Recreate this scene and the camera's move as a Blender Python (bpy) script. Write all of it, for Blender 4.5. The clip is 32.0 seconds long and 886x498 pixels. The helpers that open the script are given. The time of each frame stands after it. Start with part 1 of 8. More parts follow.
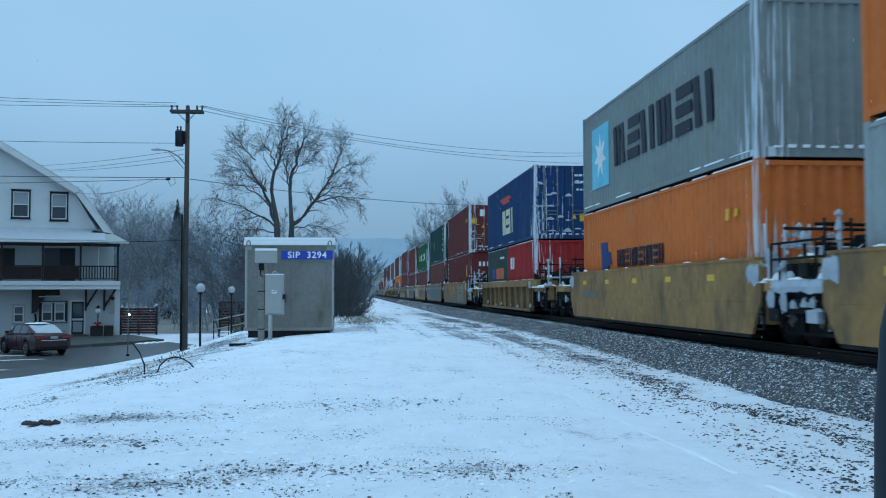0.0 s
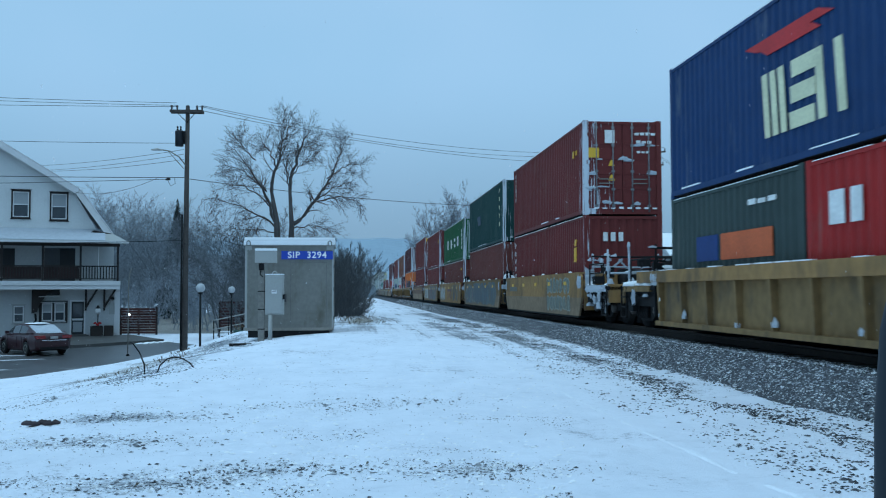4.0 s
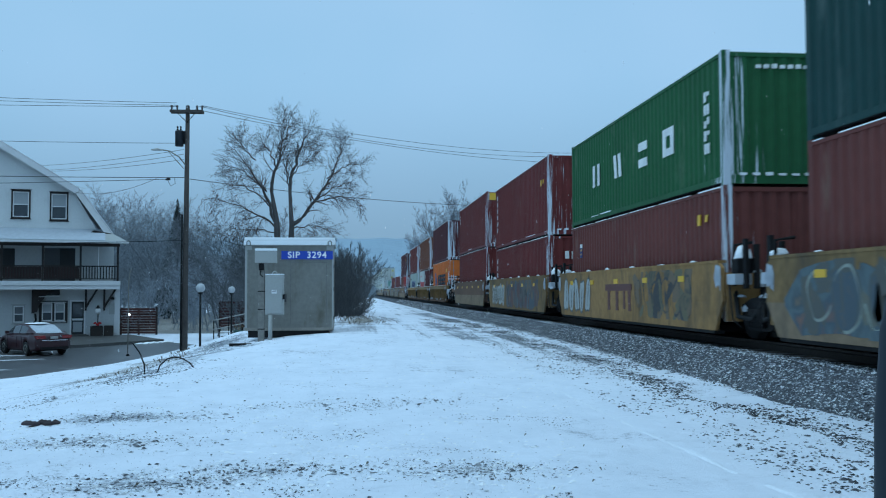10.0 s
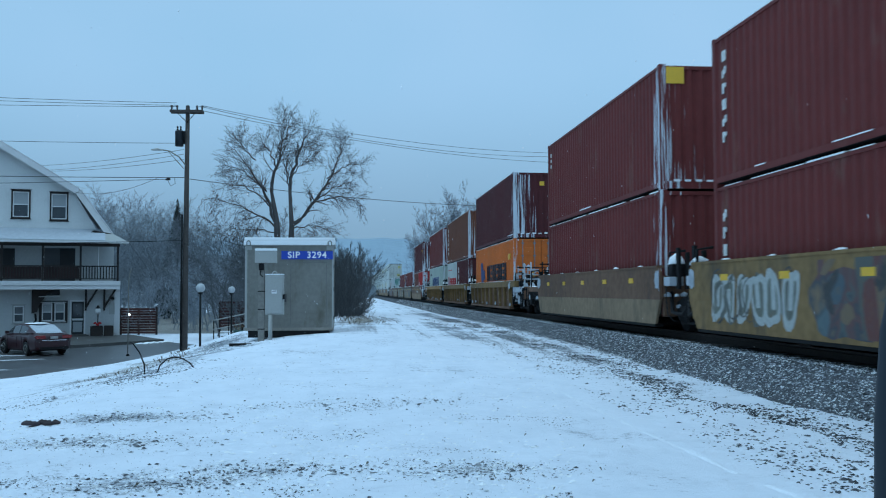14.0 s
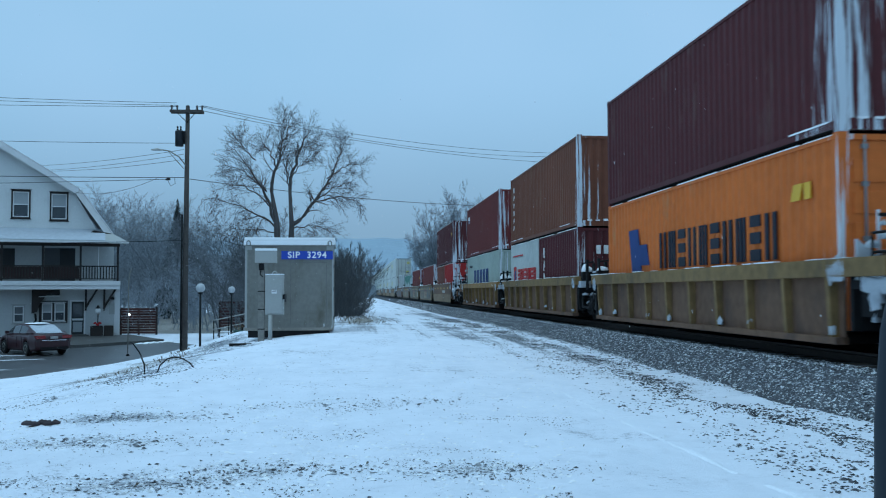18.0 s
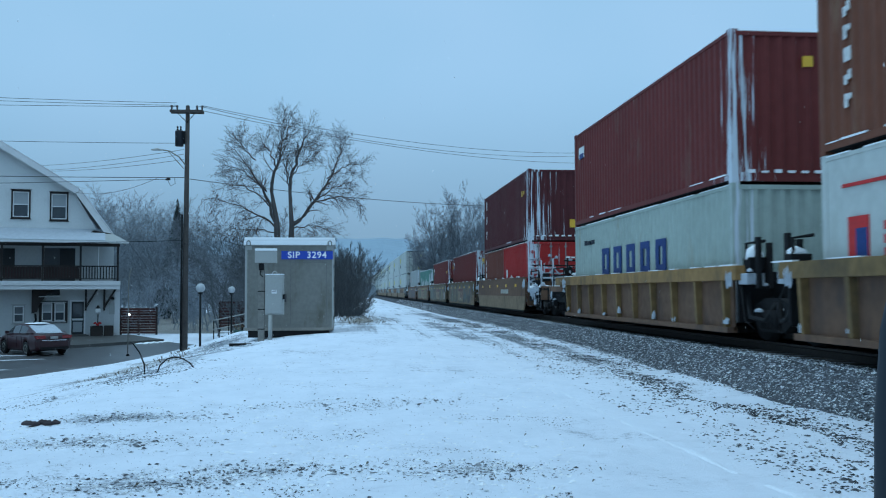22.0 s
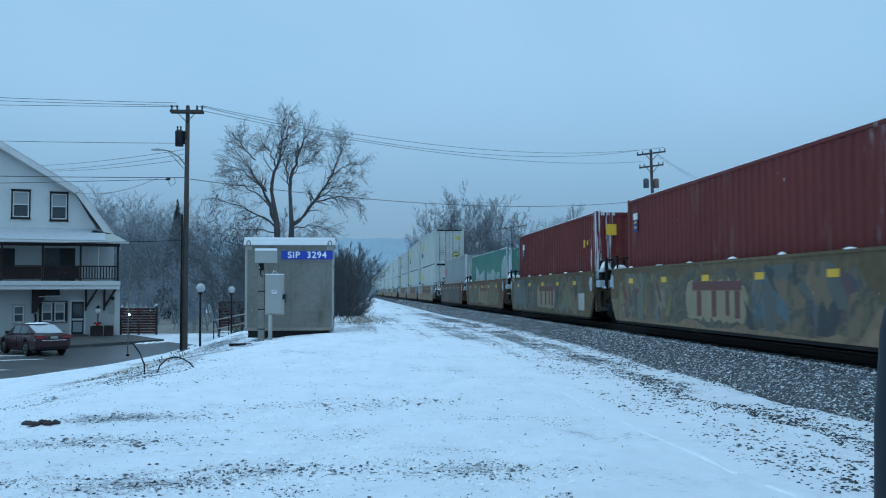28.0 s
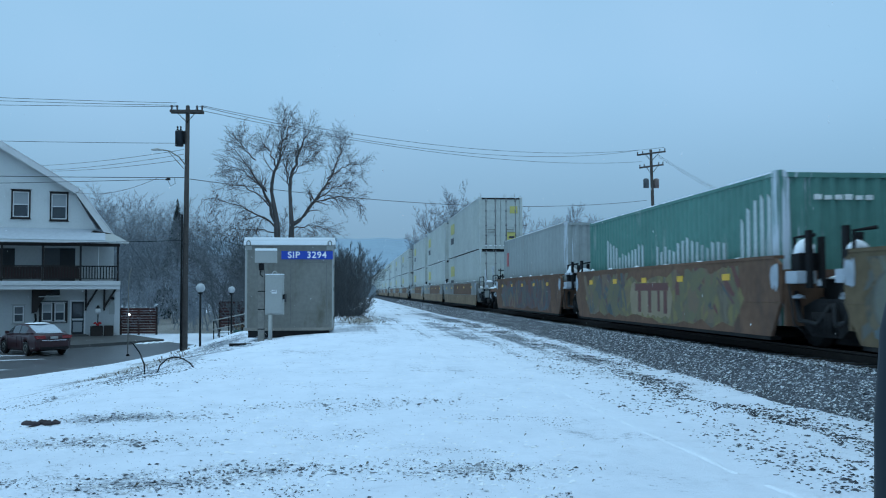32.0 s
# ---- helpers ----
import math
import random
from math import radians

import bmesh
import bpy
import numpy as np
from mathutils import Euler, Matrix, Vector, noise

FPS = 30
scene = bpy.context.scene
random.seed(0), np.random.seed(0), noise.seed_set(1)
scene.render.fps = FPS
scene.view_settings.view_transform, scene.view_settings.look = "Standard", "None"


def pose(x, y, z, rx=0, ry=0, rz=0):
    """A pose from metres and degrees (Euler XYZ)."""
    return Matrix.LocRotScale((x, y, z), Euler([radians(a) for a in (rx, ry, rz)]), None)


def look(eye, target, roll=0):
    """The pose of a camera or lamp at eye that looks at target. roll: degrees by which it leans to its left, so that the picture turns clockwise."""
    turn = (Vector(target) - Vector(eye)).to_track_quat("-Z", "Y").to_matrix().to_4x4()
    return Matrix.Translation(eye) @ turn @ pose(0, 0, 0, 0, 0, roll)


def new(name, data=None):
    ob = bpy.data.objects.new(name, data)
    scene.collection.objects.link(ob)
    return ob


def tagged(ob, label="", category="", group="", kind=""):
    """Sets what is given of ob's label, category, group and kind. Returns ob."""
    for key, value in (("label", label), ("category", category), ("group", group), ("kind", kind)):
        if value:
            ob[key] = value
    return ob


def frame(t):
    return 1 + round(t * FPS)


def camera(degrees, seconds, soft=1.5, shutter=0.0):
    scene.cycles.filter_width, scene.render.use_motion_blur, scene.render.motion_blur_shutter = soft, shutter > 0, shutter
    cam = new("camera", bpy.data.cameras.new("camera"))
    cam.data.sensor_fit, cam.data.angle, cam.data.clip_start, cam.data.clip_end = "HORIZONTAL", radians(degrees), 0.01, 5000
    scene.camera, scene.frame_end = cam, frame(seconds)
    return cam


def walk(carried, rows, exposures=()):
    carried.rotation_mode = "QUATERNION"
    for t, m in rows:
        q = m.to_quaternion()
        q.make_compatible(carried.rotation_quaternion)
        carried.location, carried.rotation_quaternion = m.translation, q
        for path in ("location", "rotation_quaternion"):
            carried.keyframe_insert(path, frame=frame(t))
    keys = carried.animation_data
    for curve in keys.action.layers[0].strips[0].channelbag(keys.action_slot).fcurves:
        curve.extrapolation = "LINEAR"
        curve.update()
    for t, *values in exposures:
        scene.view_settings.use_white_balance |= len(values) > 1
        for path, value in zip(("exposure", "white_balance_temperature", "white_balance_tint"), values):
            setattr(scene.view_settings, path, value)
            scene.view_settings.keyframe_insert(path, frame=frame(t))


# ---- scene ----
cam = camera(50.7, 32.0, soft=1.1, shutter=0.45)
EYE = Vector((0, 0, 1.6))
YAW, PITCH = radians(5.65), radians(2.61)
AIM = EYE + Vector((math.sin(YAW) * math.cos(PITCH), math.cos(YAW) * math.cos(PITCH), math.sin(PITCH)))
walk(cam, [(0, look(EYE, AIM, -0.15)), (32, look(EYE, AIM, -0.15))])

# ---------------- world and light: overcast winter dusk ----------------
world = bpy.data.worlds.new("world")
scene.world = world
world.use_nodes = True
wn, wl = world.node_tree.nodes, world.node_tree.links
wn.clear()
sky = wn.new("ShaderNodeTexSky")
sky.sky_type = "NISHITA"
sky.sun_disc = False
sky.sun_elevation, sky.sun_rotation = radians(60), radians(200)
sky.air_density, sky.dust_density, sky.ozone_density = 1.0, 3.0, 3.0
cloud = wn.new("ShaderNodeMix")
cloud.data_type = "RGBA"
cloud.inputs["Factor"].default_value = 0.95
# broken overcast: slightly paler and mauver banks of cloud
wtc, wno, wmix = wn.new("ShaderNodeTexCoord"), wn.new("ShaderNodeTexNoise"), wn.new("ShaderNodeMix")
wno.inputs["Scale"].default_value, wno.inputs["Detail"].default_value = 1.6, 4
wmr = wn.new("ShaderNodeMapRange")
wmr.inputs["From Min"].default_value, wmr.inputs["From Max"].default_value = 0.35, 0.65
wmix.data_type = "RGBA"
wmix.inputs["A"].default_value, wmix.inputs["B"].default_value = (2.95, 5.8, 8.5, 1), (3.6, 6.25, 9.1, 1)
wl.new(wtc.outputs["Generated"], wno.inputs["Vector"])
wl.new(wno.outputs["Fac"], wmr.inputs["Value"])
wl.new(wmr.outputs["Result"], wmix.inputs["Factor"])
# an overcast sky is dimmer towards the horizon
wsep, wlow, wdim = wn.new("ShaderNodeSeparateXYZ"), wn.new("ShaderNodeMapRange"), wn.new("ShaderNodeMix")
wlow.interpolation_type = "SMOOTHSTEP"
wlow.inputs["From Min"].default_value, wlow.inputs["From Max"].default_value, wlow.inputs["To Min"].default_value = 0.0, 0.24, 0.62
wdim.data_type, wdim.blend_type = "RGBA", "MULTIPLY"
wdim.inputs["Factor"].default_value = 1
wl.new(wtc.outputs["Generated"], wsep.inputs["Vector"])
wl.new(wsep.outputs["Z"], wlow.inputs["Value"])
wl.new(wmix.outputs["Result"], wdim.inputs["A"])
wl.new(wlow.outputs["Result"], wdim.inputs["B"])
wl.new(wdim.outputs["Result"], cloud.inputs["B"])
back = wn.new("ShaderNodeBackground")
back.inputs["Strength"].default_value = 0.098
wout = wn.new("ShaderNodeOutputWorld")
wl.new(sky.outputs["Color"], cloud.inputs["A"])
wl.new(cloud.outputs["Result"], back.inputs["Color"])
wl.new(back.outputs["Background"], wout.inputs["Surface"])

sun = new("sun", bpy.data.lights.new("sun", "SUN"))
sun.data.energy, sun.data.angle, sun.data.color = 1.27, radians(50), (0.605, 0.85, 1.0)
sun.matrix_world = look((0, 0, 60), (3, 8, 0))

# ---------------- materials ----------------
MATS = {}


def mat(name, rgb, rough=0.7, metal=0.0, vary=0.25, scale=3.0, bump=0.2, dirt=None, dirt_amount=0.5, dirt_scale=0.8, spot=0.0, random_shift=0.0, emit=0.0, bump_scale=None, frost=0.0):
    """Base colour with grain at two scales, optional dirt of another colour, and fine relief."""
    if name in MATS:
        return MATS[name]
    m = bpy.data.materials.new(name)
    m.use_nodes = True
    n, l = m.node_tree.nodes, m.node_tree.links
    b = n["Principled BSDF"]
    b.inputs["Roughness"].default_value, b.inputs["Metallic"].default_value = rough, metal
    if rough > 0.45:
        b.inputs["Specular IOR Level"].default_value = 0.22
    tc = n.new("ShaderNodeTexCoord")
    fine = n.new("ShaderNodeTexNoise")
    fine.inputs["Scale"].default_value, fine.inputs["Detail"].default_value = scale * 6, 6
    wide = n.new("ShaderNodeTexNoise")
    wide.inputs["Scale"].default_value, wide.inputs["Detail"].default_value = scale * 0.5, 4
    for t in (fine, wide):
        l.new(tc.outputs["Object"], t.inputs["Vector"])
    add = n.new("ShaderNodeMath")
    add.operation = "ADD"
    l.new(fine.outputs["Fac"], add.inputs[0])
    l.new(wide.outputs["Fac"], add.inputs[1])
    ramp = n.new("ShaderNodeMapRange")
    ramp.inputs["From Min"].default_value, ramp.inputs["From Max"].default_value = 0.6, 1.4
    ramp.inputs["To Min"].default_value, ramp.inputs["To Max"].default_value = 1 - vary, 1 + vary
    l.new(add.outputs[0], ramp.inputs["Value"])
    mul = n.new("ShaderNodeMix")
    mul.data_type, mul.blend_type = "RGBA", "MULTIPLY"
    mul.inputs["Factor"].default_value = 1
    mul.inputs["A"].default_value = (*rgb, 1)
    l.new(ramp.outputs["Result"], mul.inputs["B"])
    col = mul.outputs["Result"]
    if random_shift:
        oi = n.new("ShaderNodeObjectInfo")
        hsv = n.new("ShaderNodeHueSaturation")
        rr = n.new("ShaderNodeMapRange")
        rr.inputs["To Min"].default_value, rr.inputs["To Max"].default_value = 1 - random_shift, 1 + random_shift
        l.new(oi.outputs["Random"], rr.inputs["Value"])
        l.new(rr.outputs["Result"], hsv.inputs["Value"])
        l.new(col, hsv.inputs["Color"])
        col = hsv.outputs["Color"]
    if dirt:
        dn = n.new("ShaderNodeTexNoise")
        dn.inputs["Scale"].default_value, dn.inputs["Detail"].default_value = dirt_scale, 8
        dn.inputs["Roughness"].default_value = 0.65
        mp = n.new("ShaderNodeMapping")
        mp.inputs["Scale"].default_value = (1, 1, 0.35)
        l.new(tc.outputs["Object"], mp.inputs["Vector"])
        l.new(mp.outputs["Vector"], dn.inputs["Vector"])
        dr = n.new("ShaderNodeMapRange")
        dr.inputs["From Min"].default_value, dr.inputs["From Max"].default_value = 0.72 - 0.4 * dirt_amount, 0.85 - 0.25 * dirt_amount
        l.new(dn.outputs["Fac"], dr.inputs["Value"])
        mx = n.new("ShaderNodeMix")
        mx.data_type = "RGBA"
        mx.inputs["B"].default_value = (*dirt, 1)
        l.new(dr.outputs["Result"], mx.inputs["Factor"])
        l.new(col, mx.inputs["A"])
        col = mx.outputs["Result"]
    l.new(col, b.inputs["Base Color"])
    if bump:
        bp = n.new("ShaderNodeBump")
        bp.inputs["Strength"].default_value, bp.inputs["Distance"].default_value = bump, 0.02
        if bump_scale:
            bn = n.new("ShaderNodeTexNoise")
            bn.inputs["Scale"].default_value, bn.inputs["Detail"].default_value = bump_scale, 6
            l.new(tc.outputs["Object"], bn.inputs["Vector"])
            l.new(bn.outputs["Fac"], bp.inputs["Height"])
        else:
            l.new(fine.outputs["Fac"], bp.inputs["Height"])
        l.new(bp.outputs["Normal"], b.inputs["Normal"])
    if frost:
        add_frost(n, l, b, tc, col, frost)
    if emit:
        b.inputs["Emission Color"].default_value = (*rgb, 1)
        b.inputs["Emission Strength"].default_value = emit
    MATS[name] = m
    return m


def add_frost(n, l, b, tc, col, amount):
    """Wind-packed snow streaks on a container: thick at its forward corner, thinning along the side and across the end."""
    def math_node(op, a, c=None, d=None):
        m = n.new("ShaderNodeMath")
        m.operation = op
        for i, v in enumerate((a, c, d)):
            if v is None:
                continue
            if isinstance(v, (int, float)):
                m.inputs[i].default_value = v
            else:
                l.new(v, m.inputs[i])
        return m.outputs[0]
    sep = n.new("ShaderNodeSeparateXYZ")
    l.new(tc.outputs["Object"], sep.inputs["Vector"])
    oi = n.new("ShaderNodeObjectInfo")
    along = math_node("MULTIPLY_ADD", sep.outputs["Y"], -0.8 / (0.4 + amount), 1.0)
    across = math_node("MULTIPLY_ADD", sep.outputs["X"], -0.75 / (0.4 + amount), 1.0 - 0.9 / (0.4 + amount))
    fall = math_node("MAXIMUM", math_node("MINIMUM", along, across), -0.6)
    mp = n.new("ShaderNodeMapping")
    mp.inputs["Scale"].default_value = (11.0, 11.0, 0.4)
    l.new(tc.outputs["Object"], mp.inputs["Vector"])
    shift = n.new("ShaderNodeVectorMath")
    l.new(mp.outputs["Vector"], shift.inputs[0])
    l.new(math_node("MULTIPLY", oi.outputs["Random"], 40.0), shift.inputs[1])
    st = n.new("ShaderNodeTexNoise")
    st.inputs["Scale"].default_value, st.inputs["Detail"].default_value, st.inputs["Roughness"].default_value = 1.0, 6, 0.62
    l.new(shift.outputs["Vector"], st.inputs["Vector"])
    low = math_node("MULTIPLY", sep.outputs["Z"], -0.05)
    f = math_node("ADD", math_node("ADD", math_node("MULTIPLY", st.outputs["Fac"], 2.4), math_node("MULTIPLY", fall, 0.6)), low)
    f = math_node("MULTIPLY", math_node("SUBTRACT", f, 1.83 - 0.2 * amount), 8.0)
    clampf = n.new("ShaderNodeClamp")
    l.new(f, clampf.inputs["Value"])
    mx = n.new("ShaderNodeMix")
    mx.data_type = "RGBA"
    mx.inputs["B"].default_value = (0.58, 0.63, 0.68, 1)
    l.new(clampf.outputs["Result"], mx.inputs["Factor"])
    l.new(col, mx.inputs["A"])
    l.new(mx.outputs["Result"], b.inputs["Base Color"])


def ground_material():
    """Thin snow over gravelly soil: snow cover broken where stones and grit show."""
    m = bpy.data.materials.new("snowy_ground")
    m.use_nodes = True
    n, l = m.node_tree.nodes, m.node_tree.links
    b = n["Principled BSDF"]
    b.inputs["Roughness"].default_value = 0.85
    geo = n.new("ShaderNodeNewGeometry")

    def noise_node(scale, detail, rough=0.6, stretch=None):
        t = n.new("ShaderNodeTexNoise")
        t.inputs["Scale"].default_value, t.inputs["Detail"].default_value, t.inputs["Roughness"].default_value = scale, detail, rough
        if stretch:
            mp = n.new("ShaderNodeMapping")
            mp.inputs["Scale"].default_value = stretch
            l.new(geo.outputs["Position"], mp.inputs["Vector"])
            l.new(mp.outputs["Vector"], t.inputs["Vector"])
        else:
            l.new(geo.outputs["Position"], t.inputs["Vector"])
        return t

    grit, patch = noise_node(9.0, 10, 0.82), noise_node(0.5, 5, 0.6, (1.0, 0.6, 1))
    mul = n.new("ShaderNodeMath")
    mul.operation = "MULTIPLY"
    l.new(grit.outputs["Fac"], mul.inputs[0])
    l.new(patch.outputs["Fac"], mul.inputs[1])
    at = n.new("ShaderNodeAttribute")
    at.attribute_name = "bare"
    # wheel tracks beside the line, where traffic has brought grit through the snow
    al, lw = n.new("ShaderNodeAttribute"), n.new("ShaderNodeMapRange")
    al.attribute_name = "lane"
    lw.inputs["From Min"].default_value, lw.inputs["From Max"].default_value, lw.inputs["To Max"].default_value = 0.44, 0.68, 0.12
    l.new(noise_node(1.0, 5, 0.62, (2.6, 0.05, 1)).outputs["Fac"], lw.inputs["Value"])
    lm = n.new("ShaderNodeMath")
    lm.operation = "MULTIPLY"
    l.new(al.outputs["Fac"], lm.inputs[0])
    l.new(lw.outputs["Result"], lm.inputs[1])
    la = n.new("ShaderNodeMath")
    la.operation = "ADD"
    l.new(at.outputs["Fac"], la.inputs[0])
    l.new(lm.outputs[0], la.inputs[1])
    add = n.new("ShaderNodeMath")
    add.operation = "ADD"
    l.new(mul.outputs[0], add.inputs[0])
    l.new(la.outputs[0], add.inputs[1])
    cut = n.new("ShaderNodeMapRange")
    cut.inputs["From Min"].default_value, cut.inputs["From Max"].default_value = 0.325, 0.42
    l.new(add.outputs[0], cut.inputs["Value"])
    soil = n.new("ShaderNodeValToRGB")
    soil.color_ramp.elements[0].color, soil.color_ramp.elements[1].color = (0.035, 0.042, 0.055, 1), (0.36, 0.40, 0.46, 1)
    soil.color_ramp.elements[0].position, soil.color_ramp.elements[1].position = 0.35, 0.65
    pebbles = noise_node(24, 6, 0.7)
    l.new(pebbles.outputs["Fac"], soil.inputs["Fac"])
    grass = n.new("ShaderNodeMix")
    grass.data_type = "RGBA"
    ag = n.new("ShaderNodeAttribute")
    ag.attribute_name = "grass"
    l.new(ag.outputs["Fac"], grass.inputs["Factor"])
    l.new(soil.outputs["Color"], grass.inputs["A"])
    grass.inputs["B"].default_value = (0.30, 0.24, 0.15, 1)
    snow = n.new("ShaderNodeMix")
    snow.data_type = "RGBA"
    snow.inputs["A"].default_value, snow.inputs["B"].default_value = (0.725, 0.77, 0.845, 1), (0.81, 0.85, 0.925, 1)
    thin = n.new("ShaderNodeMapRange")
    thin.inputs["From Min"].default_value, thin.inputs["From Max"].default_value = 0.33, 0.58
    l.new(noise_node(1.6, 9, 0.72, (1.0, 0.5, 1)).outputs["Fac"], thin.inputs["Value"])
    l.new(thin.outputs["Result"], snow.inputs["Factor"])
    # thin wind-swept streaks where grit greys the snow
    streak, dim, dust = noise_node(1.5, 14, 0.74, (0.8, 1.5, 1)), n.new("ShaderNodeMapRange"), n.new("ShaderNodeMix")
    dim.inputs["From Min"].default_value, dim.inputs["From Max"].default_value, dim.inputs["To Max"].default_value = 0.55, 0.80, 0.38
    l.new(streak.outputs["Fac"], dim.inputs["Value"])
    dust.data_type = "RGBA"
    dust.inputs["B"].default_value = (0.30, 0.32, 0.36, 1)
    l.new(dim.outputs["Result"], dust.inputs["Factor"])
    l.new(snow.outputs["Result"], dust.inputs["A"])
    mix = n.new("ShaderNodeMix")
    mix.data_type = "RGBA"
    l.new(cut.outputs["Result"], mix.inputs["Factor"])
    l.new(dust.outputs["Result"], mix.inputs["A"])
    l.new(grass.outputs["Result"], mix.inputs["B"])
    l.new(mix.outputs["Result"], b.inputs["Base Color"])
    bp = n.new("ShaderNodeBump")
    bp.inputs["Strength"].default_value, bp.inputs["Distance"].default_value = 0.7, 0.06
    l.new(noise_node(7, 9, 0.75).outputs["Fac"], bp.inputs["Height"])
    l.new(bp.outputs["Normal"], b.inputs["Normal"])
    return m


SNOW = mat("snow", (0.86, 0.88, 0.90), 0.8, vary=0.05, scale=4, bump=0.4)
FROST = mat("frost_crust", (0.43, 0.47, 0.515), 0.8, vary=0.12, scale=8, bump=0.5)
STEEL_DARK = mat("dark_greasy_steel", (0.010, 0.010, 0.011), 0.85, 0.0, dirt=(0.03, 0.026, 0.023), dirt_amount=0.5)
RAIL = mat("rail_steel", (0.035, 0.028, 0.025), 0.6, 0.3)
TIE = mat("creosoted_timber", (0.05, 0.042, 0.036), 0.9, random_shift=0.2)
GALV = mat("galvanised_steel", (0.215, 0.21, 0.19), 0.5, 0.25, vary=0.2, scale=1.2, bump=0.08, dirt=(0.13, 0.12, 0.095), dirt_amount=0.5, dirt_scale=1.5)
GALV_LIGHT = mat("pale_grey_painted_metal", (0.36, 0.365, 0.35), 0.5, 0.1, vary=0.08)
WOOD_POLE = mat("weathered_pole_wood", (0.075, 0.065, 0.06), 0.9, vary=0.35, scale=2, bump=0.6)
BARK = mat("grey_bark", (0.075, 0.07, 0.07), 0.9, vary=0.3, bump=0.4)
# far bark and twigs: distance haze is put into these pale bluish colours
BARK_FAR = mat("hazed_bark", (0.19, 0.214, 0.24), 0.95, vary=0.25, bump=0)
TWIG_HAZE = mat("hazed_twigs", (0.27, 0.31, 0.35), 0.95, vary=0.2, bump=0)
BLACK = mat("black_rubber", (0.012, 0.012, 0.013), 0.55, bump=0.05)
WHITE = mat("white_paint", (0.68, 0.68, 0.68), 0.55, vary=0.06, bump=0.05)
YELLOW = mat("yellow_reflective_film", (0.75, 0.42, 0.03), 0.45, vary=0.1)
ASPHALT = mat("wet_asphalt", (0.075, 0.076, 0.08), 0.3, vary=0.3, scale=2, bump=0.15, dirt=(0.45, 0.46, 0.48), dirt_amount=0.22, dirt_scale=0.35)
CONCRETE = mat("damp_concrete", (0.07, 0.069, 0.066), 0.6, vary=0.25, dirt=(0.5, 0.5, 0.52), dirt_amount=0.2)


# ---------------- mesh helpers ----------------
def box(bm, x0, x1, y0, y1, z0, z1, bevel=0.0):
    v = [bm.verts.new((x, y, z)) for z in (z0, z1) for y in (y0, y1) for x in (x0, x1)]
    fs = [bm.faces.new([v[i] for i in q]) for q in ((0, 2, 3, 1), (4, 5, 7, 6), (0, 1, 5, 4), (2, 6, 7, 3), (0, 4, 6, 2), (1, 3, 7, 5))]
    if bevel:
        es = {e for f in fs for e in f.edges}
        bmesh.ops.bevel(bm, geom=list(es), offset=bevel, segments=2, affect="EDGES", profile=0.7)
    return bm


def newbox(*a):
    return box(bmesh.new(), *a)


def extrude_poly(bm, pts, axis, a, b):
    """A prism: pts are 2D, in the plane across axis ('x': y,z; 'y': x,z; 'z': x,y), from a to b."""
    def at(p, c):
        return {"x": (c, p[0], p[1]), "y": (p[0], c, p[1]), "z": (p[0], p[1], c)}[axis]
    va = [bm.verts.new(at(p, a)) for p in pts]
    vb = [bm.verts.new(at(p, b)) for p in pts]
    k = len(pts)
    fs = [bm.faces.new(va), bm.faces.new(vb[::-1])]
    for i in range(k):
        fs.append(bm.faces.new((va[i], vb[i], vb[(i + 1) % k], va[(i + 1) % k])))
    bmesh.ops.recalc_face_normals(bm, faces=fs)
    return bm


def tube(bm, pts, r0, r1=None, sides=8, caps=True):
    """A tapered tube through pts."""
    r1 = r0 if r1 is None else r1
    pts = [Vector(p) for p in pts]
    rings = []
    for i, p in enumerate(pts):
        d = (pts[min(i + 1, len(pts) - 1)] - pts[max(i - 1, 0)]).normalized()
        s = d.orthogonal().normalized() if not rings else (side - d * side.dot(d)).normalized()
        side = s
        t = d.cross(s)
        r = r0 + (r1 - r0) * i / (len(pts) - 1)
        rings.append([bm.verts.new(p + (s * math.cos(a) + t * math.sin(a)) * r) for a in (2 * math.pi * k / sides for k in range(sides))])
    for a, b in zip(rings, rings[1:]):
        for k in range(sides):
            f = bm.faces.new((a[k], a[(k + 1) % sides], b[(k + 1) % sides], b[k]))
            f.smooth = sides > 5
    if caps:
        bm.faces.new(rings[0][::-1])
        bm.faces.new(rings[-1])
    return bm


def lathe(bm, prof, sides=20, at=(0, 0, 0)):
    """Turned form: prof is a list of (radius, z)."""
    rings = [[bm.verts.new((at[0] + r * math.cos(2 * math.pi * k / sides), at[1] + r * math.sin(2 * math.pi * k / sides), at[2] + z)) for k in range(sides)] for r, z in prof]
    for a, b in zip(rings, rings[1:]):
        for k in range(sides):
            bm.faces.new((a[k], a[(k + 1) % sides], b[(k + 1) % sides], b[k])).smooth = True
    bm.faces.new(rings[0][::-1])
    bm.faces.new(rings[-1])
    return bm


def lump(bm, x, y, z, sx, sy, sz, rng, sub=2):
    """A rounded uneven lump of snow."""
    made = bmesh.ops.create_icosphere(bm, subdivisions=sub, radius=1)["verts"]
    k = rng.random() * 50
    for v in made:
        c = v.co
        d = 1 + 0.25 * noise.noise(c * 1.7 + Vector((k, 0, 0)))
        v.co = Vector((x + c.x * sx * d, y + c.y * sy * d, z + max(c.z, -0.15) * sz * d))
    return bm


def mesh_of(name, bm, material, smooth=False):
    me = bpy.data.meshes.new(name)
    bm.to_mesh(me)
    bm.free()
    if smooth:
        for p in me.polygons:
            p.use_smooth = True
    me.materials.append(material)
    return me


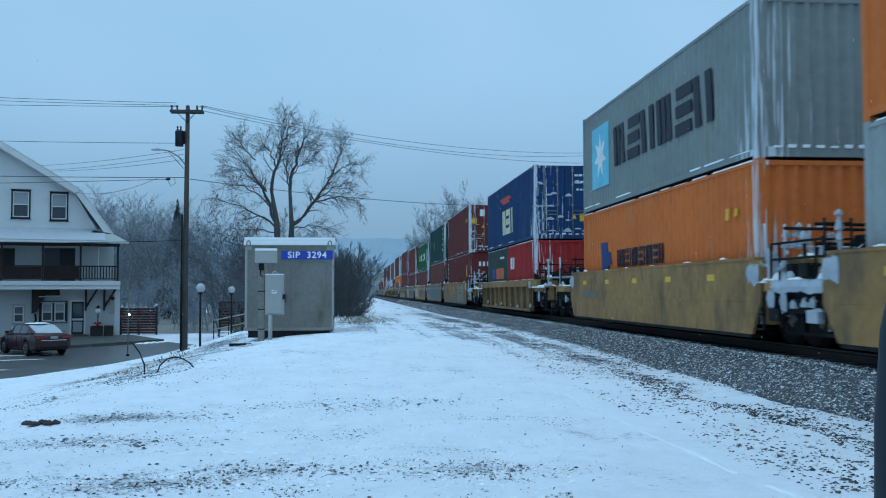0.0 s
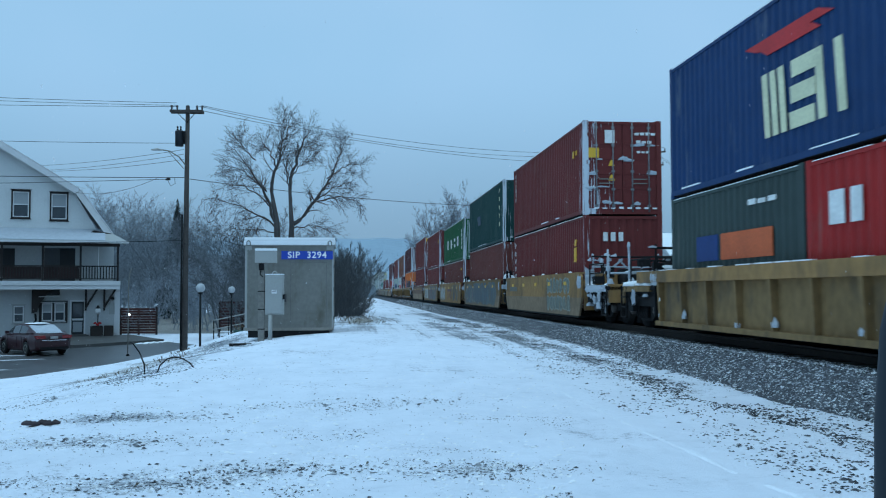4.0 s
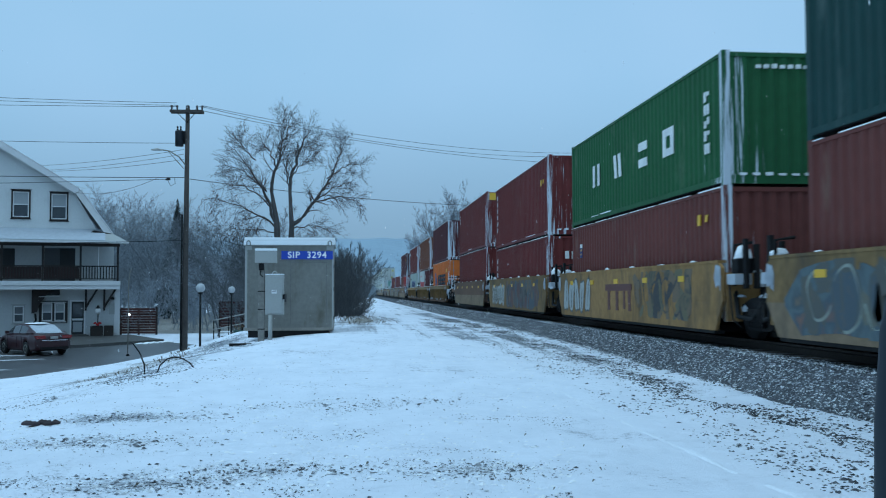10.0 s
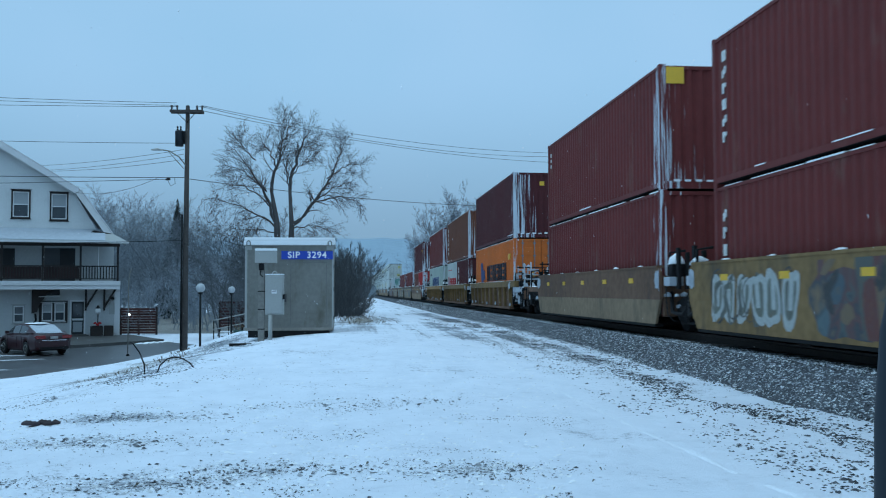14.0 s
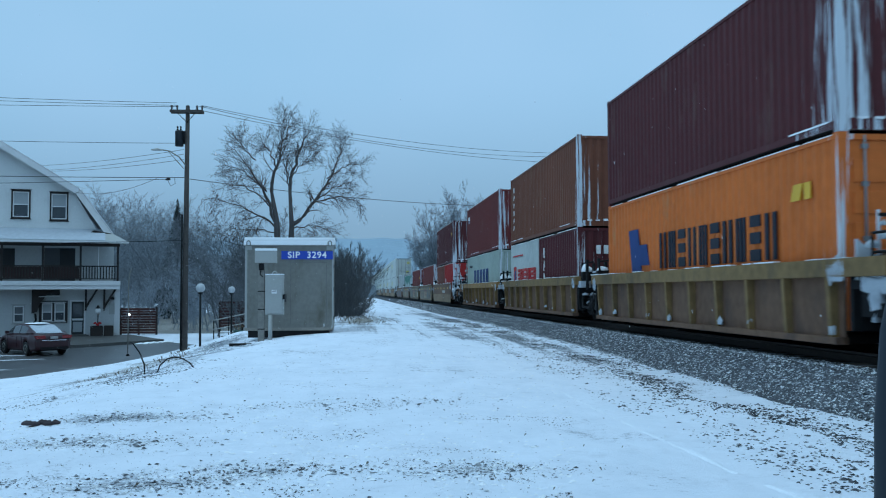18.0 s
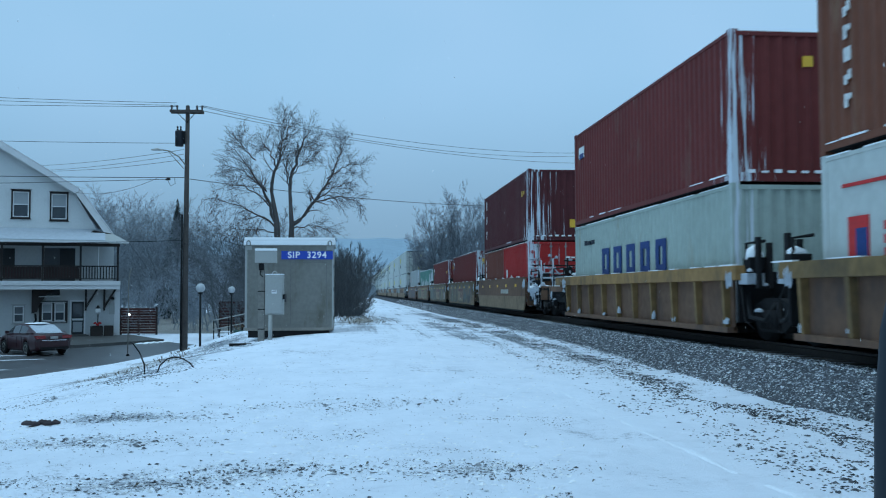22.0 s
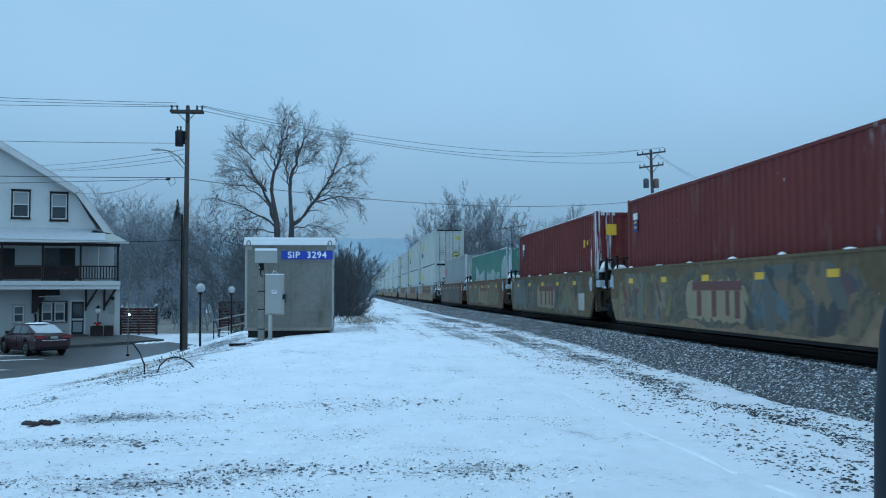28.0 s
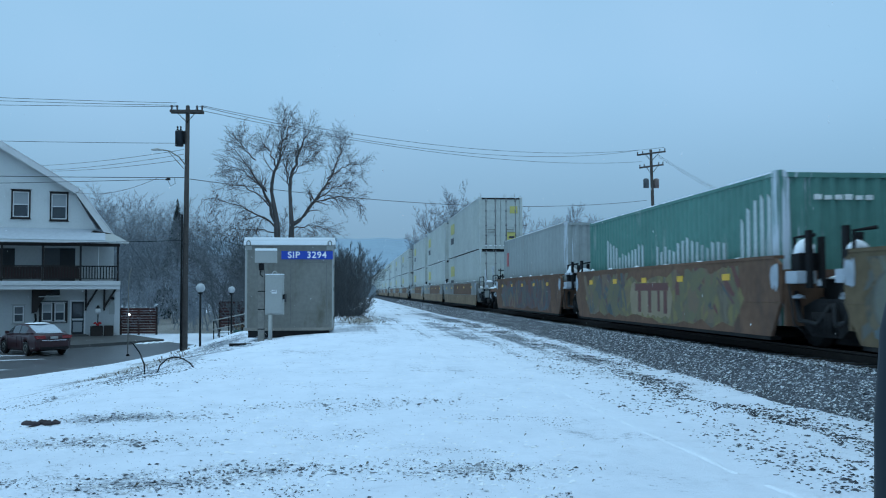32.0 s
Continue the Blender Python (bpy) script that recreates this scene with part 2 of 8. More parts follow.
def part(name, bm, material, parent, label=""):
    """Links a bmesh (or a mesh) as one mesh object under a thing or part."""
    me = bm if isinstance(bm, bpy.types.Mesh) else mesh_of(name, bm, material)
    ob = new(name, me)
    ob.parent = parent
    if label:
        ob["label"] = label
    return ob


def thing(name, x, y, z, label, category, group="", turn=0.0):
    ob = new(name)
    ob.empty_display_size = 0.3
    ob.matrix_basis = pose(x, y, z, 0, 0, turn)
    return tagged(ob, label, category, group)


def raw(name, verts, faces, material, smooth=False):
    me = bpy.data.meshes.new(name)
    me.from_pydata(verts, [], faces)
    if smooth:
        for p in me.polygons:
            p.use_smooth = True
    me.materials.append(material)
    return me


def single(name, me_or_bm, material, label, category, kind="", group="", at=None):
    me = me_or_bm if isinstance(me_or_bm, bpy.types.Mesh) else mesh_of(name, me_or_bm, material)
    ob = new(name, me)
    if at:
        ob.location = at
    return tagged(ob, label, category, group, kind)


# ---------------- the ground ----------------
def smooth01(t):
    t = min(max(t, 0.0), 1.0)
    return t * t * (3 - 2 * t)


def ground_z(x, y):
    """Height of the ground: a snowy lot beside the line, falling to the street on its west side."""
    lot = 0.28 * smooth01((y - 12) / 20) * (1 - 0.6 * smooth01((x - 0.5) / 5)) * (1 - 0.9 * smooth01((y - 40) / 26))
    crest = -3.2 + 2.6 * smooth01((y - 12) / 20)
    fall = smooth01((crest - x) / (10.0 - 1.5 * smooth01((y - 25) / 15)))
    mound = 0.36 * math.exp(-((x + 5.2) / 1.9) ** 2 - ((y - 42) / 5.0) ** 2) * smooth01((y - 33) / 6)
    dip = 0.12 * math.exp(-((x + 1.3) / 2.6) ** 2 - ((y - 33.0) / 3.0) ** 2)
    z = lot - (1.3 + lot) * fall + mound - dip - 0.13 * smooth01((-3.3 - x) / 2.2) * (1 - fall) * (1 - smooth01((y - 28) / 8))
    if x > 5.4:
        z += 0.05 * smooth01((x - 5.4) / 1.5)
    return z


def rough_z(x, y):
    far = 1.0 if y < 45 else 0.3
    flat = smooth01((ground_z(x, y) + 1.28) / 0.25)
    bank = math.exp(-((x + 3.6 + 0.12 * (y - 20)) / 1.6) ** 2) * smooth01((y - 17) / 5) * (1 - smooth01((y - 44) / 6))
    return ground_z(x, y) + flat * bank * (0.07 * noise.noise((x * 2.1, y * 1.3, 21)) + 0.04 * noise.noise((x * 5.5, y * 3.5, 8))) + far * flat * (0.045 * noise.noise((x * 0.45, y * 0.35, 0)) + 0.03 * noise.noise((x * 1.6, y * 1.1, 4)) + 0.02 * noise.noise((x * 4, y * 3.2, 9)))

BARE_SPOTS = ((1.1, 8.3, 0.8, 0.35, 0.12), (-0.7, 8.6, 0.9, 0.4, 0.10), (-1.6, 8.1, 0.8, 0.35, 0.10), (-2.7, 12.4, 0.9, 0.4, 0.11), (0.2, 13.5, 1.6, 0.5, 0.06), (-2.6, 10.3, 0.9, 0.5, 0.08),
              (5.4, 11.5, 0.4, 4.5, 0.09), (5.4, 19.0, 0.4, 5.0, 0.09), (5.3, 30.0, 0.5, 7.0, 0.10), (3.6, 38.0, 0.5, 10.0, 0.13), (1.9, 46.0, 0.4, 9.0, 0.10), (-6.5, 29.0, 2.2, 7.0, 0.13), (-5.4, 37.0, 2.4, 4.5, 0.12), (-4.5, 17.5, 0.8, 1.5, 0.10), (-4.2, 20.5, 0.8, 2.4, 0.13), (-3.9, 24.5, 0.9, 3.0, 0.14), (-3.6, 28.5, 1.0, 3.0, 0.14), (-3.2, 30.5, 1.5, 1.2, 0.10), (-5.2, 24.0, 1.0, 3.0, 0.10), (0.4, 40.0, 1.7, 6.0, 0.11), (2.6, 33.0, 1.2, 6.0, 0.07), (0.6, 35.0, 1.2, 2.5, 0.10), (5.2, 60.0, 0.6, 20.0, 0.15))
GRASS_SPOTS = ((-8.2, 36.0, 1.0, 6.0, 0.12), (-7.4, 29.0, 0.8, 3.0, 0.10), (-8.6, 46.0, 0.8, 5.0, 0.12), (0.4, 47.0, 1.0, 8.0, 0.15), (-7.2, 32.0, 0.8, 4.0, 0.10))


def make_ground():
    def steps(fine_a, fine_b, d, lo, hi):
        c = list(np.arange(fine_a, fine_b + d / 2, d))
        w = d
        while c[-1] < hi:
            w *= 1.25
            c.append(c[-1] + w)
        w = d
        while c[0] > lo:
            w *= 1.25
            c.insert(0, c[0] - w)
        return c
    xs, ys = steps(-13, 7, 0.16, -900, 900), steps(5, 52, 0.2, -400, 2500)
    verts = [(x, y, rough_z(x, y) if -30 < x < 9 and 0 < y < 90 else ground_z(x, y)) for y in ys for x in xs]
    k = len(xs)
    faces = [(j * k + i, j * k + i + 1, (j + 1) * k + i + 1, (j + 1) * k + i) for j in range(len(ys) - 1) for i in range(k - 1)]
    me = raw("ground", verts, faces, ground_material(), True)
    bare, grass = me.attributes.new("bare", "FLOAT", "POINT"), me.attributes.new("grass", "FLOAT", "POINT")
    co = np.array(verts)

    def spots(table):
        out = np.zeros(len(co))
        for x, y, sx, sy, a in table:
            out = np.maximum(out, a * np.exp(-((co[:, 0] - x) / sx) ** 2 - ((co[:, 1] - y) / sy) ** 2))
        return out
    def ease(v):
        v = np.clip(v, 0, 1)
        return v * v * (3 - 2 * v)
    g = spots(GRASS_SPOTS)
    litter = ease((co[:, 1] - 66) / 4) * ease((-2.6 - co[:, 0]) / 1.5) * ease((co[:, 0] + 70) / 20) * ease((150 - co[:, 1]) / 30)
    bare.data.foreach_set("value", (spots(BARE_SPOTS) + g * 0.6 + litter * 0.3).astype(np.float32))
    grass.data.foreach_set("value", np.clip(g * 5 + litter * 0.45, 0, 1).astype(np.float32))
    lane = me.attributes.new("lane", "FLOAT", "POINT")
    lane.data.foreach_set("value", (ease((co[:, 0] + 1.0 - 2.7 * ease((42 - co[:, 1]) / 22)) / 0.9) * ease((6.1 - co[:, 0]) / 0.4) * ease((co[:, 1] - 13) / 14)).astype(np.float32))
    return single("ground", me, None, "snow-covered gravel ground with bare gritty patches", "ground", "structure")


make_ground()

TRACK_X, RAIL_Z = 8.26, 0.69


def make_track():
    bm = bmesh.new()
    extrude_poly(bm, [(TRACK_X - 2.3, -0.1), (TRACK_X - 2.08, 0.06), (TRACK_X - 1.55, 0.51), (TRACK_X - 1.4, 0.535), (TRACK_X - 1.0, 0.53), (TRACK_X + 1.0, 0.53), (TRACK_X + 1.4, 0.52), (TRACK_X + 9.0, 0.46), (TRACK_X + 10.0, -0.1)], "y", -60, 700)
    single("ballast_bed", bm, mat("ballast_stone", (0.09, 0.095, 0.105), 0.95, vary=0.7, scale=6, bump=1.0, dirt=(0.5, 0.53, 0.56), dirt_amount=0.3, dirt_scale=9), "grey crushed stone ballast dusted with snow", "ballast", "structure")
    for s, nm in ((-1, "rail_west"), (1, "rail_east")):
        x = TRACK_X + s * 0.753
        bm = extrude_poly(bmesh.new(), [(x - 0.07, 0.5), (x + 0.07, 0.5), (x + 0.07, 0.515), (x + 0.012, 0.53), (x + 0.012, 0.64), (x + 0.036, 0.655), (x + 0.036, 0.69), (x - 0.036, 0.69), (x - 0.036, 0.655), (x - 0.012, 0.64), (x - 0.012, 0.53), (x - 0.07, 0.515)], "y", -60, 700)
        single(nm, bm, RAIL, "worn rusty steel running rail", "rail", "structure")
    ties = thing("track_ties", TRACK_X, 0, 0.36, "dark creosoted wooden railway ties in the ballast", "railway ties")
    ties["kind"] = "structure"
    me = mesh_of("tie", newbox(-1.3, 1.3, -0.115, 0.115, 0, 0.18, 0.012), TIE)
    for i in range(120):
        part("tie", me, None, ties).location = (0.02 * math.sin(i * 7.1), 4 + i * 0.53, 0)


make_track()


def stones(name, count, place, size, material, label, seed):
    """Many small angular stones in one mesh: place(rng) gives x, y, z and a scale."""
    rng = np.random.default_rng(seed)
    base = np.array([(1, 0, 0), (0, 1, 0), (-1, 0, 0), (0, -1, 0), (0, 0, 1), (0, 0, -0.6)], float)
    fcs = np.array([(0, 1, 4), (1, 2, 4), (2, 3, 4), (3, 0, 4), (1, 0, 5), (2, 1, 5), (3, 2, 5), (0, 3, 5)])
    pos = np.array([place(rng) for _ in range(count)])
    v = base[None] * (1 + rng.uniform(-0.35, 0.35, (count, 6, 3))) + rng.uniform(-0.35, 0.35, (count, 6, 3)) * (1, 1, 0.5)
    ang = rng.uniform(0, 6.28, count)
    c, s = np.cos(ang)[:, None], np.sin(ang)[:, None]
    v = np.stack([v[..., 0] * c - v[..., 1] * s, v[..., 0] * s + v[..., 1] * c, v[..., 2] * 0.45], -1)
    v = v * (size * pos[:, 3] * rng.uniform(0.5, 1.3, count))[:, None, None] + pos[:, None, :3]
    f = (fcs[None] + 6 * np.arange(count)[:, None, None]).reshape(-1, 3)
    return single(name, raw(name, v.reshape(-1, 3).tolist(), f.tolist(), material), None, label, "gravel", "stuff")


def shoulder(rng):
    y = 8 + 122 * rng.random() ** 1.9
    x = TRACK_X - 2.12 + rng.random() * 1.0 - (0.22 * rng.random() ** 2 if rng.random() < 0.16 else 0)
    z = 0.06 + (x - TRACK_X + 2.08) * 0.85 - 0.004
    return x, y, max(min(z, 0.53), rough_z(x, y) + 0.004), 0.6 + 0.8 * rng.random() ** 1.5


def stray(rng):
    while True:
        y = 7 + 45 * rng.random() ** 1.6
        x = rng.uniform(3.7, 6.15)
        band = math.exp(-((x - 5.4 - 0.15 * math.sin(y * 0.4)) / 0.42) ** 2)
        if rng.random() < (0.12 + 0.88 * band) * (0.45 + 0.9 * noise.noise((x * 1.3, y * 0.4, 3)) + 0.5 * noise.noise((x * 4, y * 2, 5))):
            return x, y, rough_z(x, y) + 0.002, 0.7 + 0.9 * rng.random() ** 3


def field(rng):
    if rng.random() < 0.88:
        x, y, sx, sy, a = BARE_SPOTS[int(rng.random() * 6)]
        x, y = x + rng.normal() * sx * 0.6, y + rng.normal() * sy * 0.6
    else:
        y = 6.8 + 25 * rng.random() ** 2
        x = rng.uniform(-0.36, 0.2) * y
    return x, y, rough_z(x, y) + 0.004, 0.45 + 2.0 * rng.random() ** 6


def broken(name, lo, hi, snowy):
    m = bpy.data.materials.new(name)
    m.use_nodes = True
    n, l = m.node_tree.nodes, m.node_tree.links
    g, r = n.new("ShaderNodeNewGeometry"), n.new("ShaderNodeValToRGB")
    r.color_ramp.elements[0].color, r.color_ramp.elements[1].color = (lo * 0.88, lo, lo * 1.15, 1), (hi * 0.88, hi * 0.97, hi * 1.1, 1)
    e = r.color_ramp.elements.new(1 - snowy)
    e.color = (hi * 0.88, hi * 0.97, hi * 1.1, 1)
    r.color_ramp.elements[2].color = (0.8, 0.82, 0.84, 1) if snowy else (hi * 0.88, hi * 0.97, hi * 1.1, 1)
    l.new(g.outputs["Random Per Island"], r.inputs["Fac"])
    l.new(r.outputs["Color"], n["Principled BSDF"].inputs["Base Color"])
    n["Principled BSDF"].inputs["Roughness"].default_value = 0.9
    return m


stones("ballast_stones", 66000, shoulder, 0.023, broken("loose_ballast", 0.008, 0.24, 0.6), "loose grey ballast stones with snow between them", 3)
stones("stray_stones", 14000, stray, 0.02, broken("stray_ballast", 0.012, 0.10, 0.2), "stray dark ballast stones scattered on the snow", 4)
stones("field_stones", 7000, field, 0.0115, broken("field_grit", 0.02, 0.16, 0.55), "small dark stones and grit on thin snow", 5)

# low ridge of snow pushed up along a tyre track
bm = bmesh.new()
prev = None
for i in range(160):
    u = i / 159
    y = 6.6 + 40 * u ** 1.5
    x = 3.42 - 0.10 * math.sin((y - 6) * 0.12) - 0.75 * smooth01((y - 24) / 22)
    w = 0.05 + 0.035 * noise.noise((y * 0.9, 1, 0))
    h = (0.003 + 0.012 * noise.noise((y * 1.3, 7, 0))) * (1 - smooth01((y - 18) / 14))
    z = rough_z(x, y)
    row = [bm.verts.new((x - w, y, rough_z(x - w, y) - 0.006)), bm.verts.new((x, y, z + max(h, 0.004))), bm.verts.new((x + w, y, rough_z(x + w, y) - 0.006))]
    if prev and noise.noise((y * 0.7, 3, 0)) > -0.38:
        for k in (0, 1):
            bm.faces.new((prev[k], prev[k + 1], row[k + 1], row[k])).smooth = True
    prev = row
single("tyre_track_ridge", bm, mat("packed_snow", (0.80, 0.84, 0.90), 0.85, vary=0.12, scale=5, bump=0.5), "low snow ridge along an old tyre track", "snow", "stuff")

# ---------------- the train ----------------
# distance run by the train at each time
RUN = ((0.0, 0.0), (2.3, 15.95), (5.5, 37.95), (9.0, 61.95), (12.0, 82.55), (14.5, 99.65), (17.0, 116.6), (20.0, 137.1), (23.0, 157.55), (25.5, 174.6), (28.0, 191.55), (30.0, 205.05), (32.0, 218.55))
FLOOR_Z = 1.02
HW = 1.219
ROLLING = []

PAINT = {
    "maroon": ((0.15, 0.028, 0.025), (0.2, 0.113, 0.0866)), "dark maroon": ((0.088, 0.019, 0.021), (0.143, 0.0842, 0.0713)), "brown-red": ((0.15, 0.042, 0.034), (0.202, 0.122, 0.0918)),
    "rust-brown": ((0.17, 0.058, 0.033), (0.238, 0.144, 0.0936)), "red": ((0.36, 0.022, 0.02), (0.268, 0.122, 0.0994)), "orange": ((0.63, 0.148, 0.03), (0.48, 0.248, 0.116)), "grey": ((0.21, 0.235, 0.225), (0.257, 0.205, 0.137)),
    "blue": ((0.010, 0.042, 0.125), (0.13, 0.158, 0.202)), "dark green": ((0.0096, 0.048, 0.044), (0.101, 0.144, 0.13)), "green": ((0.0162, 0.099, 0.036), (0.113, 0.178, 0.105)), "slate": ((0.044, 0.064, 0.06), (0.13, 0.13, 0.115)),
    "pale grey-green": ((0.355, 0.415, 0.37), (0.308, 0.25, 0.16)), "white": ((0.49, 0.52, 0.49), (0.44, 0.47, 0.42)), "teal": ((0.095, 0.225, 0.19), (0.321, 0.383, 0.352)), "light grey": ((0.323, 0.351, 0.342), (0.308, 0.282, 0.239)), "brown": ((0.165, 0.05, 0.034), (0.202, 0.115, 0.0743)),
}


def paint(colour, frost=0.0):
    c, d = PAINT[colour]
    return mat("container_paint_" + colour.replace(" ", "_") + ("_snow_streaked_%d" % round(frost * 10) if frost else ""), c, 0.58, vary=0.16, scale=0.9, bump=0.05, dirt=d, dirt_amount=0.32, dirt_scale=1.1, frost=frost)


def trapezoid(L, d=0.036, p=0.278):
    """Outline of a corrugated sheet: along, depth."""
    k = max(2, round(L / p))
    p = L / k
    out = []
    for i in range(k):
        a = i * p
        out += [(a, 0.0), (a + 0.25 * p, 0.0), (a + 0.5 * p, d), (a + 0.75 * p, d)]
    return out + [(L, 0.0)]


def sheet(along, z0, z1, put, flat=0.0):
    """A solid corrugated panel; put(a, depth, z) gives the point."""
    bm = bmesh.new()
    rows = [[bm.verts.new(put(a, d, z)) for a, d in along] for z in (z0, z1)]
    back = [[bm.verts.new(put(a, 0.06, z)) for a in (along[0][0], along[-1][0])] for z in (z0, z1)]
    for i in range(len(along) - 1):
        bm.faces.new((rows[0][i], rows[0][i + 1], rows[1][i + 1], rows[1][i]))
    bm.faces.new((back[0][1], back[0][0], back[1][0], back[1][1]))
    bmesh.ops.recalc_face_normals(bm, faces=bm.faces)
    return bm


SHEETS = {}


def container(q, L, H, zb, colour, label, doors=False, crust=0.7, marks=(), seed=1, smooth=False, far_doors=False):
    """An ISO container whose forward end faces the viewer; marks: (along from the rear end, z, width, height, material, slant, kind)."""
    rng = random.Random(seed)
    T = thing("shipping_container", TRACK_X, q, zb, label, "container", "containers on the train")
    M = paint(colour, round(crust, 1))
    FR = M
    key = (L, H, colour, smooth, round(crust, 1))
    if key not in SHEETS:
        depth = 0.008 if smooth else 0.036
        along = trapezoid(L - 0.32, depth, 0.6 if smooth else 0.278)
        across = trapezoid(2 * HW - 0.32, 0.045, 0.25)
        SHEETS[key] = (mesh_of("side_panel", sheet(along, 0.16, H - 0.06, lambda a, d, z: (-HW + 0.012 + d, a + 0.16, z)), M),
                       mesh_of("end_panel", sheet(across, 0.18, H - 0.1, lambda a, d, z: (a - HW + 0.16, 0.02 + d, z)), M))
    side, end = SHEETS[key]
    part("side_panel", side, None, T)
    o = part("side_panel", side, None, T)
    o.matrix_basis = pose(0, L, 0, 0, 0, 180)
    part("roof", newbox(-HW + 0.03, HW - 0.03, 0.05, L - 0.05, H - 0.1, H - 0.05), M, T)
    part("floor", newbox(-HW + 0.03, HW - 0.03, 0.05, L - 0.05, 0.05, 0.15), STEEL_DARK, T)
    for x in (-1, 1):
        for y in (0, 1):
            bm = bmesh.new()
            xa, xb = sorted((x * HW, x * (HW - 0.16)))
            ya, yb = (0.0, 0.16) if y == 0 else (L - 0.16, L)
            box(bm, xa + 0.004, xb - 0.004, ya + 0.004, yb - 0.004, 0.11, H - 0.11)
            for z in (0, H - 0.118):
                box(bm, xa, xb, ya, yb, z, z + 0.118, 0.01)
            part("corner_post", bm, paint(colour, 1.3) if x < 0 and y == 0 and crust >= 0.5 else FR, T)
        xa, xb = sorted((x * (HW - 0.004), x * (HW - 0.07)))
        part("top_rail", newbox(xa, xb, 0.16, L - 0.16, H - 0.095, H - 0.035), FR, T)
        part("bottom_rail", newbox(xa, xb, 0.16, L - 0.16, 0.06, 0.17), FR, T)
    part("end_header", newbox(-HW + 0.16, HW - 0.16, 0.008, 0.1, H - 0.12, H - 0.035), FR if L < 14 else STEEL_DARK, T)
    part("end_sill", newbox(-HW + 0.16, HW - 0.16, 0.008, 0.1, 0.03, 0.2), FR, T)
    o = part("end_panel", end, None, T)
    o.matrix_basis = pose(0, L, 0, 0, 0, 180)
    if doors:
        for s in (-1, 1):
            xa, xb = sorted((s * 0.01, s * (HW - 0.165)))
            bm = newbox(xa, xb, 0.03, 0.08, 0.2, H - 0.12)
            for i in range(5):
                z = 0.32 + i * (H - 0.6) / 5
                box(bm, xa + 0.06, xb - 0.06, 0.016, 0.035, z, z + 0.72 * (H - 0.6) / 5, 0.008)
            leaf = part("door_leaf", bm, M, T)
            for r in (0.3, 0.82):
                bm = tube(bmesh.new(), [(s * r, 0.0, 0.1), (s * r, 0.0, H - 0.05)], 0.02, sides=8)
                for z in (0.25, 0.75, 1.3, H - 0.8, H - 0.25):
                    box(bm, s * r - 0.05, s * r + 0.05, -0.015, 0.035, z, z + 0.07)
                part("lock_rod", bm, mat("galvanised_rod", (0.2, 0.2, 0.205), 0.5, 0.3), leaf)
            for z in (0.95, 1.08):
                part("door_handle", newbox(*sorted((s * 0.3, s * 0.75)), -0.03, -0.005, z, z + 0.03), GALV, leaf)
            for z in (0.35, 0.95, 1.55, H - 0.5):
                part("hinge", newbox(*sorted((s * (HW - 0.2), s * (HW - 0.1))), 0.0, 0.03, z, z + 0.12), FR, leaf)
    else:
        part("end_panel", end, None, T)
    # small shelves of snow at the feet of the forward corrugations and along the bottom rail
    bm = bmesh.new()
    for i in range(8):
        x = -HW + 0.32 + i * 0.26
        box(bm, x, x + 0.13, -0.02, 0.05, 0.185, 0.185 + rng.uniform(0.03, 0.07))
    y = 0.3
    while y < L - 0.5:
        w = rng.uniform(0.3, 1.4)
        if rng.random() < 0.3:
            box(bm, -HW - 0.012, -HW + 0.03, y, min(y + w, L - 0.2), 0.16, 0.16 + rng.uniform(0.015, 0.035))
        y += w + rng.uniform(0.05, 0.8)
    y = 0.2
    while y < L - 0.4:
        w = rng.uniform(0.5, 2.2)
        box(bm, -HW - 0.004, -HW + 0.04, y, min(y + w, L - 0.18), H - 0.037, H - 0.037 + rng.uniform(0.012, 0.028))
        y += w + rng.uniform(0.02, 0.5)
    part("snow_ledge", bm, SNOW, T, "thin ledge of snow")["kind"] = "stuff"
    if doors and crust >= 0.8:
        bm = bmesh.new()
        for k in range(22):
            lump(bm, rng.choice((-0.95, -0.55, -0.15, 0.15, 0.55, 0.95)) + rng.uniform(-0.12, 0.12) - 0.1 * (k % 2), 0.02, 0.3 + (k % 5) * (H - 0.6) / 5 + rng.uniform(-0.04, 0.1), rng.uniform(0.07, 0.2), 0.035, rng.uniform(0.04, 0.12), rng, 1)
        part("door_ice", bm, FROST, T, "ice packed on the door ribs")["kind"] = "stuff"
    lift = 0.006
    for nm, blocks, m in marks:
        for face, a, z, w, h, sl in blocks:
            bm = bmesh.new()
            lift += 0.0003
            if face == "s":
                y1 = L - a
                pts = [(y1, z), (y1 - w, z), (y1 - w - sl, z + h), (y1 - sl, z + h)]
                extrude_poly(bm, pts, "x", -HW - lift, -HW + 0.008)
            else:
                pts = [(a - w / 2, z), (a + w / 2, z), (a + w / 2 - sl, z + h), (a - w / 2 + sl, z + h)]
                extrude_poly(bm, pts, "y", -lift if not doors else 0.006 - lift, 0.03)
            part(nm, bm, m, T)
    ROLLING.append((T, q, zb))
    return T


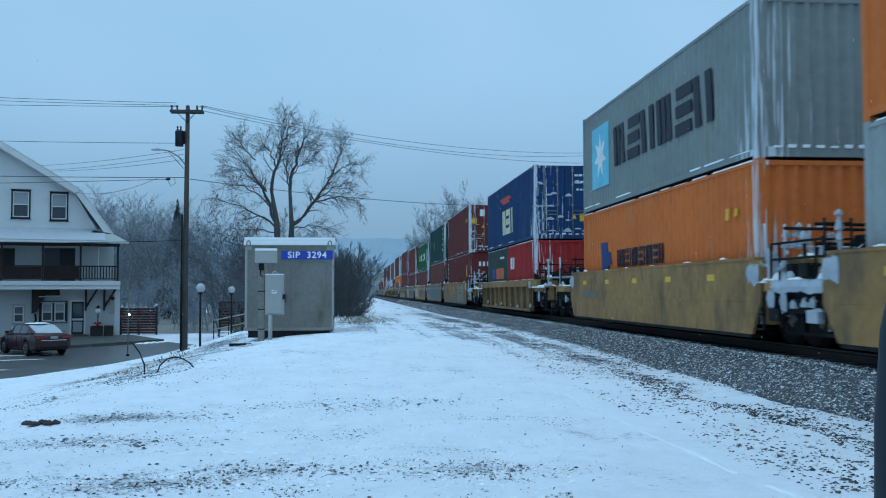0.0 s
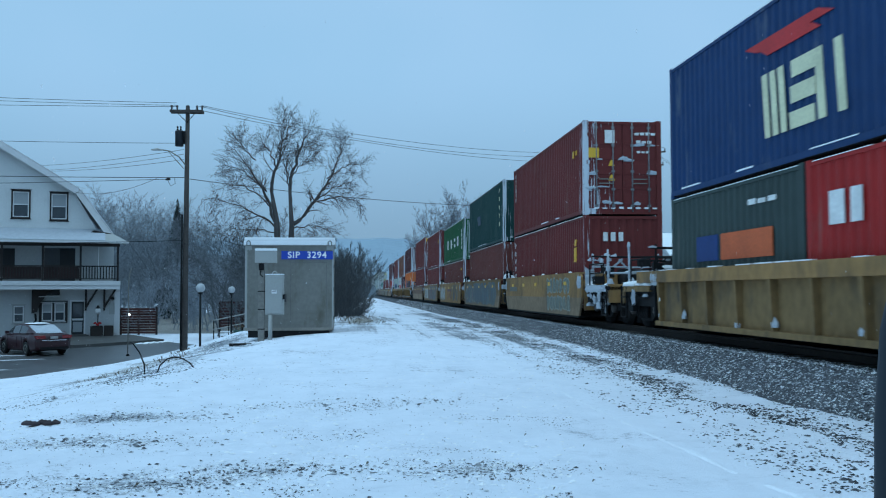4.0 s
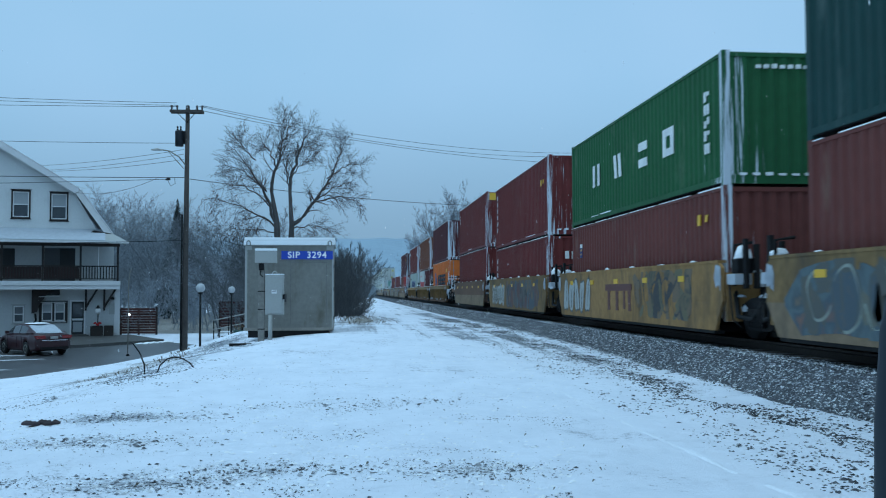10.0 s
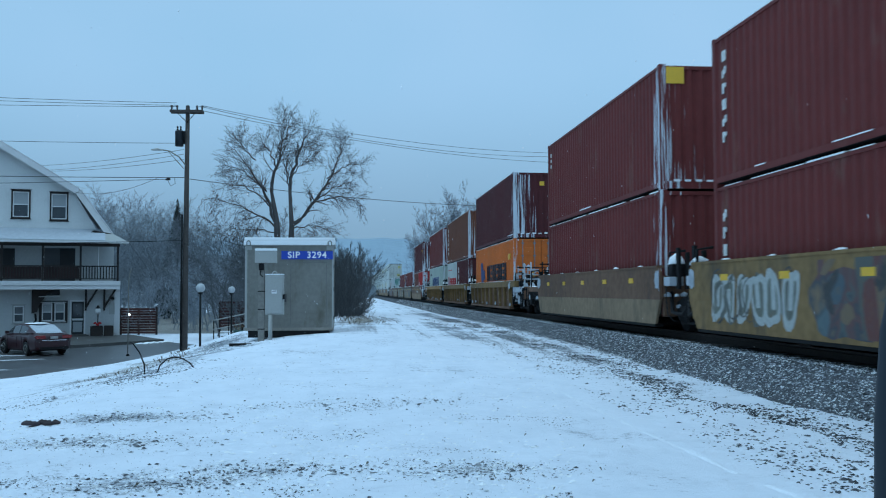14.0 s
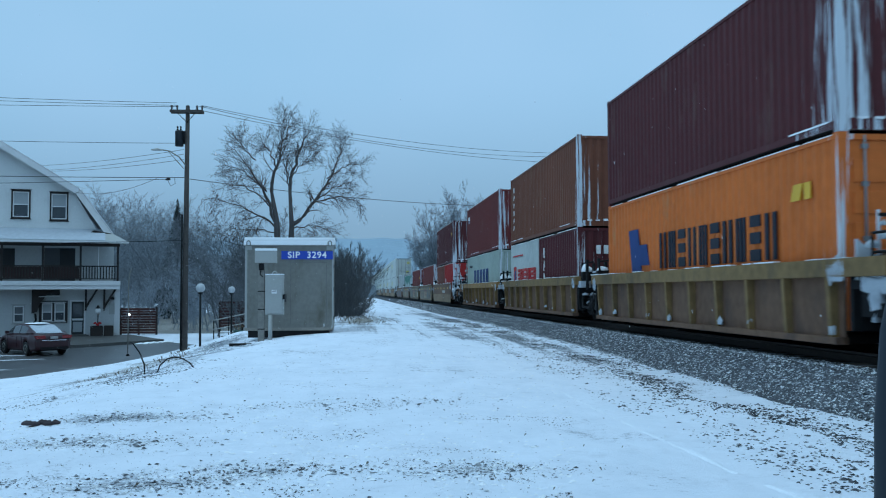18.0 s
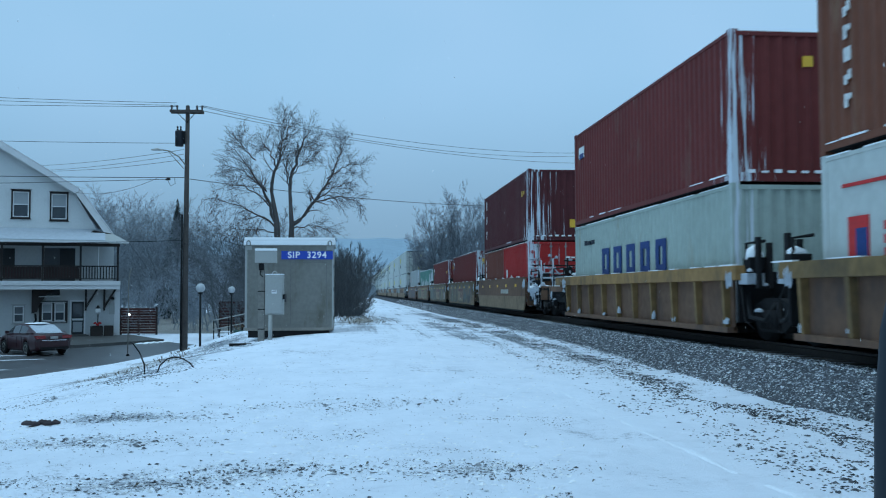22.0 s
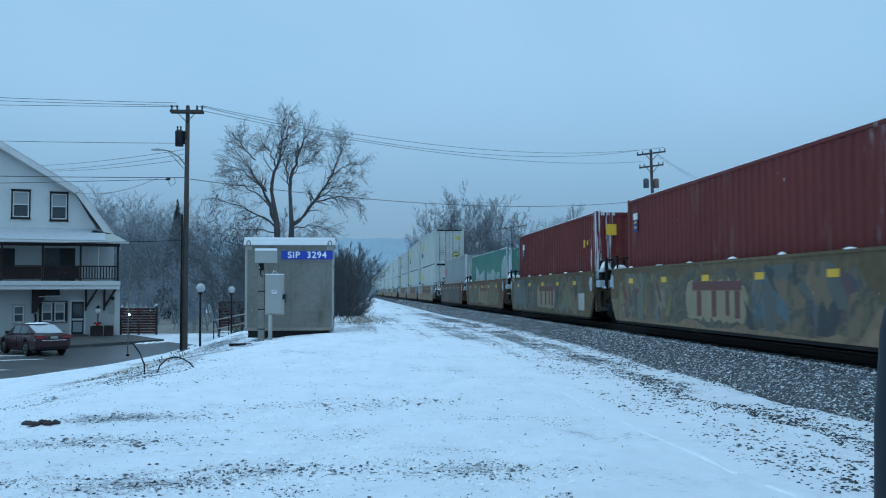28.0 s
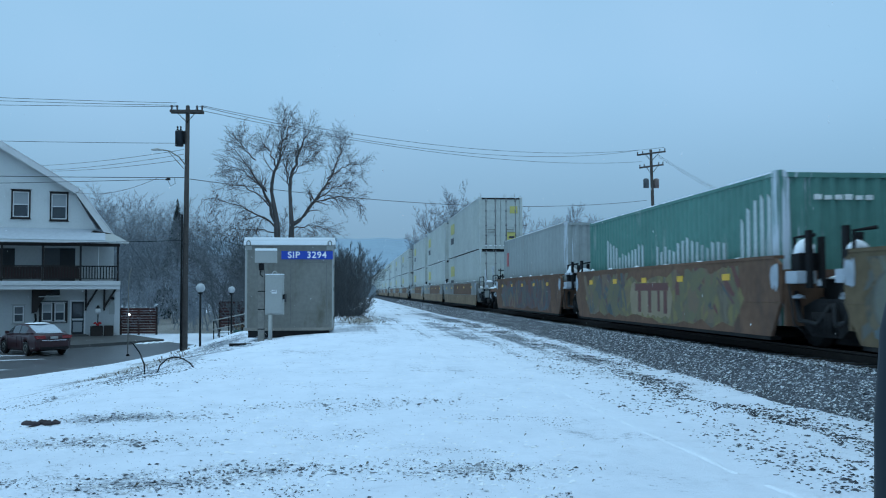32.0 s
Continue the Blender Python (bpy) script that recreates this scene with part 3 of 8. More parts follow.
INK = mat("dark_navy_lettering_paint", (0.014, 0.017, 0.028), 0.5, bump=0)
BLUE_INK = mat("blue_emblem_paint", (0.014, 0.045, 0.17), 0.5, bump=0)
WHITE_INK = mat("white_lettering_paint", (0.75, 0.76, 0.74), 0.5, bump=0)
RED_INK = mat("red_lettering_paint", (0.55, 0.03, 0.03), 0.5, bump=0)
SKY_INK = mat("sky_blue_panel_paint", (0.14, 0.50, 0.62), 0.5, bump=0)
CREAM_INK = mat("cream_lettering_paint", (0.70, 0.68, 0.45), 0.5, bump=0)


def glyphs(face, a, z, w, h, n, gap=0.25, sl=0.0, bar=0.28, seed=0):
    """A word as n plain groups of bars, no letters."""
    rng = random.Random(seed)
    out, step = [], w / n
    cw = step * (1 - gap)
    for i in range(n):
        x = a + i * step
        b = cw * (0.27 + 0.06 * rng.random())
        if face == "s":
            kind = (i * 5 + seed) % 3
            if kind == 0:
                out.append((face, x, z, b, h, sl))
                out.append((face, x + cw - b, z, b, h, sl))
            elif kind == 1:
                for f in (0.0, 0.375, 0.75):
                    out.append((face, x - sl * f, z + h * f, cw, h * 0.25, sl * 0.25))
            else:
                for f in (0.0, 0.37, 0.74):
                    out.append((face, x + cw * f, z, b * 0.85, h, sl))
        else:
            out.append((face, x + cw / 2, z, cw * 0.75, h * rng.choice((0.7, 1.0)), 0))
    return out


def bars(face, a, z, n, w, h, step, vertical=True):
    """A row or column of small plain bars for numbers."""
    out = []
    for i in range(n):
        x, zz = a + (0 if vertical else i * step), z - (i * step if vertical else 0)
        k = (i * 7 + n) % 3
        if not vertical:
            out.append((face, x, zz, w, h * (1.0, 0.8, 0.9)[k], 0))
            continue
        out.append((face, x, zz, w * 0.24, h * (1.0, 0.7, 1.0)[k], 0))
        out.append((face, x + w * 0.36, zz + h * (0.0, 0.3, 0.55)[k], w * 0.24, h * (1.0, 0.7, 0.4)[k], 0))
    return out



FT40, FT20, FT53, HI, STD = 12.192, 6.058, 16.15, 2.896, 2.591
small_w = lambda z=2.3, a=0.5: ("number_bar", bars("s", a, z, 6, 0.14, 0.14, 0.2), WHITE_INK)
plate = lambda x=0.7, z=2.3, w=0.3, h=0.3: ("warning_plate", [("e", x, z, w, h, 0)], YELLOW)
mini = ("warning_label", [("s", 10.8, 1.9, 0.16, 0.22, 0.02), ("s", 11.2, 1.95, 0.12, 0.14, 0.04)], YELLOW)
endnum = ("number_bar", bars("e", 0.45, 2.45, 4, 0.13, 0.09, 0.17, False) + bars("e", 0.5, 2.2, 3, 0.13, 0.09, 0.17, False) + bars("e", 0.5, 1.9, 3, 0.1, 0.07, 0.14, False), WHITE_INK)

# forward-most stack, just leaving the view
container(0.0, FT40, HI, FLOOR_Z + HI, "orange", "orange corrugated steel shipping container on a stack", seed=11)
container(0.0, FT40, HI, FLOOR_Z, "light grey", "pale grey corrugated container in a well car", seed=12)
# grey over orange
GREY = container(15.58, FT40, HI, FLOOR_Z + HI, "grey", "grey container with dark block lettering and a blue star panel", seed=21, crust=0.75, marks=(
    ("emblem_panel", [("s", 1.1, 0.62, 1.75, 1.75, 0)], SKY_INK),
   
    ("brand_lettering", glyphs("s", 3.4, 1.02, 7.1, 1.05, 6, 0.2, -0.1, 0.3, 5), INK)))
star = [((0.66 if i % 2 == 0 else 0.27) * math.sin(math.pi * i / 7), (0.66 if i % 2 == 0 else 0.27) * math.cos(math.pi * i / 7)) for i in range(14)]
part("star_emblem", extrude_poly(bmesh.new(), [(FT40 - 1.975 + 0.95 * a, 1.495 + b) for a, b in star], "x", -HW - 0.012, -HW + 0.006), WHITE_INK, GREY, "white seven-pointed star")
container(15.58, FT40, HI, FLOOR_Z, "orange", "weathered orange container with small blue emblem and block lettering", seed=22, crust=0.75, marks=(
    ("brand_emblem", [("s", 2.1, 1.15, 0.65, 0.78, -0.15), ("s", 2.55, 1.3, 0.45, 0.35, -0.1)], BLUE_INK), ("brand_lettering", glyphs("s", 3.55, 1.22, 3.75, 0.45, 10, 0.3, 0, 0.3, 6), INK), mini))
# blue over two short ones
container(35.45, FT40, HI, FLOOR_Z + STD, "blue", "dark blue container with cream block lettering and snow-streaked doors", doors=True, seed=31, crust=0.9, marks=(
    ("brand_lettering", glyphs("s", 4.75, 0.58, 2.75, 1.1, 3, 0.12, -0.1, 0.34, 8), CREAM_INK), ("brand_emblem", [("s", 4.5, 2.12, 2.6, 0.16, -0.5), ("s", 4.9, 1.98, 1.8, 0.14, -0.3)], RED_INK), endnum, ("warning_plate", [("e", 0.75, 0.7, 0.34, 0.3, 0), ("e", 0.35, 0.8, 0.2, 0.18, 0.08)], YELLOW)))
container(41.58, FT20, STD, FLOOR_Z, "slate", "dark slate short container with an orange panel", seed=32, crust=0, marks=(("brand_panel", [("s", 2.75, 1.17, 2.2, 0.5, 0)], mat("orange_panel_paint", (0.6, 0.12, 0.04), 0.5)), ("brand_emblem", [("s", 1.5, 1.17, 1.1, 0.5, 0)], BLUE_INK), ("number_bar", bars("s", 4.0, 2.1, 3, 0.3, 0.1, 0.4, False), WHITE_INK)))
container(35.45, FT20, STD, FLOOR_Z, "red", "bright red short container streaked with snow", seed=33, crust=0.8, marks=(("brand_emblem", [("s", 0.7, 1.55, 0.42, 0.5, 0), ("s", 1.3, 1.55, 0.3, 0.5, 0)], WHITE_INK),))
# five-unit set
container(55.37, FT40, HI, FLOOR_Z + HI, "maroon", "maroon container with snow-streaked doors and yellow labels", doors=True, seed=41, crust=0.8, marks=(small_w(2.5), mini, endnum, ("warning_plate", [("e", -0.9, 1.75, 0.32, 0.3, 0), ("e", -0.35, 1.5, 0.2, 0.18, 0.08), ("e", -0.35, 1.05, 0.2, 0.18, 0.08)], YELLOW), ("brand_panel", [("e", -0.4, 2.2, 0.3, 0.4, 0)], WHITE_INK)))
container(55.37, FT40, HI, FLOOR_Z, "maroon", "maroon container with white block lettering on its end", seed=42, crust=0.35, marks=(("brand_lettering", glyphs("e", -0.65, 2.1, 0.72, 0.27, 3), WHITE_INK), ("number_bar", bars("s", 0.35, 2.4, 5, 0.22, 0.2, 0.32), WHITE_INK), ("warning_label", [("s", 10.9, 1.5, 0.3, 0.45, 0), ("s", 10.95, 2.0, 0.2, 0.2, 0.08)], YELLOW)))
container(70.4, FT40, HI, FLOOR_Z + HI, "dark green", "dark teal green container with white number bars", seed=51, crust=0.5, marks=(("number_bar", bars("s", 11.0, 2.4, 5, 0.22, 0.18, 0.4), CREAM_INK), plate(0.3, 0.75, 0.22, 0.22), ("brand_emblem", [("s", 3.6, 1.3, 1.2, 0.5, -0.3)], mat("navy_faded_paint", (0.010, 0.034, 0.06), 0.5))))
container(70.4, FT40, HI, FLOOR_Z, "brown-red", "faded brown-red corrugated steel container", seed=52, crust=0.45)
container(85.85, FT40, STD, FLOOR_Z + STD, "green", "green container with spaced white block lettering", seed=61, crust=0.6, marks=(("brand_lettering", [("s", 2.6, 1.0, 0.22, 0.62, 0), ("s", 3.1, 1.0, 0.22, 0.62, 0), ("s", 4.85, 1.0, 0.22, 0.62, -0.1), ("s", 5.25, 1.0, 0.22, 0.62, -0.1), ("s", 6.95, 1.0, 0.65, 0.2, 0), ("s", 6.95, 1.4, 0.65, 0.2, 0), ("s", 8.75, 1.0, 0.7, 0.17, 0), ("s", 8.75, 1.45, 0.7, 0.17, 0), ("s", 8.75, 1.17, 0.2, 0.28, 0), ("s", 9.25, 1.17, 0.2, 0.28, 0)], WHITE_INK), ("number_bar", bars("s", 11.25, 1.75, 5, 0.42, 0.2, 0.26), WHITE_INK), ("number_bar", bars("e", -0.5, 2.25, 7, 0.1, 0.08, 0.16, False), WHITE_INK)))
container(85.85, FT40, STD, FLOOR_Z, "brown-red", "brown-red container with small blue and white label", seed=62, crust=0.5, marks=(("brand_label", [("s", 1.0, 1.6, 0.25, 0.3, 0)], BLUE_INK), ("brand_label_stripe", [("s", 1.05, 1.80, 0.13, 0.06, 0.06), ("s", 1.05, 1.68, 0.10, 0.05, 0.05)], YELLOW), ("brand_label_edge", [("s", 1.0, 1.9, 0.25, 0.12, 0)], WHITE_INK), mini))
container(101.6, FT40, HI, FLOOR_Z + STD, "maroon", "maroon container with a column of white bars", seed=71, crust=0.7, marks=(("number_bar", bars("s", 0.5, 2.35, 6, 0.28, 0.2, 0.31), WHITE_INK), mini))
container(101.6, FT40, STD, FLOOR_Z, "maroon", "maroon container with white lettering blocks on its end", seed=72, crust=0.6, marks=(("brand_lettering", glyphs("e", -0.65, 1.75, 0.72, 0.27, 3), WHITE_INK), ("number_bar", bars("s", 0.45, 1.9, 4, 0.24, 0.22, 0.33), WHITE_INK)))
container(116.9, FT40, HI, FLOOR_Z + HI, "maroon", "maroon container with a yellow plate on its end", seed=81, crust=0.7, marks=(plate(-0.85, 2.45, 0.42, 0.38), ("number_bar", bars("s", 0.5, 2.4, 3, 0.14, 0.12, 0.2), WHITE_INK)))
container(116.9, FT40, HI, FLOOR_Z, "maroon", "plain maroon container with one yellow triangle", seed=82, crust=0.6, marks=(plate(0.55, 1.6, 0.22, 0.2),))
# three-unit set with ribbed wells
container(136.27, FT40, HI, FLOOR_Z + HI, "dark maroon", "dark maroon container with long snow streaks", seed=91, crust=1.0, marks=(plate(0.05, 2.3, 0.2, 0.18),))
container(136.27, FT40, HI, FLOOR_Z, "orange", "orange container with blue emblem and large dark block lettering", doors=True, seed=92, crust=0.3, marks=(
    ("brand_emblem", [("s", 2.2, 0.9, 0.75, 1.2, -0.3), ("s", 2.8, 1.2, 0.7, 0.5, -0.2)], BLUE_INK), ("brand_lettering", glyphs("s", 4.25, 1.1, 6.1, 0.8, 10, 0.3, 0, 0.32, 9), INK), ("warning_label", [("s", 10.7, 2.0, 0.3, 0.26, 0.1), ("s", 11.15, 2.0, 0.2, 0.26, 0)], YELLOW), ("warning_plate", [("e", -0.35, 1.25, 0.24, 0.2, 0.1)], YELLOW)))
container(151.94, FT40, HI, FLOOR_Z + STD, "rust-brown", "rust-brown container with a column of white bars", seed=101, crust=0.6, marks=(("number_bar", bars("s", 0.75, 2.25, 6, 0.28, 0.2, 0.33), WHITE_INK), plate(0.55, 2.3, 0.22, 0.22)))
container(158.05, FT20, STD, FLOOR_Z, "white", "white short container with red block lettering", seed=102, crust=0, smooth=True, marks=(("brand_lettering", glyphs("s", 1.64, 1.03, 3.95, 0.48, 8, 0.25, 0, 0.34, 4), RED_INK), ("brand_emblem", [("s", 0.75, 0.96, 0.52, 0.66, 0)], RED_INK), ("brand_emblem_mark", [("s", 0.95, 1.05, 0.3, 0.4, 0)], BLUE_INK), ("small_print_bar", [("s", 0.6, 2.05, 2.2, 0.05, 0)], RED_INK)))
container(151.94, FT20, STD, FLOOR_Z, "dark maroon", "dark maroon short container with white lettering blocks", seed=103, crust=0.6, marks=(("brand_lettering", glyphs("e", -0.65, 1.75, 0.72, 0.27, 3), WHITE_INK), ("number_bar", bars("s", 0.85, 1.8, 3, 0.28, 0.36, 0.46), WHITE_INK)))
container(167.4, FT40, HI, FLOOR_Z + STD, "maroon", "maroon container with a small white and blue label", seed=111, crust=0.7, marks=(("brand_label", [("s", 0.6, 2.05, 0.6, 0.35, 0)], WHITE_INK), ("brand_label_mark", [("s", 0.65, 2.05, 0.5, 0.15, 0)], BLUE_INK), plate(0.3, 2.2, 0.2, 0.2)))
container(167.4, FT40, STD, FLOOR_Z, "pale grey-green", "pale grey container with blue block lettering", seed=112, crust=0.4, marks=(("brand_lettering", [("s", 3.15 + i * 1.16, 1.02 + j * 0.58, 0.7, 0.17, 0) for i in range(5) for j in (0, 1)] + [("s", 3.15 + i * 1.16 + k, 1.19, 0.22, 0.41, 0) for i in range(5) for k in (0, 0.48)], BLUE_INK), ("number_bar", bars("s", 1.2, 1.95, 3, 0.3, 0.14, 0.4, False), INK)))
# second five-unit set
container(187.41, FT40, HI, FLOOR_Z + STD, "dark maroon", "dark maroon container with long snow streaks and a yellow plate", seed=121, crust=1.0, marks=(plate(0.62, 0.55, 0.28, 0.32), mini, ("number_bar", bars("s", 0.8, 2.2, 3, 0.25, 0.4, 0.75), WHITE_INK)))
container(193.52, FT20, STD, FLOOR_Z, "brown", "rust-brown short container with white number bars", seed=122, crust=0, marks=(("number_bar", bars("s", 0.6, 1.95, 4, 0.24, 0.24, 0.33), WHITE_INK),))
container(187.41, FT20, STD, FLOOR_Z, "red", "bright red short container with white marks and an icy end", doors=True, seed=123, crust=0.9, marks=(("brand_mark", [("s", 0.8, 1.2, 0.3, 0.35, 0), ("s", 1.8, 1.1, 0.7, 0.12, 0), ("s", 2.0, 1.0, 0.18, 0.3, 0), ("s", 3.3, 1.1, 0.8, 0.12, 0)], WHITE_INK), ("number_bar", bars("e", 0.4, 1.9, 3, 0.16, 0.08, 0.2, False), WHITE_INK)))
container(202.6, FT40, HI, FLOOR_Z, "maroon", "maroon container riding alone in its well", doors=True, seed=131, crust=1.0, marks=(("brand_label", [("s", 0.5, 2.05, 0.32, 0.3, 0)], BLUE_INK), ("brand_label_stripe", [("s", 0.55, 2.25, 0.20, 0.06, 0.06), ("s", 0.55, 2.13, 0.17, 0.05, 0.05)], YELLOW), ("brand_label_edge", [("s", 0.5, 2.35, 0.32, 0.16, 0)], WHITE_INK), plate(-0.75, 2.1, 0.34, 0.34), endnum))
container(217.95, FT40, HI, FLOOR_Z, "maroon", "maroon container with snow-white forward corner and yellow plate", seed=141, crust=1.0, marks=(("brand_label", [("s", 0.75, 1.95, 0.35, 0.3, 0)], BLUE_INK), ("brand_label_stripe", [("s", 0.80, 2.15, 0.23, 0.06, 0.06), ("s", 0.80, 2.03, 0.20, 0.05, 0.05)], YELLOW), ("brand_label_edge", [("s", 0.75, 2.25, 0.35, 0.22, 0)], WHITE_INK), plate(-0.75, 2.2, 0.3, 0.32), mini))
TEAL = container(233.4, FT40, STD, FLOOR_Z, "teal", "teal green container with white patches along its base", seed=151, crust=0.8, marks=(("number_bar", bars("e", -0.5, 2.1, 6, 0.12, 0.09, 0.18, False), WHITE_INK),))
container(248.95, FT40, HI, FLOOR_Z, "light grey", "light grey container with a small red label", seed=161, crust=0.3, smooth=True, marks=(("brand_label", [("s", 0.8, 1.7, 0.5, 0.6, 0)], mat("faded_red_label", (0.5, 0.12, 0.12), 0.5)),))
# white long containers
DARK_TRIM = mat("dark_grey_label", (0.06, 0.06, 0.07), 0.5)
for i in range(14):
    set_i, k = divmod(i, 3)
    q = 269.55 + set_i * 61.6 + k * 18.85
    for lv in (0, 1):
        if i in (7, 10) and lv:
            continue
        container(q, FT53, HI, FLOOR_Z + lv * HI, "white", "white long container with a yellow panel and grey label bars", doors=True, smooth=True, seed=170 + i * 2 + lv, crust=0.12, marks=(
            ("yellow_panel", [("s", 1.6, 1.62, 2.3, 0.7, 0)], mat("yellow_panel_paint", (0.56, 0.50, 0.16), 0.5)), ("label_bar", [("s", 1.7, 0.95, 0.8, 0.42, 0), ("s", 2.65, 0.95, 0.8, 0.42, 0)], DARK_TRIM),
            ("yellow_panel", [("e", 0.72, 2.0, 0.42, 0.4, 0), ("e", 0.6, 0.55, 0.5, 0.4, 0)], mat("yellow_panel_paint", (0.56, 0.50, 0.16), 0.5)), ("label_bar", [("e", 0.6, 0.62, 0.3, 0.12, 0)], DARK_TRIM)))

CAR_PAINT = {
    "tan": mat("well_paint_tan", (0.225, 0.138, 0.06), 0.75, vary=0.35, scale=0.9, dirt=(0.075, 0.06, 0.045), dirt_amount=0.5, dirt_scale=1.6),
    "yellow": mat("well_paint_yellow", (0.33, 0.182, 0.07), 0.75, vary=0.3, scale=0.9, dirt=(0.105, 0.075, 0.048), dirt_amount=0.6, dirt_scale=1.4),
    "olive": mat("well_paint_olive", (0.14, 0.10, 0.058), 0.8, vary=0.4, scale=0.9, dirt=(0.13, 0.10, 0.06), dirt_amount=0.6, dirt_scale=1.6),
    "brown": mat("well_paint_brown", (0.16, 0.088, 0.056), 0.75, vary=0.35, scale=0.9, dirt=(0.085, 0.055, 0.045), dirt_amount=0.5, dirt_scale=1.6),
    "grey": mat("well_paint_grey", (0.26, 0.27, 0.26), 0.7, vary=0.25, scale=0.8, dirt=(0.14, 0.12, 0.10), dirt_amount=0.5),
}
# lower half of the smooth sides: paler than the tan above, mottled by noise
PALE_SIDE = mat("pale_lower_side", (0.25, 0.175, 0.112), 0.8, vary=0.3, scale=0.9, dirt=(0.11, 0.085, 0.06), dirt_amount=0.5, dirt_scale=1.4)
TRUCK = {}


def truck(parent, y, z=0.0):
    """Two wheelsets in side frames; z is the rail's top in the parent's space."""
    if not TRUCK:
        TRUCK["frame"] = mesh_of("side_frame", extrude_poly(bmesh.new(), [(-1.2, 0.38), (-1.2, 0.56), (-0.7, 0.66), (-0.3, 0.78), (0.3, 0.78), (0.7, 0.66), (1.2, 0.56), (1.2, 0.38), (0.75, 0.4), (0.42, 0.2), (-0.42, 0.2), (-0.75, 0.4)], "x", -0.07, 0.07), STEEL_DARK)
        w = lathe(bmesh.new(), [(0.12, -0.09), (0.40, -0.07), (0.42, -0.04), (0.43, 0.05), (0.46, 0.07), (0.45, 0.09), (0.12, 0.08)], 24)
        TRUCK["wheel"] = mesh_of("wheel", w, STEEL_DARK)
        TRUCK["axle"] = mesh_of("axle", tube(bmesh.new(), [(-1.05, 0, 0), (1.05, 0, 0)], 0.08, sides=10), STEEL_DARK)
        TRUCK["bolster"] = mesh_of("bolster", newbox(-1.1, 1.1, -0.2, 0.2, 0.35, 0.72, 0.03), STEEL_DARK)
        bm = bmesh.new()
        for k in range(5):
            tube(bm, [(-0.09, -0.26 + k * 0.13, 0.26), (-0.09, -0.26 + k * 0.13, 0.58)], 0.055, sides=8)
        TRUCK["springs"] = mesh_of("spring_nest", bm, STEEL_DARK)
        # solid block added for brake rigging, to close the bright view between the wheels
        TRUCK["rigging_block"] = mesh_of("brake_beam", newbox(-0.62, 0.62, -1.35, 1.35, 0.06, 0.5, 0.03), STEEL_DARK)
        TRUCK["cap"] = mesh_of("bearing_cap", lathe(bmesh.new(), [(0.13, 0), (0.13, 0.1), (0.08, 0.13)], 12), mat("dusty_bearing_steel", (0.10, 0.09, 0.085), 0.6, 0.3))
    t = part("truck", TRUCK["bolster"], None, parent, "dark greasy four-wheel truck")
    t.location = (0, y, z)
    part("brake_beam", TRUCK["rigging_block"], None, t)
    for s in (-1, 1):
        part("side_frame", TRUCK["frame"], None, t).location = (s * 1.02, 0, 0)
        part("spring_nest", TRUCK["springs"], None, t).matrix_basis = pose(s * 1.05, 0, 0, 0, 0, 0 if s < 0 else 180)
        for yy in (-0.89, 0.89):
            part("wheel", TRUCK["wheel"], None, t).matrix_basis = pose(s * 0.76, yy, 0.43, 0, -90 * s, 0)
            part("bearing_cap", TRUCK["cap"], None, t).matrix_basis = pose(s * 1.08, yy, 0.46, 0, 90 * s, 0)
    for yy in (-0.89, 0.89):
        part("axle", TRUCK["axle"], None, t).location = (0, yy, 0.43)
    return t


def mottled(name, cols, scale=1.6):
    """Overlapping clouds of spray paint."""
    m = bpy.data.materials.new("graffiti_" + name)
    m.use_nodes = True
    n, l = m.node_tree.nodes, m.node_tree.links
    tc, t, r = n.new("ShaderNodeTexCoord"), n.new("ShaderNodeTexNoise"), n.new("ShaderNodeValToRGB")
    t.inputs["Scale"].default_value, t.inputs["Detail"].default_value, t.inputs["Distortion"].default_value = scale, 3, 0.8
    r.color_ramp.elements.remove(r.color_ramp.elements[0])
    r.color_ramp.elements[0].position, r.color_ramp.elements[0].color = 0.3, (*cols[0], 1)
    for i, c in enumerate(cols[1:]):
        e = r.color_ramp.elements.new(0.3 + 0.4 * (i + 1) / (len(cols) - 1))
        e.color = (*c, 1)
    l.new(tc.outputs["Object"], t.inputs["Vector"])
    l.new(t.outputs["Fac"], r.inputs["Fac"])
    l.new(r.outputs["Color"], n["Principled BSDF"].inputs["Base Color"])
    n["Principled BSDF"].inputs["Roughness"].default_value = 0.6
    return m


GRAFFITI = {k: mottled(k, ([0.55 * v + 0.45 * w for v, w in zip(c, (0.15, 0.10, 0.06))], c, [0.75 * v + 0.02 for v in c], c, [0.6 * v + 0.4 * w for v, w in zip(c, (0.15, 0.10, 0.06))]), 5.0) for k, c in (("mint", (0.30, 0.34, 0.29)), ("grey green", (0.13, 0.14, 0.11)), ("car tan", (0.17, 0.11, 0.06)), ("lime", (0.135, 0.115, 0.055)), ("slate", (0.085, 0.088, 0.075)), ("pale", (0.42, 0.44, 0.42)), ("blue", (0.055, 0.085, 0.105)), ("rust", (0.13, 0.032, 0.024)), ("olive", (0.15, 0.13, 0.055)), ("black", (0.03, 0.03, 0.03)))}
GRAFFITI["teal cloud"] = mottled("teal_cloud", ((0.22, 0.14, 0.075), (0.05, 0.075, 0.085), (0.09, 0.13, 0.14), (0.05, 0.08, 0.10), (0.20, 0.10, 0.07)))
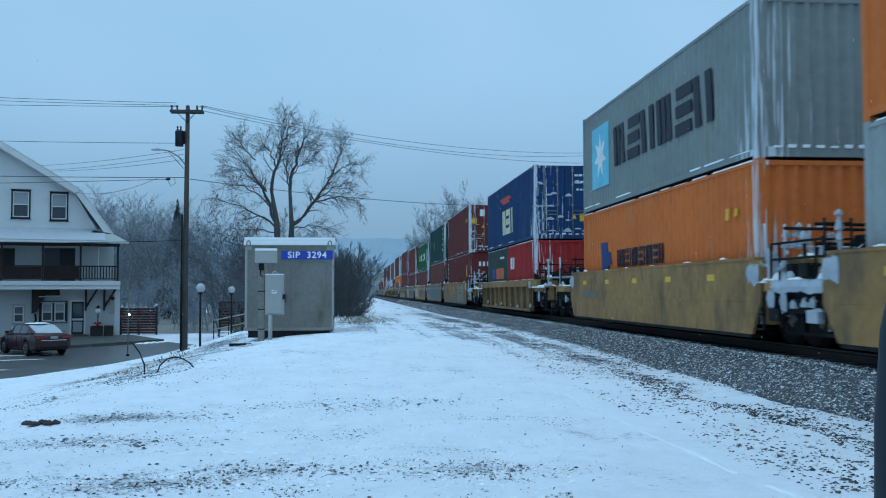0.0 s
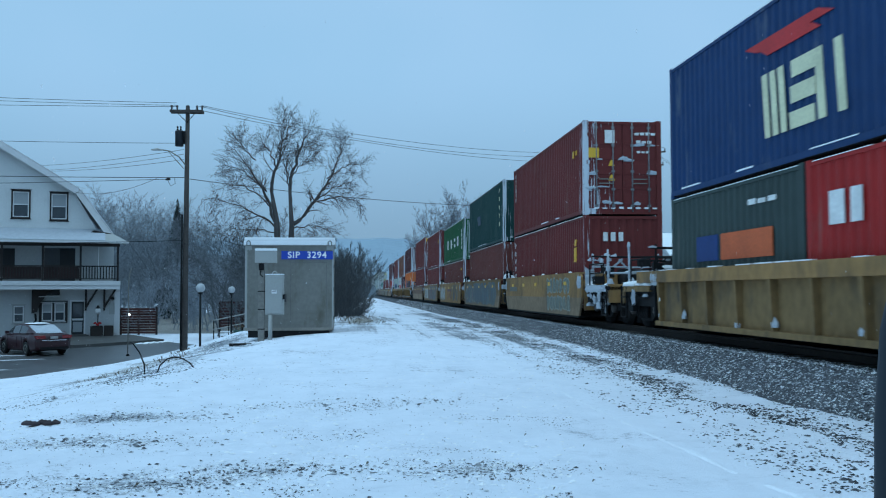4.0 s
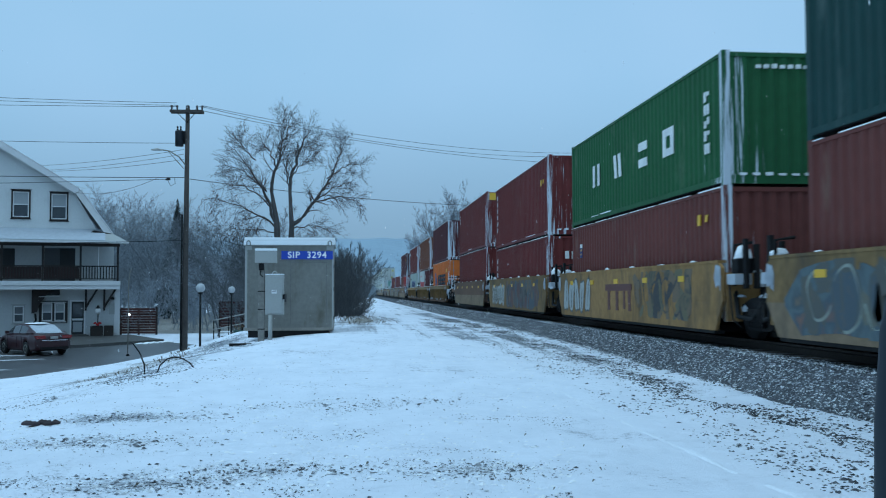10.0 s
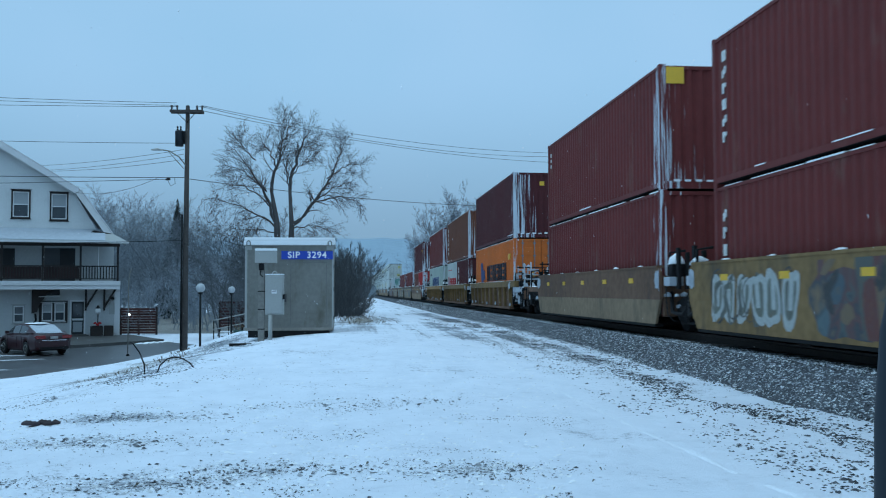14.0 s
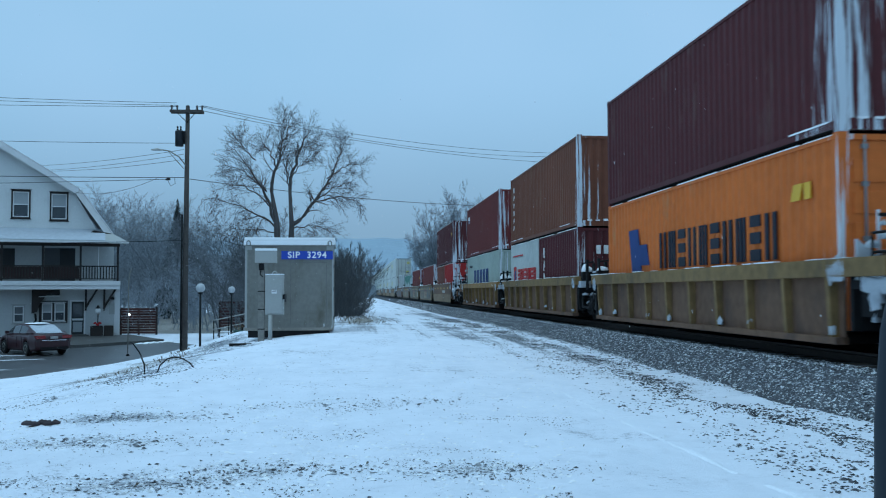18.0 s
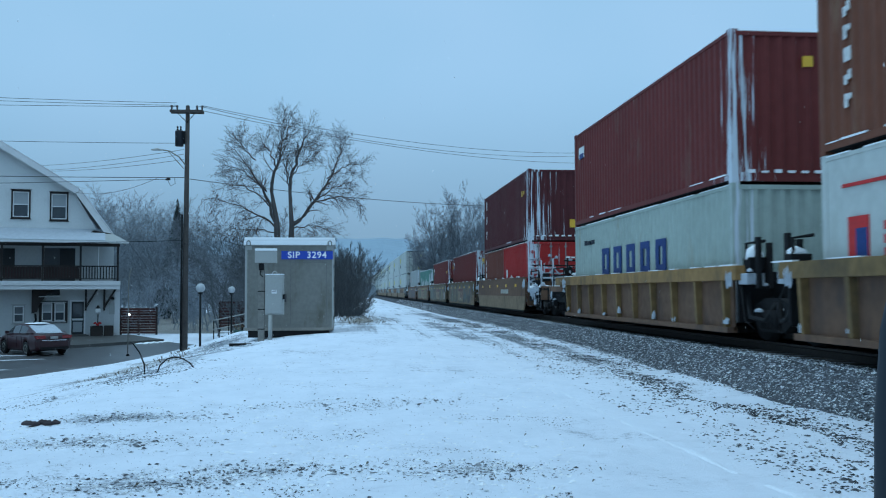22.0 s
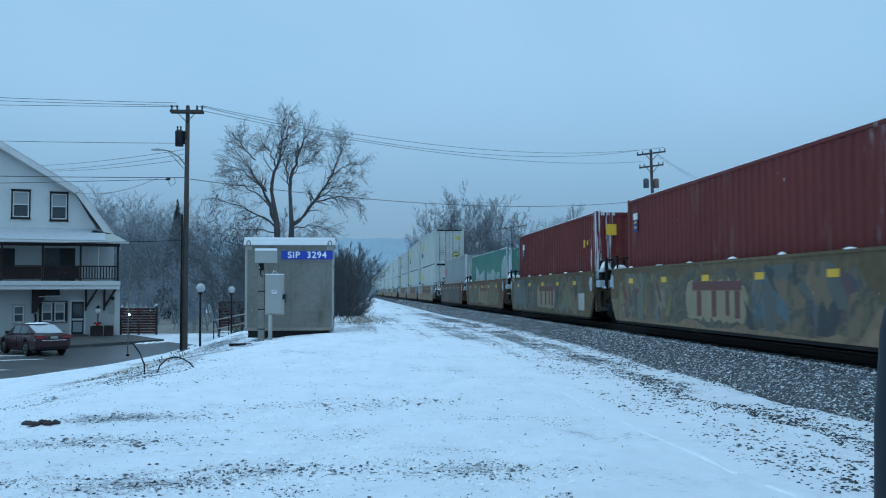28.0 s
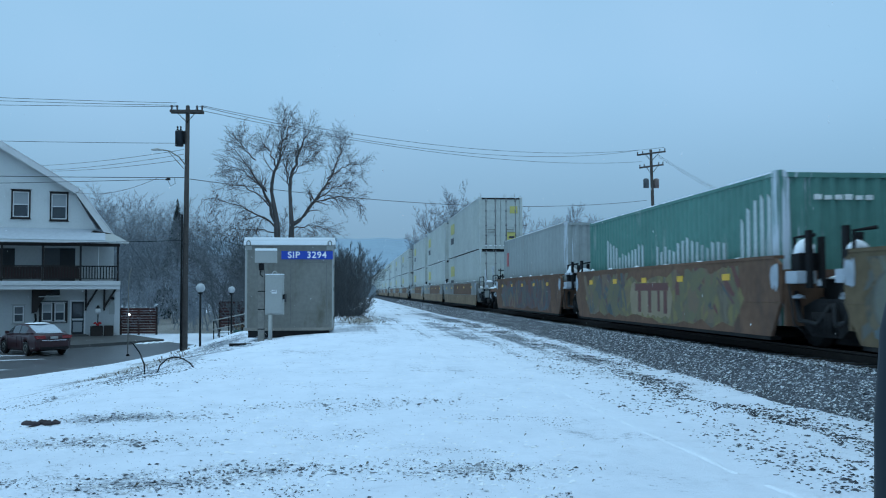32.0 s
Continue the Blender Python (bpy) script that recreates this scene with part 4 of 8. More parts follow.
GRAFFITI["dark cloud"] = mottled("dark_cloud", ((0.20, 0.13, 0.07), (0.04, 0.05, 0.06), (0.12, 0.05, 0.045), (0.06, 0.09, 0.09), (0.04, 0.04, 0.05)))
GRAFFITI["olive cloud"] = mottled("olive_cloud", ((0.13, 0.085, 0.045), (0.05, 0.052, 0.038), (0.14, 0.105, 0.055), (0.055, 0.045, 0.035), (0.10, 0.085, 0.05)), 2.4)
GRAFFITI["tan field"] = mottled("tan_field", ((0.30, 0.225, 0.14), (0.25, 0.19, 0.115), (0.33, 0.25, 0.165)))
GRAFFITI["yellow cloud"] = mottled("yellow_cloud", ((0.16, 0.10, 0.06), (0.20, 0.16, 0.05), (0.10, 0.075, 0.05), (0.22, 0.18, 0.12)))


def scrawl(T, a, b, z0, z1, colour, n, seed, fat=0.10):
    """Spray-painted loops on the near side: plain flowing strokes, no letters."""
    rng = random.Random(seed)
    for i in range(n):
        bm = bmesh.new()
        c = a + (b - a) * (i + 0.5) / n
        w, h = (b - a) / n * rng.uniform(0.3, 0.5), (z1 - z0) * rng.uniform(0.32, 0.5)
        zc = (z0 + z1) / 2 + rng.uniform(-0.05, 0.05)
        ph, turns = rng.uniform(0, 6), rng.uniform(0.6, 1.05)
        prev = None
        for j in range(21):
            u = ph + 2 * math.pi * turns * j / 20
            f = fat * (0.6 + 0.4 * math.sin(j * 0.5 + i))
            y, z = c + w * math.cos(u) + 0.04 * math.sin(3 * u), zc + h * math.sin(u)
            ny, nz = math.cos(u), math.sin(u)
            row = [bm.verts.new((-1.4655 - 0.0004 * i, y - ny * f / 2, min(max(z - nz * f / 2, z0), z1))), bm.verts.new((-1.4655 - 0.0004 * i, y + ny * f / 2, min(max(z + nz * f / 2, z0), z1)))]
            if prev:
                bm.faces.new((prev[0], prev[1], row[1], row[0]))
            prev = row
        part("graffiti_stroke", bm, GRAFFITI[colour], T, "spray-painted loop")


def brand_blocks(T, a, field=True):
    """An owner's mark as plain dark bars under a cap bar, on a tan field where the sides are painted over."""
    if field:
        haze_patch(T, a - 0.25, a + 2.75, 0.3, 1.18, "tan field", 25, 0.001)
    z = 0.92
    for y0, w, z0, z1 in ((a, 2.35, z, z + 0.17), (a + 0.08, 0.22, z - 0.5, z - 0.004), (a + 0.55, 0.16, z - 0.46, z - 0.004), (a + 1.15, 0.22, z - 0.5, z - 0.004), (a + 1.9, 0.22, z - 0.5, z - 0.004)):
        part("brand_marking", newbox(-1.4685, -1.46, y0, y0 + w, z0, z1), GRAFFITI["rust"], T)


def bubbles(T, a, b, z0, z1, n, rows, fill, edge, seed, line=0.045):
    """Rows of rounded sprayed blobs, each with a paler outline; no letters."""
    rng = random.Random(seed)
    w, h = (b - a) / n, (z1 - z0) / rows
    for r in range(rows):
        for i in range(n):
            c, zc = a + (i + 0.5) * w + rng.uniform(-0.1, 0.1) * w, z0 + (r + 0.5) * h
            rw, rh, lean = w * rng.uniform(0.42, 0.56), h * rng.uniform(0.42, 0.5), rng.uniform(-0.2, 0.2)
            ph = rng.uniform(0, 6)
            inner, outer = [], []
            for j in range(18):
                u = 2 * math.pi * j / 18
                k = (abs(math.cos(u)) ** 4 + abs(math.sin(u)) ** 4) ** -0.25 * (1 + 0.12 * math.sin(3 * u + ph))
                y, z = rw * k * math.cos(u) * 0.9, rh * k * math.sin(u) * 0.9
                for ring, g in ((inner, 1 - line / min(rw, rh)), (outer, 1.0)):
                    ring.append((c + (y + lean * z) * g, min(max(zc + z * g, z0 - 0.04), z1 + 0.04)))
            x = -1.4655 - 0.0006 * (i % 3) - 0.0003 * r
            bm = bmesh.new()
            bm.faces.new([bm.verts.new((x, y, z)) for y, z in inner])
            part("graffiti_fill", bm, GRAFFITI[fill], T, "blob of sprayed paint")
            bm = bmesh.new()
            vi, vo = [bm.verts.new((x - 0.0002, y, z)) for y, z in inner], [bm.verts.new((x - 0.0002, y, z)) for y, z in outer]
            for j in range(18):
                bm.faces.new((vi[j], vi[(j + 1) % 18], vo[(j + 1) % 18], vo[j]))
            part("graffiti_outline", bm, GRAFFITI[edge], T, "sprayed outline")
            bm = bmesh.new()
            o, t = rng.uniform(-0.12, 0.12) * w, line * 0.8
            zz0, zz1 = (zc - rh * 0.35, zc + rh * 0.75) if rng.random() < 0.5 else (zc - rh * 0.75, zc + rh * 0.35)
            bm.faces.new([bm.verts.new((x - 0.0004, c + o + lean * (q - zc) + e, q)) for q, e in ((zz0, -t), (zz0, t), (zz1, t), (zz1, -t))])
            part("graffiti_slot", bm, GRAFFITI[edge], T, "dark sprayed slot")


def shards(T, a, b, z0, z1, colours, n, seed, lift=0.001):
    """Interlocking slanted and curved patches of spray paint, one over the other."""
    rng = random.Random(seed)
    for i in range(n):
        c, zc = rng.uniform(a, b), rng.uniform(z0, z1)
        ln, wd, tilt = rng.uniform(0.35, 1.1), rng.uniform(0.12, 0.4), rng.choice((0.6, 1.1, 1.5, 1.9, 2.5)) + rng.uniform(-0.2, 0.2)
        pts = []
        for j in range(12):
            u = 2 * math.pi * j / 12
            k = (abs(math.cos(u)) ** 3 + abs(math.sin(u)) ** 3) ** (-1 / 3) * (1 + 0.22 * rng.uniform(-1, 1))
            p, q = ln / 2 * k * math.cos(u), wd / 2 * k * math.sin(u) + 0.25 * wd * math.cos(u * 0.5 + i)
            pts.append((min(max(c + p * math.cos(tilt) - q * math.sin(tilt), a - 0.2), b + 0.2), min(max(zc + p * math.sin(tilt) + q * math.cos(tilt), z0), z1)))
        bm = bmesh.new()
        bm.faces.new([bm.verts.new((-1.4635 - lift - 0.00004 * i, p, q)) for p, q in pts])
        part("graffiti_patch", bm, GRAFFITI[colours[i % len(colours)]], T, "patch of sprayed paint")


def haze_patch(T, a, b, z0, z1, colour, seed, lift=0.0):
    """An uneven sprayed field of paint behind the strokes."""
    rng = random.Random(seed)
    bm = bmesh.new()
    n = 22
    top = [(a + (b - a) * i / n, z1 - rng.uniform(0, 0.22) * (z1 - z0) - (0.35 * (z1 - z0) if i in (0, n) else 0)) for i in range(n + 1)]
    bot = [(a + (b - a) * i / n, z0 + rng.uniform(0, 0.15) * (z1 - z0) + (0.35 * (z1 - z0) if i in (0, n) else 0)) for i in range(n + 1)]
    vt, vb = [bm.verts.new((-1.4635 - lift, y, z)) for y, z in top], [bm.verts.new((-1.4635 - lift, y, z)) for y, z in bot]
    for i in range(n):
        bm.faces.new((vb[i], vb[i + 1], vt[i + 1], vt[i]))
    return part("graffiti", bm, GRAFFITI[colour], T, "sprayed field of paint")


def snow_cap(T, items, seed):
    rng = random.Random(seed)
    for x, y, z, sx, sy, sz in items:
        bm = lump(bmesh.new(), x, y, z, sx, sy, sz, rng)
        for f in bm.faces:
            f.smooth = True
        part("snow_cap", bm, SNOW, T, "small heap of wind-packed snow")


def crust(T, x, y0, y1, z0, z1, seed, name="ice_crust"):
    """An uneven slab of frozen snow plastered on a car's side."""
    rng = random.Random(seed)
    bm = bmesh.new()
    n = 44
    def edge(i, z, k, f):
        y = y0 + (y1 - y0) * i / n
        taper = min(1.0, 12 * i / n, 12 * (1 - i / n))
        u = 0.45 + 0.7 * noise.noise((y * 4, seed * 3.7, k)) + 0.6 * noise.noise((y * 17, seed, k + 2))
        return y, z + f * (z1 - z0) * (0.5 - 0.5 * taper * (1 - 0.6 * max(0.0, min(1.0, u))))
    top = [edge(i, z1, 1, -1) for i in range(n + 1)]
    bot = [edge(i, z0, 7, 1) for i in range(n + 1)]
    va = [bm.verts.new((x, y, z)) for y, z in top]
    vb = [bm.verts.new((x - 0.03 * rng.random(), y, (z + zz) / 2)) for (y, z), (_, zz) in zip(top, bot)]
    vc = [bm.verts.new((x, y, z)) for y, z in bot]
    for i in range(n):
        bm.faces.new((vc[i], vc[i + 1], vb[i + 1], vb[i]))
        bm.faces.new((vb[i], vb[i + 1], va[i + 1], va[i]))
    part(name, bm, FROST, T, "ragged crust of frozen snow")


def end_ironwork(T, y, sg, reach, seed, iced):
    """Ladders, rails, braces and plates over an end platform, plastered with blown snow where iced."""
    rng = random.Random(seed * 13 + 5)
    white = FROST if iced else STEEL_DARK
    for x in (-1.2, 0.75):
        bm = bmesh.new()
        for dx in (0.0, 0.42):
            tube(bm, [(x + dx, y + sg * 0.4, 1.02), (x + dx, y + sg * 0.4, 2.0)], 0.024, sides=6)
        for k in range(4):
            tube(bm, [(x, y + sg * 0.4, 1.2 + 0.24 * k), (x + 0.42, y + sg * 0.4, 1.2 + 0.24 * k)], 0.018, sides=6)
        part("end_ladder", bm, white, T)
    for z, m in ((1.3, STEEL_DARK), (1.62, white), (1.92, STEEL_DARK)):
        part("cross_rail", tube(bmesh.new(), [(-1.28, y + sg * 0.55, z), (0.0, y + sg * 0.56, z - 0.02), (1.28, y + sg * 0.55, z)], 0.026, sides=6), m, T)
    for x0, x1 in ((-1.25, -0.3), (0.3, 1.25), (0.3, -0.4)):
        part("diagonal_brace", tube(bmesh.new(), [(x0, y + sg * 0.3, 1.05), (x1, y + sg * 0.3, 1.85)], 0.035, sides=4), white, T)
    part("gusset_plate", extrude_poly(bmesh.new(), [(-1.36, 1.04), (-0.75, 1.04), (-0.95, 1.3), (-1.36, 1.62)], "y", *sorted((y + sg * 0.08, y + sg * 0.14))), white, T, "triangular end plate")
    part("gusset_plate", extrude_poly(bmesh.new(), [(1.36, 1.04), (0.75, 1.04), (0.95, 1.3), (1.36, 1.62)], "y", *sorted((y + sg * 0.08, y + sg * 0.14))), STEEL_DARK, T, "triangular end plate")
    for x, z, w, h in ((-1.3, 1.12, 0.3, 0.22), (-0.95, 1.3, 0.24, 0.3), (-0.2, 1.6, 0.3, 0.2), (0.35, 1.1, 0.5, 0.4)):
        box_y = y + sg * rng.uniform(0.62, 1.4)
        part("equipment_box", newbox(x, x + w, *sorted((box_y, box_y + sg * rng.uniform(0.18, 0.35))), z, z + h, 0.025), STEEL_DARK, T)
    part("valve_body", newbox(-0.55, -0.05, *sorted((y + sg * 0.6, y + sg * 0.95)), 1.05, 1.55, 0.05), STEEL_DARK, T)
    part("train_pipe", tube(bmesh.new(), [(-1.3, y + sg * 0.2, 0.85), (-1.34, y + sg * 0.8, 0.74), (-1.3, y + sg * 1.6, 0.8), (-1.2, y + sg * 2.4, 0.7)], 0.03, sides=8), STEEL_DARK, T)
    # snow lying over the walkway, heaped against the uprights
    bm = bmesh.new()
    for k in range(9):
        lump(bm, rng.uniform(-1.25, 1.1), y + sg * rng.uniform(0.2, reach - 0.3), 1.05, rng.uniform(0.18, 0.5), rng.uniform(0.2, 0.6), rng.uniform(0.04, 0.13), rng, 2)
    for f in bm.faces:
        f.smooth = True
    part("walkway_snow", bm, SNOW, T, "uneven snow over the walkway")
    for k in range(30 if iced else 6):
        z = rng.choice((0.5, 0.75, 1.25, 1.3, 1.5, 1.62, 1.8, 1.92))
        x = rng.uniform(-1.35, -0.5)
        bm = lump(bmesh.new(), x, y + sg * rng.uniform(0.3, 0.6), z, rng.uniform(0.03, 0.12), rng.uniform(0.03, 0.07), rng.uniform(0.04, 0.13), rng, 1)
        part("ice_lump", bm, FROST, T, "lump of ice frozen to the ironwork")
    for k in range(3 if iced else 1):
        a = y + sg * rng.uniform(0.2, reach - 0.8)
        crust(T, -1.44, *sorted((a, a + sg * rng.uniform(0.15, 0.3))), rng.uniform(0.5, 0.65), rng.uniform(0.8, 1.0), seed * 7 + k)


def well_car(q, L, style, colour, head=True, tail=False, pale=True, seed=0, label=""):
    """One unit of a well car; head/tail: a full end platform with its own truck, else a shared truck at the drawbar."""
    rng = random.Random(seed)
    M = CAR_PAINT[colour]
    T = thing("well_car", TRACK_X, q, RAIL_Z, label, "rail car", "well cars of the train")
    y0, y1 = -0.55, L + 0.75
    top, low = 1.43, 0.17
    for s in (-1, 1):
        if style == "smooth":
            xa, xb = sorted((s * 1.46, s * 1.40))
            mid = 0.72
            bm = extrude_poly(bmesh.new(), [(y0, mid), (y1, mid), (y1, top - 0.1), (y1 - 0.15, top), (y0 + 0.15, top), (y0, top - 0.1)], "x", xa, xb)
            part("side_panel", bm, M, T)
            bm = extrude_poly(bmesh.new(), [(y0 + 0.35, low), (y1 - 0.4, low), (y1, mid - 0.002), (y0, mid - 0.002)], "x", xa + 0.004 * (s > 0), xb - 0.004 * (s < 0))
            part("lower_side_panel", bm, PALE_SIDE if pale else M, T, "paler lower side")
            part("top_chord", newbox(*sorted((s * 1.475, s * 1.30)), y0 + 0.15, y1 - 0.15, top, top + 0.05), M, T)
            part("bottom_chord", newbox(*sorted((s * 1.45, s * 1.25)), y0 + 0.4, y1 - 0.45, low - 0.06, low), STEEL_DARK, T)
        else:
            part("web_panel", newbox(*sorted((s * 1.33, s * 1.29)), y0 + 0.3, y1 - 0.3, low, 1.1), M, T)
            bm = newbox(*sorted((s * 1.48, s * 1.27)), y0 - (1.0 if head else 0.15), y1 + (1.0 if tail else 0.15), 1.1, 1.36, 0.015)
            part("top_chord", bm, CAR_PAINT["tan"] if seed in (9, 10) else CAR_PAINT["yellow"], T, "wide top sill with worn yellow-tan paint")
            part("bottom_chord", newbox(*sorted((s * 1.46, s * 1.27)), y0 + 0.3, y1 - 0.3, low - 0.02, low + 0.08), M, T)
            for k in range(10):
                y = y0 + 0.5 + k * (y1 - y0 - 1.0) / 9
                xo, xi = s * 1.46, s * 1.33
                bm = bmesh.new()
                extrude_poly(bm, [(xi, low + 0.08), (s * 1.43, low + 0.08), (s * 1.475, 1.1), (xi, 1.1)], "y", y - 0.05, y + 0.05)
                part("rib", bm, CAR_PAINT["tan"], T)
                if s < 0 and k % 3 != 1:
                    part("ice_lump", lump(bmesh.new(), -1.4, y + rng.uniform(-0.08, 0.08), low + rng.uniform(0.1, 0.2), 0.05, rng.uniform(0.06, 0.13), rng.uniform(0.08, 0.2), rng, 1), FROST, T, "lump of ice at a rib's foot")
    for k in range(int(L / 1.1)):
        part("floor_beam", newbox(-1.3, 1.3, 0.5 + k * 1.1, 0.75 + k * 1.1, 0.12, 0.24), STEEL_DARK, T)
    for y, sgn in ((y0, -1), (y1, 1)):
        part("bulkhead", newbox(-1.38, 1.38, y - 0.04, y + 0.04, 0.35, 1.25), M if style == "smooth" else STEEL_DARK, T)
        part("center_sill", newbox(-0.35, 0.35, *sorted((y, y + sgn * 1.0)), 0.55, 0.95, 0.02), STEEL_DARK, T)
    ends = [(y0, -1, head), (y1, 1, tail)]
    for y, sg, full in ends:
        if full:
            reach = 2.6
            part("end_platform", newbox(-1.38, 1.38, *sorted((y, y + sg * reach)), 0.93, 1.05, 0.02), STEEL_DARK, T)
            part("end_sill", newbox(-1.35, 1.35, *sorted((y + sg * (reach - 0.15), y + sg * reach)), 0.6, 1.1, 0.015), M, T)
            part("coupler", newbox(-0.16, 0.16, *sorted((y + sg * reach, y + sg * (reach + 0.75))), 0.6, 0.95, 0.04), STEEL_DARK, T)
            iced = seed in (2, 4, 9, 12) and sg < 0
            if q < 260:
                end_ironwork(T, y, sg, reach, seed, iced)
            part("platform_edge", newbox(-1.41, -1.34, *sorted((y + sg * 0.3, y + sg * (reach - 0.3))), 0.9, 1.08), FROST if iced else M, T)
            part("skirt_plate", newbox(-1.3, -1.26, *sorted((y + sg * 0.1, y + sg * (reach - 0.2))), 0.55, 0.92), STEEL_DARK, T)
            truck(T, y + sg * 1.45)
            for k, (x, yy, h) in enumerate(((-1.28, reach - 0.35, 2.05), (-1.05, 0.75, 1.75), (-0.35, reach - 0.3, 1.7), (0.6, reach - 0.3, 1.9))):
                bm = tube(bmesh.new(), [(x, y + sg * yy, 1.0), (x + 0.015, y + sg * yy, (1.0 + h) / 2), (x, y + sg * yy, h)], 0.035, 0.028, sides=8)
                part("stanchion", bm, FROST if k == 0 else STEEL_DARK, T, "upright post")
                for i in range(3 if iced else 1):
                    zz = rng.uniform(1.1, h)
                    bm = lump(bmesh.new(), x, y + sg * yy, zz, rng.uniform(0.03, 0.07), rng.uniform(0.04, 0.1), rng.uniform(0.06, 0.2), rng)
                    part("ice_lump", bm, FROST, T, "lump of ice frozen to a post")
            part("stanchion_base", lathe(bmesh.new(), [(0.1, 0), (0.11, 0.06), (0.08, 0.14), (0.05, 0.2)], 10, (-1.22, y + sg * (reach - 0.35), 1.05)), FROST, T, "snow-packed post base")
            for z, m in ((1.42, STEEL_DARK), (1.68, STEEL_DARK)):
                part("handrail", tube(bmesh.new(), [(-1.32, y + sg * 0.45, 1.05), (-1.32, y + sg * 0.45, z), (-1.32, y + sg * 1.95, z), (-1.32, y + sg * 1.95, 1.05)], 0.022, sides=6), m, T)
            part("cross_rail", tube(bmesh.new(), [(-1.25, y + sg * (reach - 0.2), 1.4), (1.25, y + sg * (reach - 0.2), 1.4)], 0.03, sides=6), FROST, T)
            bm = bmesh.new()
            for z in (0.25, 0.5, 0.75):
                box(bm, -1.43, -1.36, *sorted((y + sg * 2.05, y + sg * 2.5)), z, z + 0.03)
            for yy in (2.05, 2.5):
                box(bm, -1.42, -1.38, *sorted((y + sg * yy, y + sg * (yy + 0.03))), 0.25, 1.05)
            part("side_ladder", bm, STEEL_DARK, T)
            bm = lathe(bmesh.new(), [(0.20, 0), (0.24, 0.01), (0.25, 0.03), (0.24, 0.05), (0.20, 0.06)], 18)
            bmesh.ops.rotate(bm, verts=bm.verts, matrix=Matrix.Rotation(radians(90), 3, "X"))
            bmesh.ops.translate(bm, verts=bm.verts, vec=(0.45, y + sg * 2.3, 1.6))
            part("brake_wheel", bm, STEEL_DARK, T)
            part("brake_box", newbox(-1.12, -0.6, *sorted((y + sg * 0.25, y + sg * 0.85)), 1.05, 1.42, 0.03), M, T)
            part("air_reservoir", tube(bmesh.new(), [(-0.4, y + sg * 1.0, 1.25), (-0.4, y + sg * 2.0, 1.25)], 0.2, sides=14), STEEL_DARK, T)
            part("brake_cylinder", tube(bmesh.new(), [(-1.15, y + sg * 1.2, 0.78), (-1.15, y + sg * 1.75, 0.78)], 0.13, sides=12), STEEL_DARK, T)
            for i in range(8 if iced else 2):
                bm = lump(bmesh.new(), -1.37 + 0.05 * rng.random(), y + sg * rng.uniform(0.2, 2.5), rng.uniform(0.55, 1.12), 0.07, rng.uniform(0.05, 0.16), rng.uniform(0.05, 0.17), rng)
                part("ice_lump", bm, FROST, T, "lump of ice frozen to the platform edge")
            part("brake_lever", newbox(-1.24, -1.2, *sorted((y + sg * 1.75, y + sg * 1.83)), 0.3, 1.0), FROST if iced else STEEL_DARK, T)
            part("air_hose", tube(bmesh.new(), [(-0.3, y + sg * reach, 0.7), (-0.32, y + sg * (reach + 0.25), 0.45), (-0.3, y + sg * (reach + 0.6), 0.35), (-0.25, y + sg * (reach + 0.85), 0.5)], 0.03, sides=8), BLACK, T)
            part("icy_bracket", newbox(-1.42, -1.30, *sorted((y + sg * 1.5, y + sg * 1.85)), 0.42, 0.62, 0.02), FROST if iced else STEEL_DARK, T, "bracket over the bearing")
            snow_cap(T, [(-1.22, y + sg * 0.3, 1.05, 0.12, 0.28, 0.16), (-0.95, y + sg * 1.3, 1.05, 0.3, 0.6, 0.04), (-1.2, y + sg * 2.1, 1.05, 0.16, 0.28, 0.08), (-0.85, y + sg * 0.55, 1.42, 0.22, 0.28, 0.1), (-0.4, y + sg * 1.5, 1.44, 0.12, 0.45, 0.06)], seed)
            crust(T, -1.471, y + (0.0 if sg < 0 else -0.5), y + (0.5 if sg < 0 else 0.0), 0.98, 1.42, seed + 1)
            if iced:
                crust(T, -1.425, *sorted((y + sg * 0.3, y + sg * 2.2)), 0.84, 1.1, seed + 2)
        else:
            if sg < 0:
                truck(T, y - 0.75)
            part("drawbar_yoke", newbox(-0.75, 0.75, *sorted((y, y + sg * 0.55)), 0.75, 1.1, 0.05), STEEL_DARK, T)
            bm = tube(bmesh.new(), [(-1.25, y + sg * 0.1, 1.0), (-1.25, y + sg * 0.1, 1.75), (-0.9, y + sg * 0.1, 1.8)], 0.03, sides=6)
            part("grab_iron", bm, STEEL_DARK, T)
            part("valve_box", newbox(-1.3, -0.95, *sorted((y + sg * 0.06, y + sg * 0.34)), 1.23, 1.5, 0.03), STEEL_DARK, T)
            for x in (-1.18, -0.98):
                part("upright_plate", newbox(x - 0.035, x + 0.035, *sorted((y + sg * 0.36, y + sg * 0.5)), 0.95, 1.75 + 0.1 * (x < -1.1), 0.012), STEEL_DARK, T)
            for k in range(5 if q < 260 else 0):
                part("ice_lump", lump(bmesh.new(), rng.uniform(-1.36, -0.85), y + sg * rng.uniform(0.05, 0.5), rng.choice((0.55, 0.8, 1.0, 1.25, 1.45)), rng.uniform(0.04, 0.12), rng.uniform(0.05, 0.13), rng.uniform(0.05, 0.13), rng, 1), FROST, T, "lump of ice frozen to the joint")
            part("hose_loop", tube(bmesh.new(), [(-1.36, y + sg * 0.1, 1.05), (-1.42, y + sg * 0.3, 0.75), (-1.4, y + sg * 0.34, 0.4), (-1.3, y + sg * 0.5, 0.25)], 0.014, sides=6), BLACK, T)
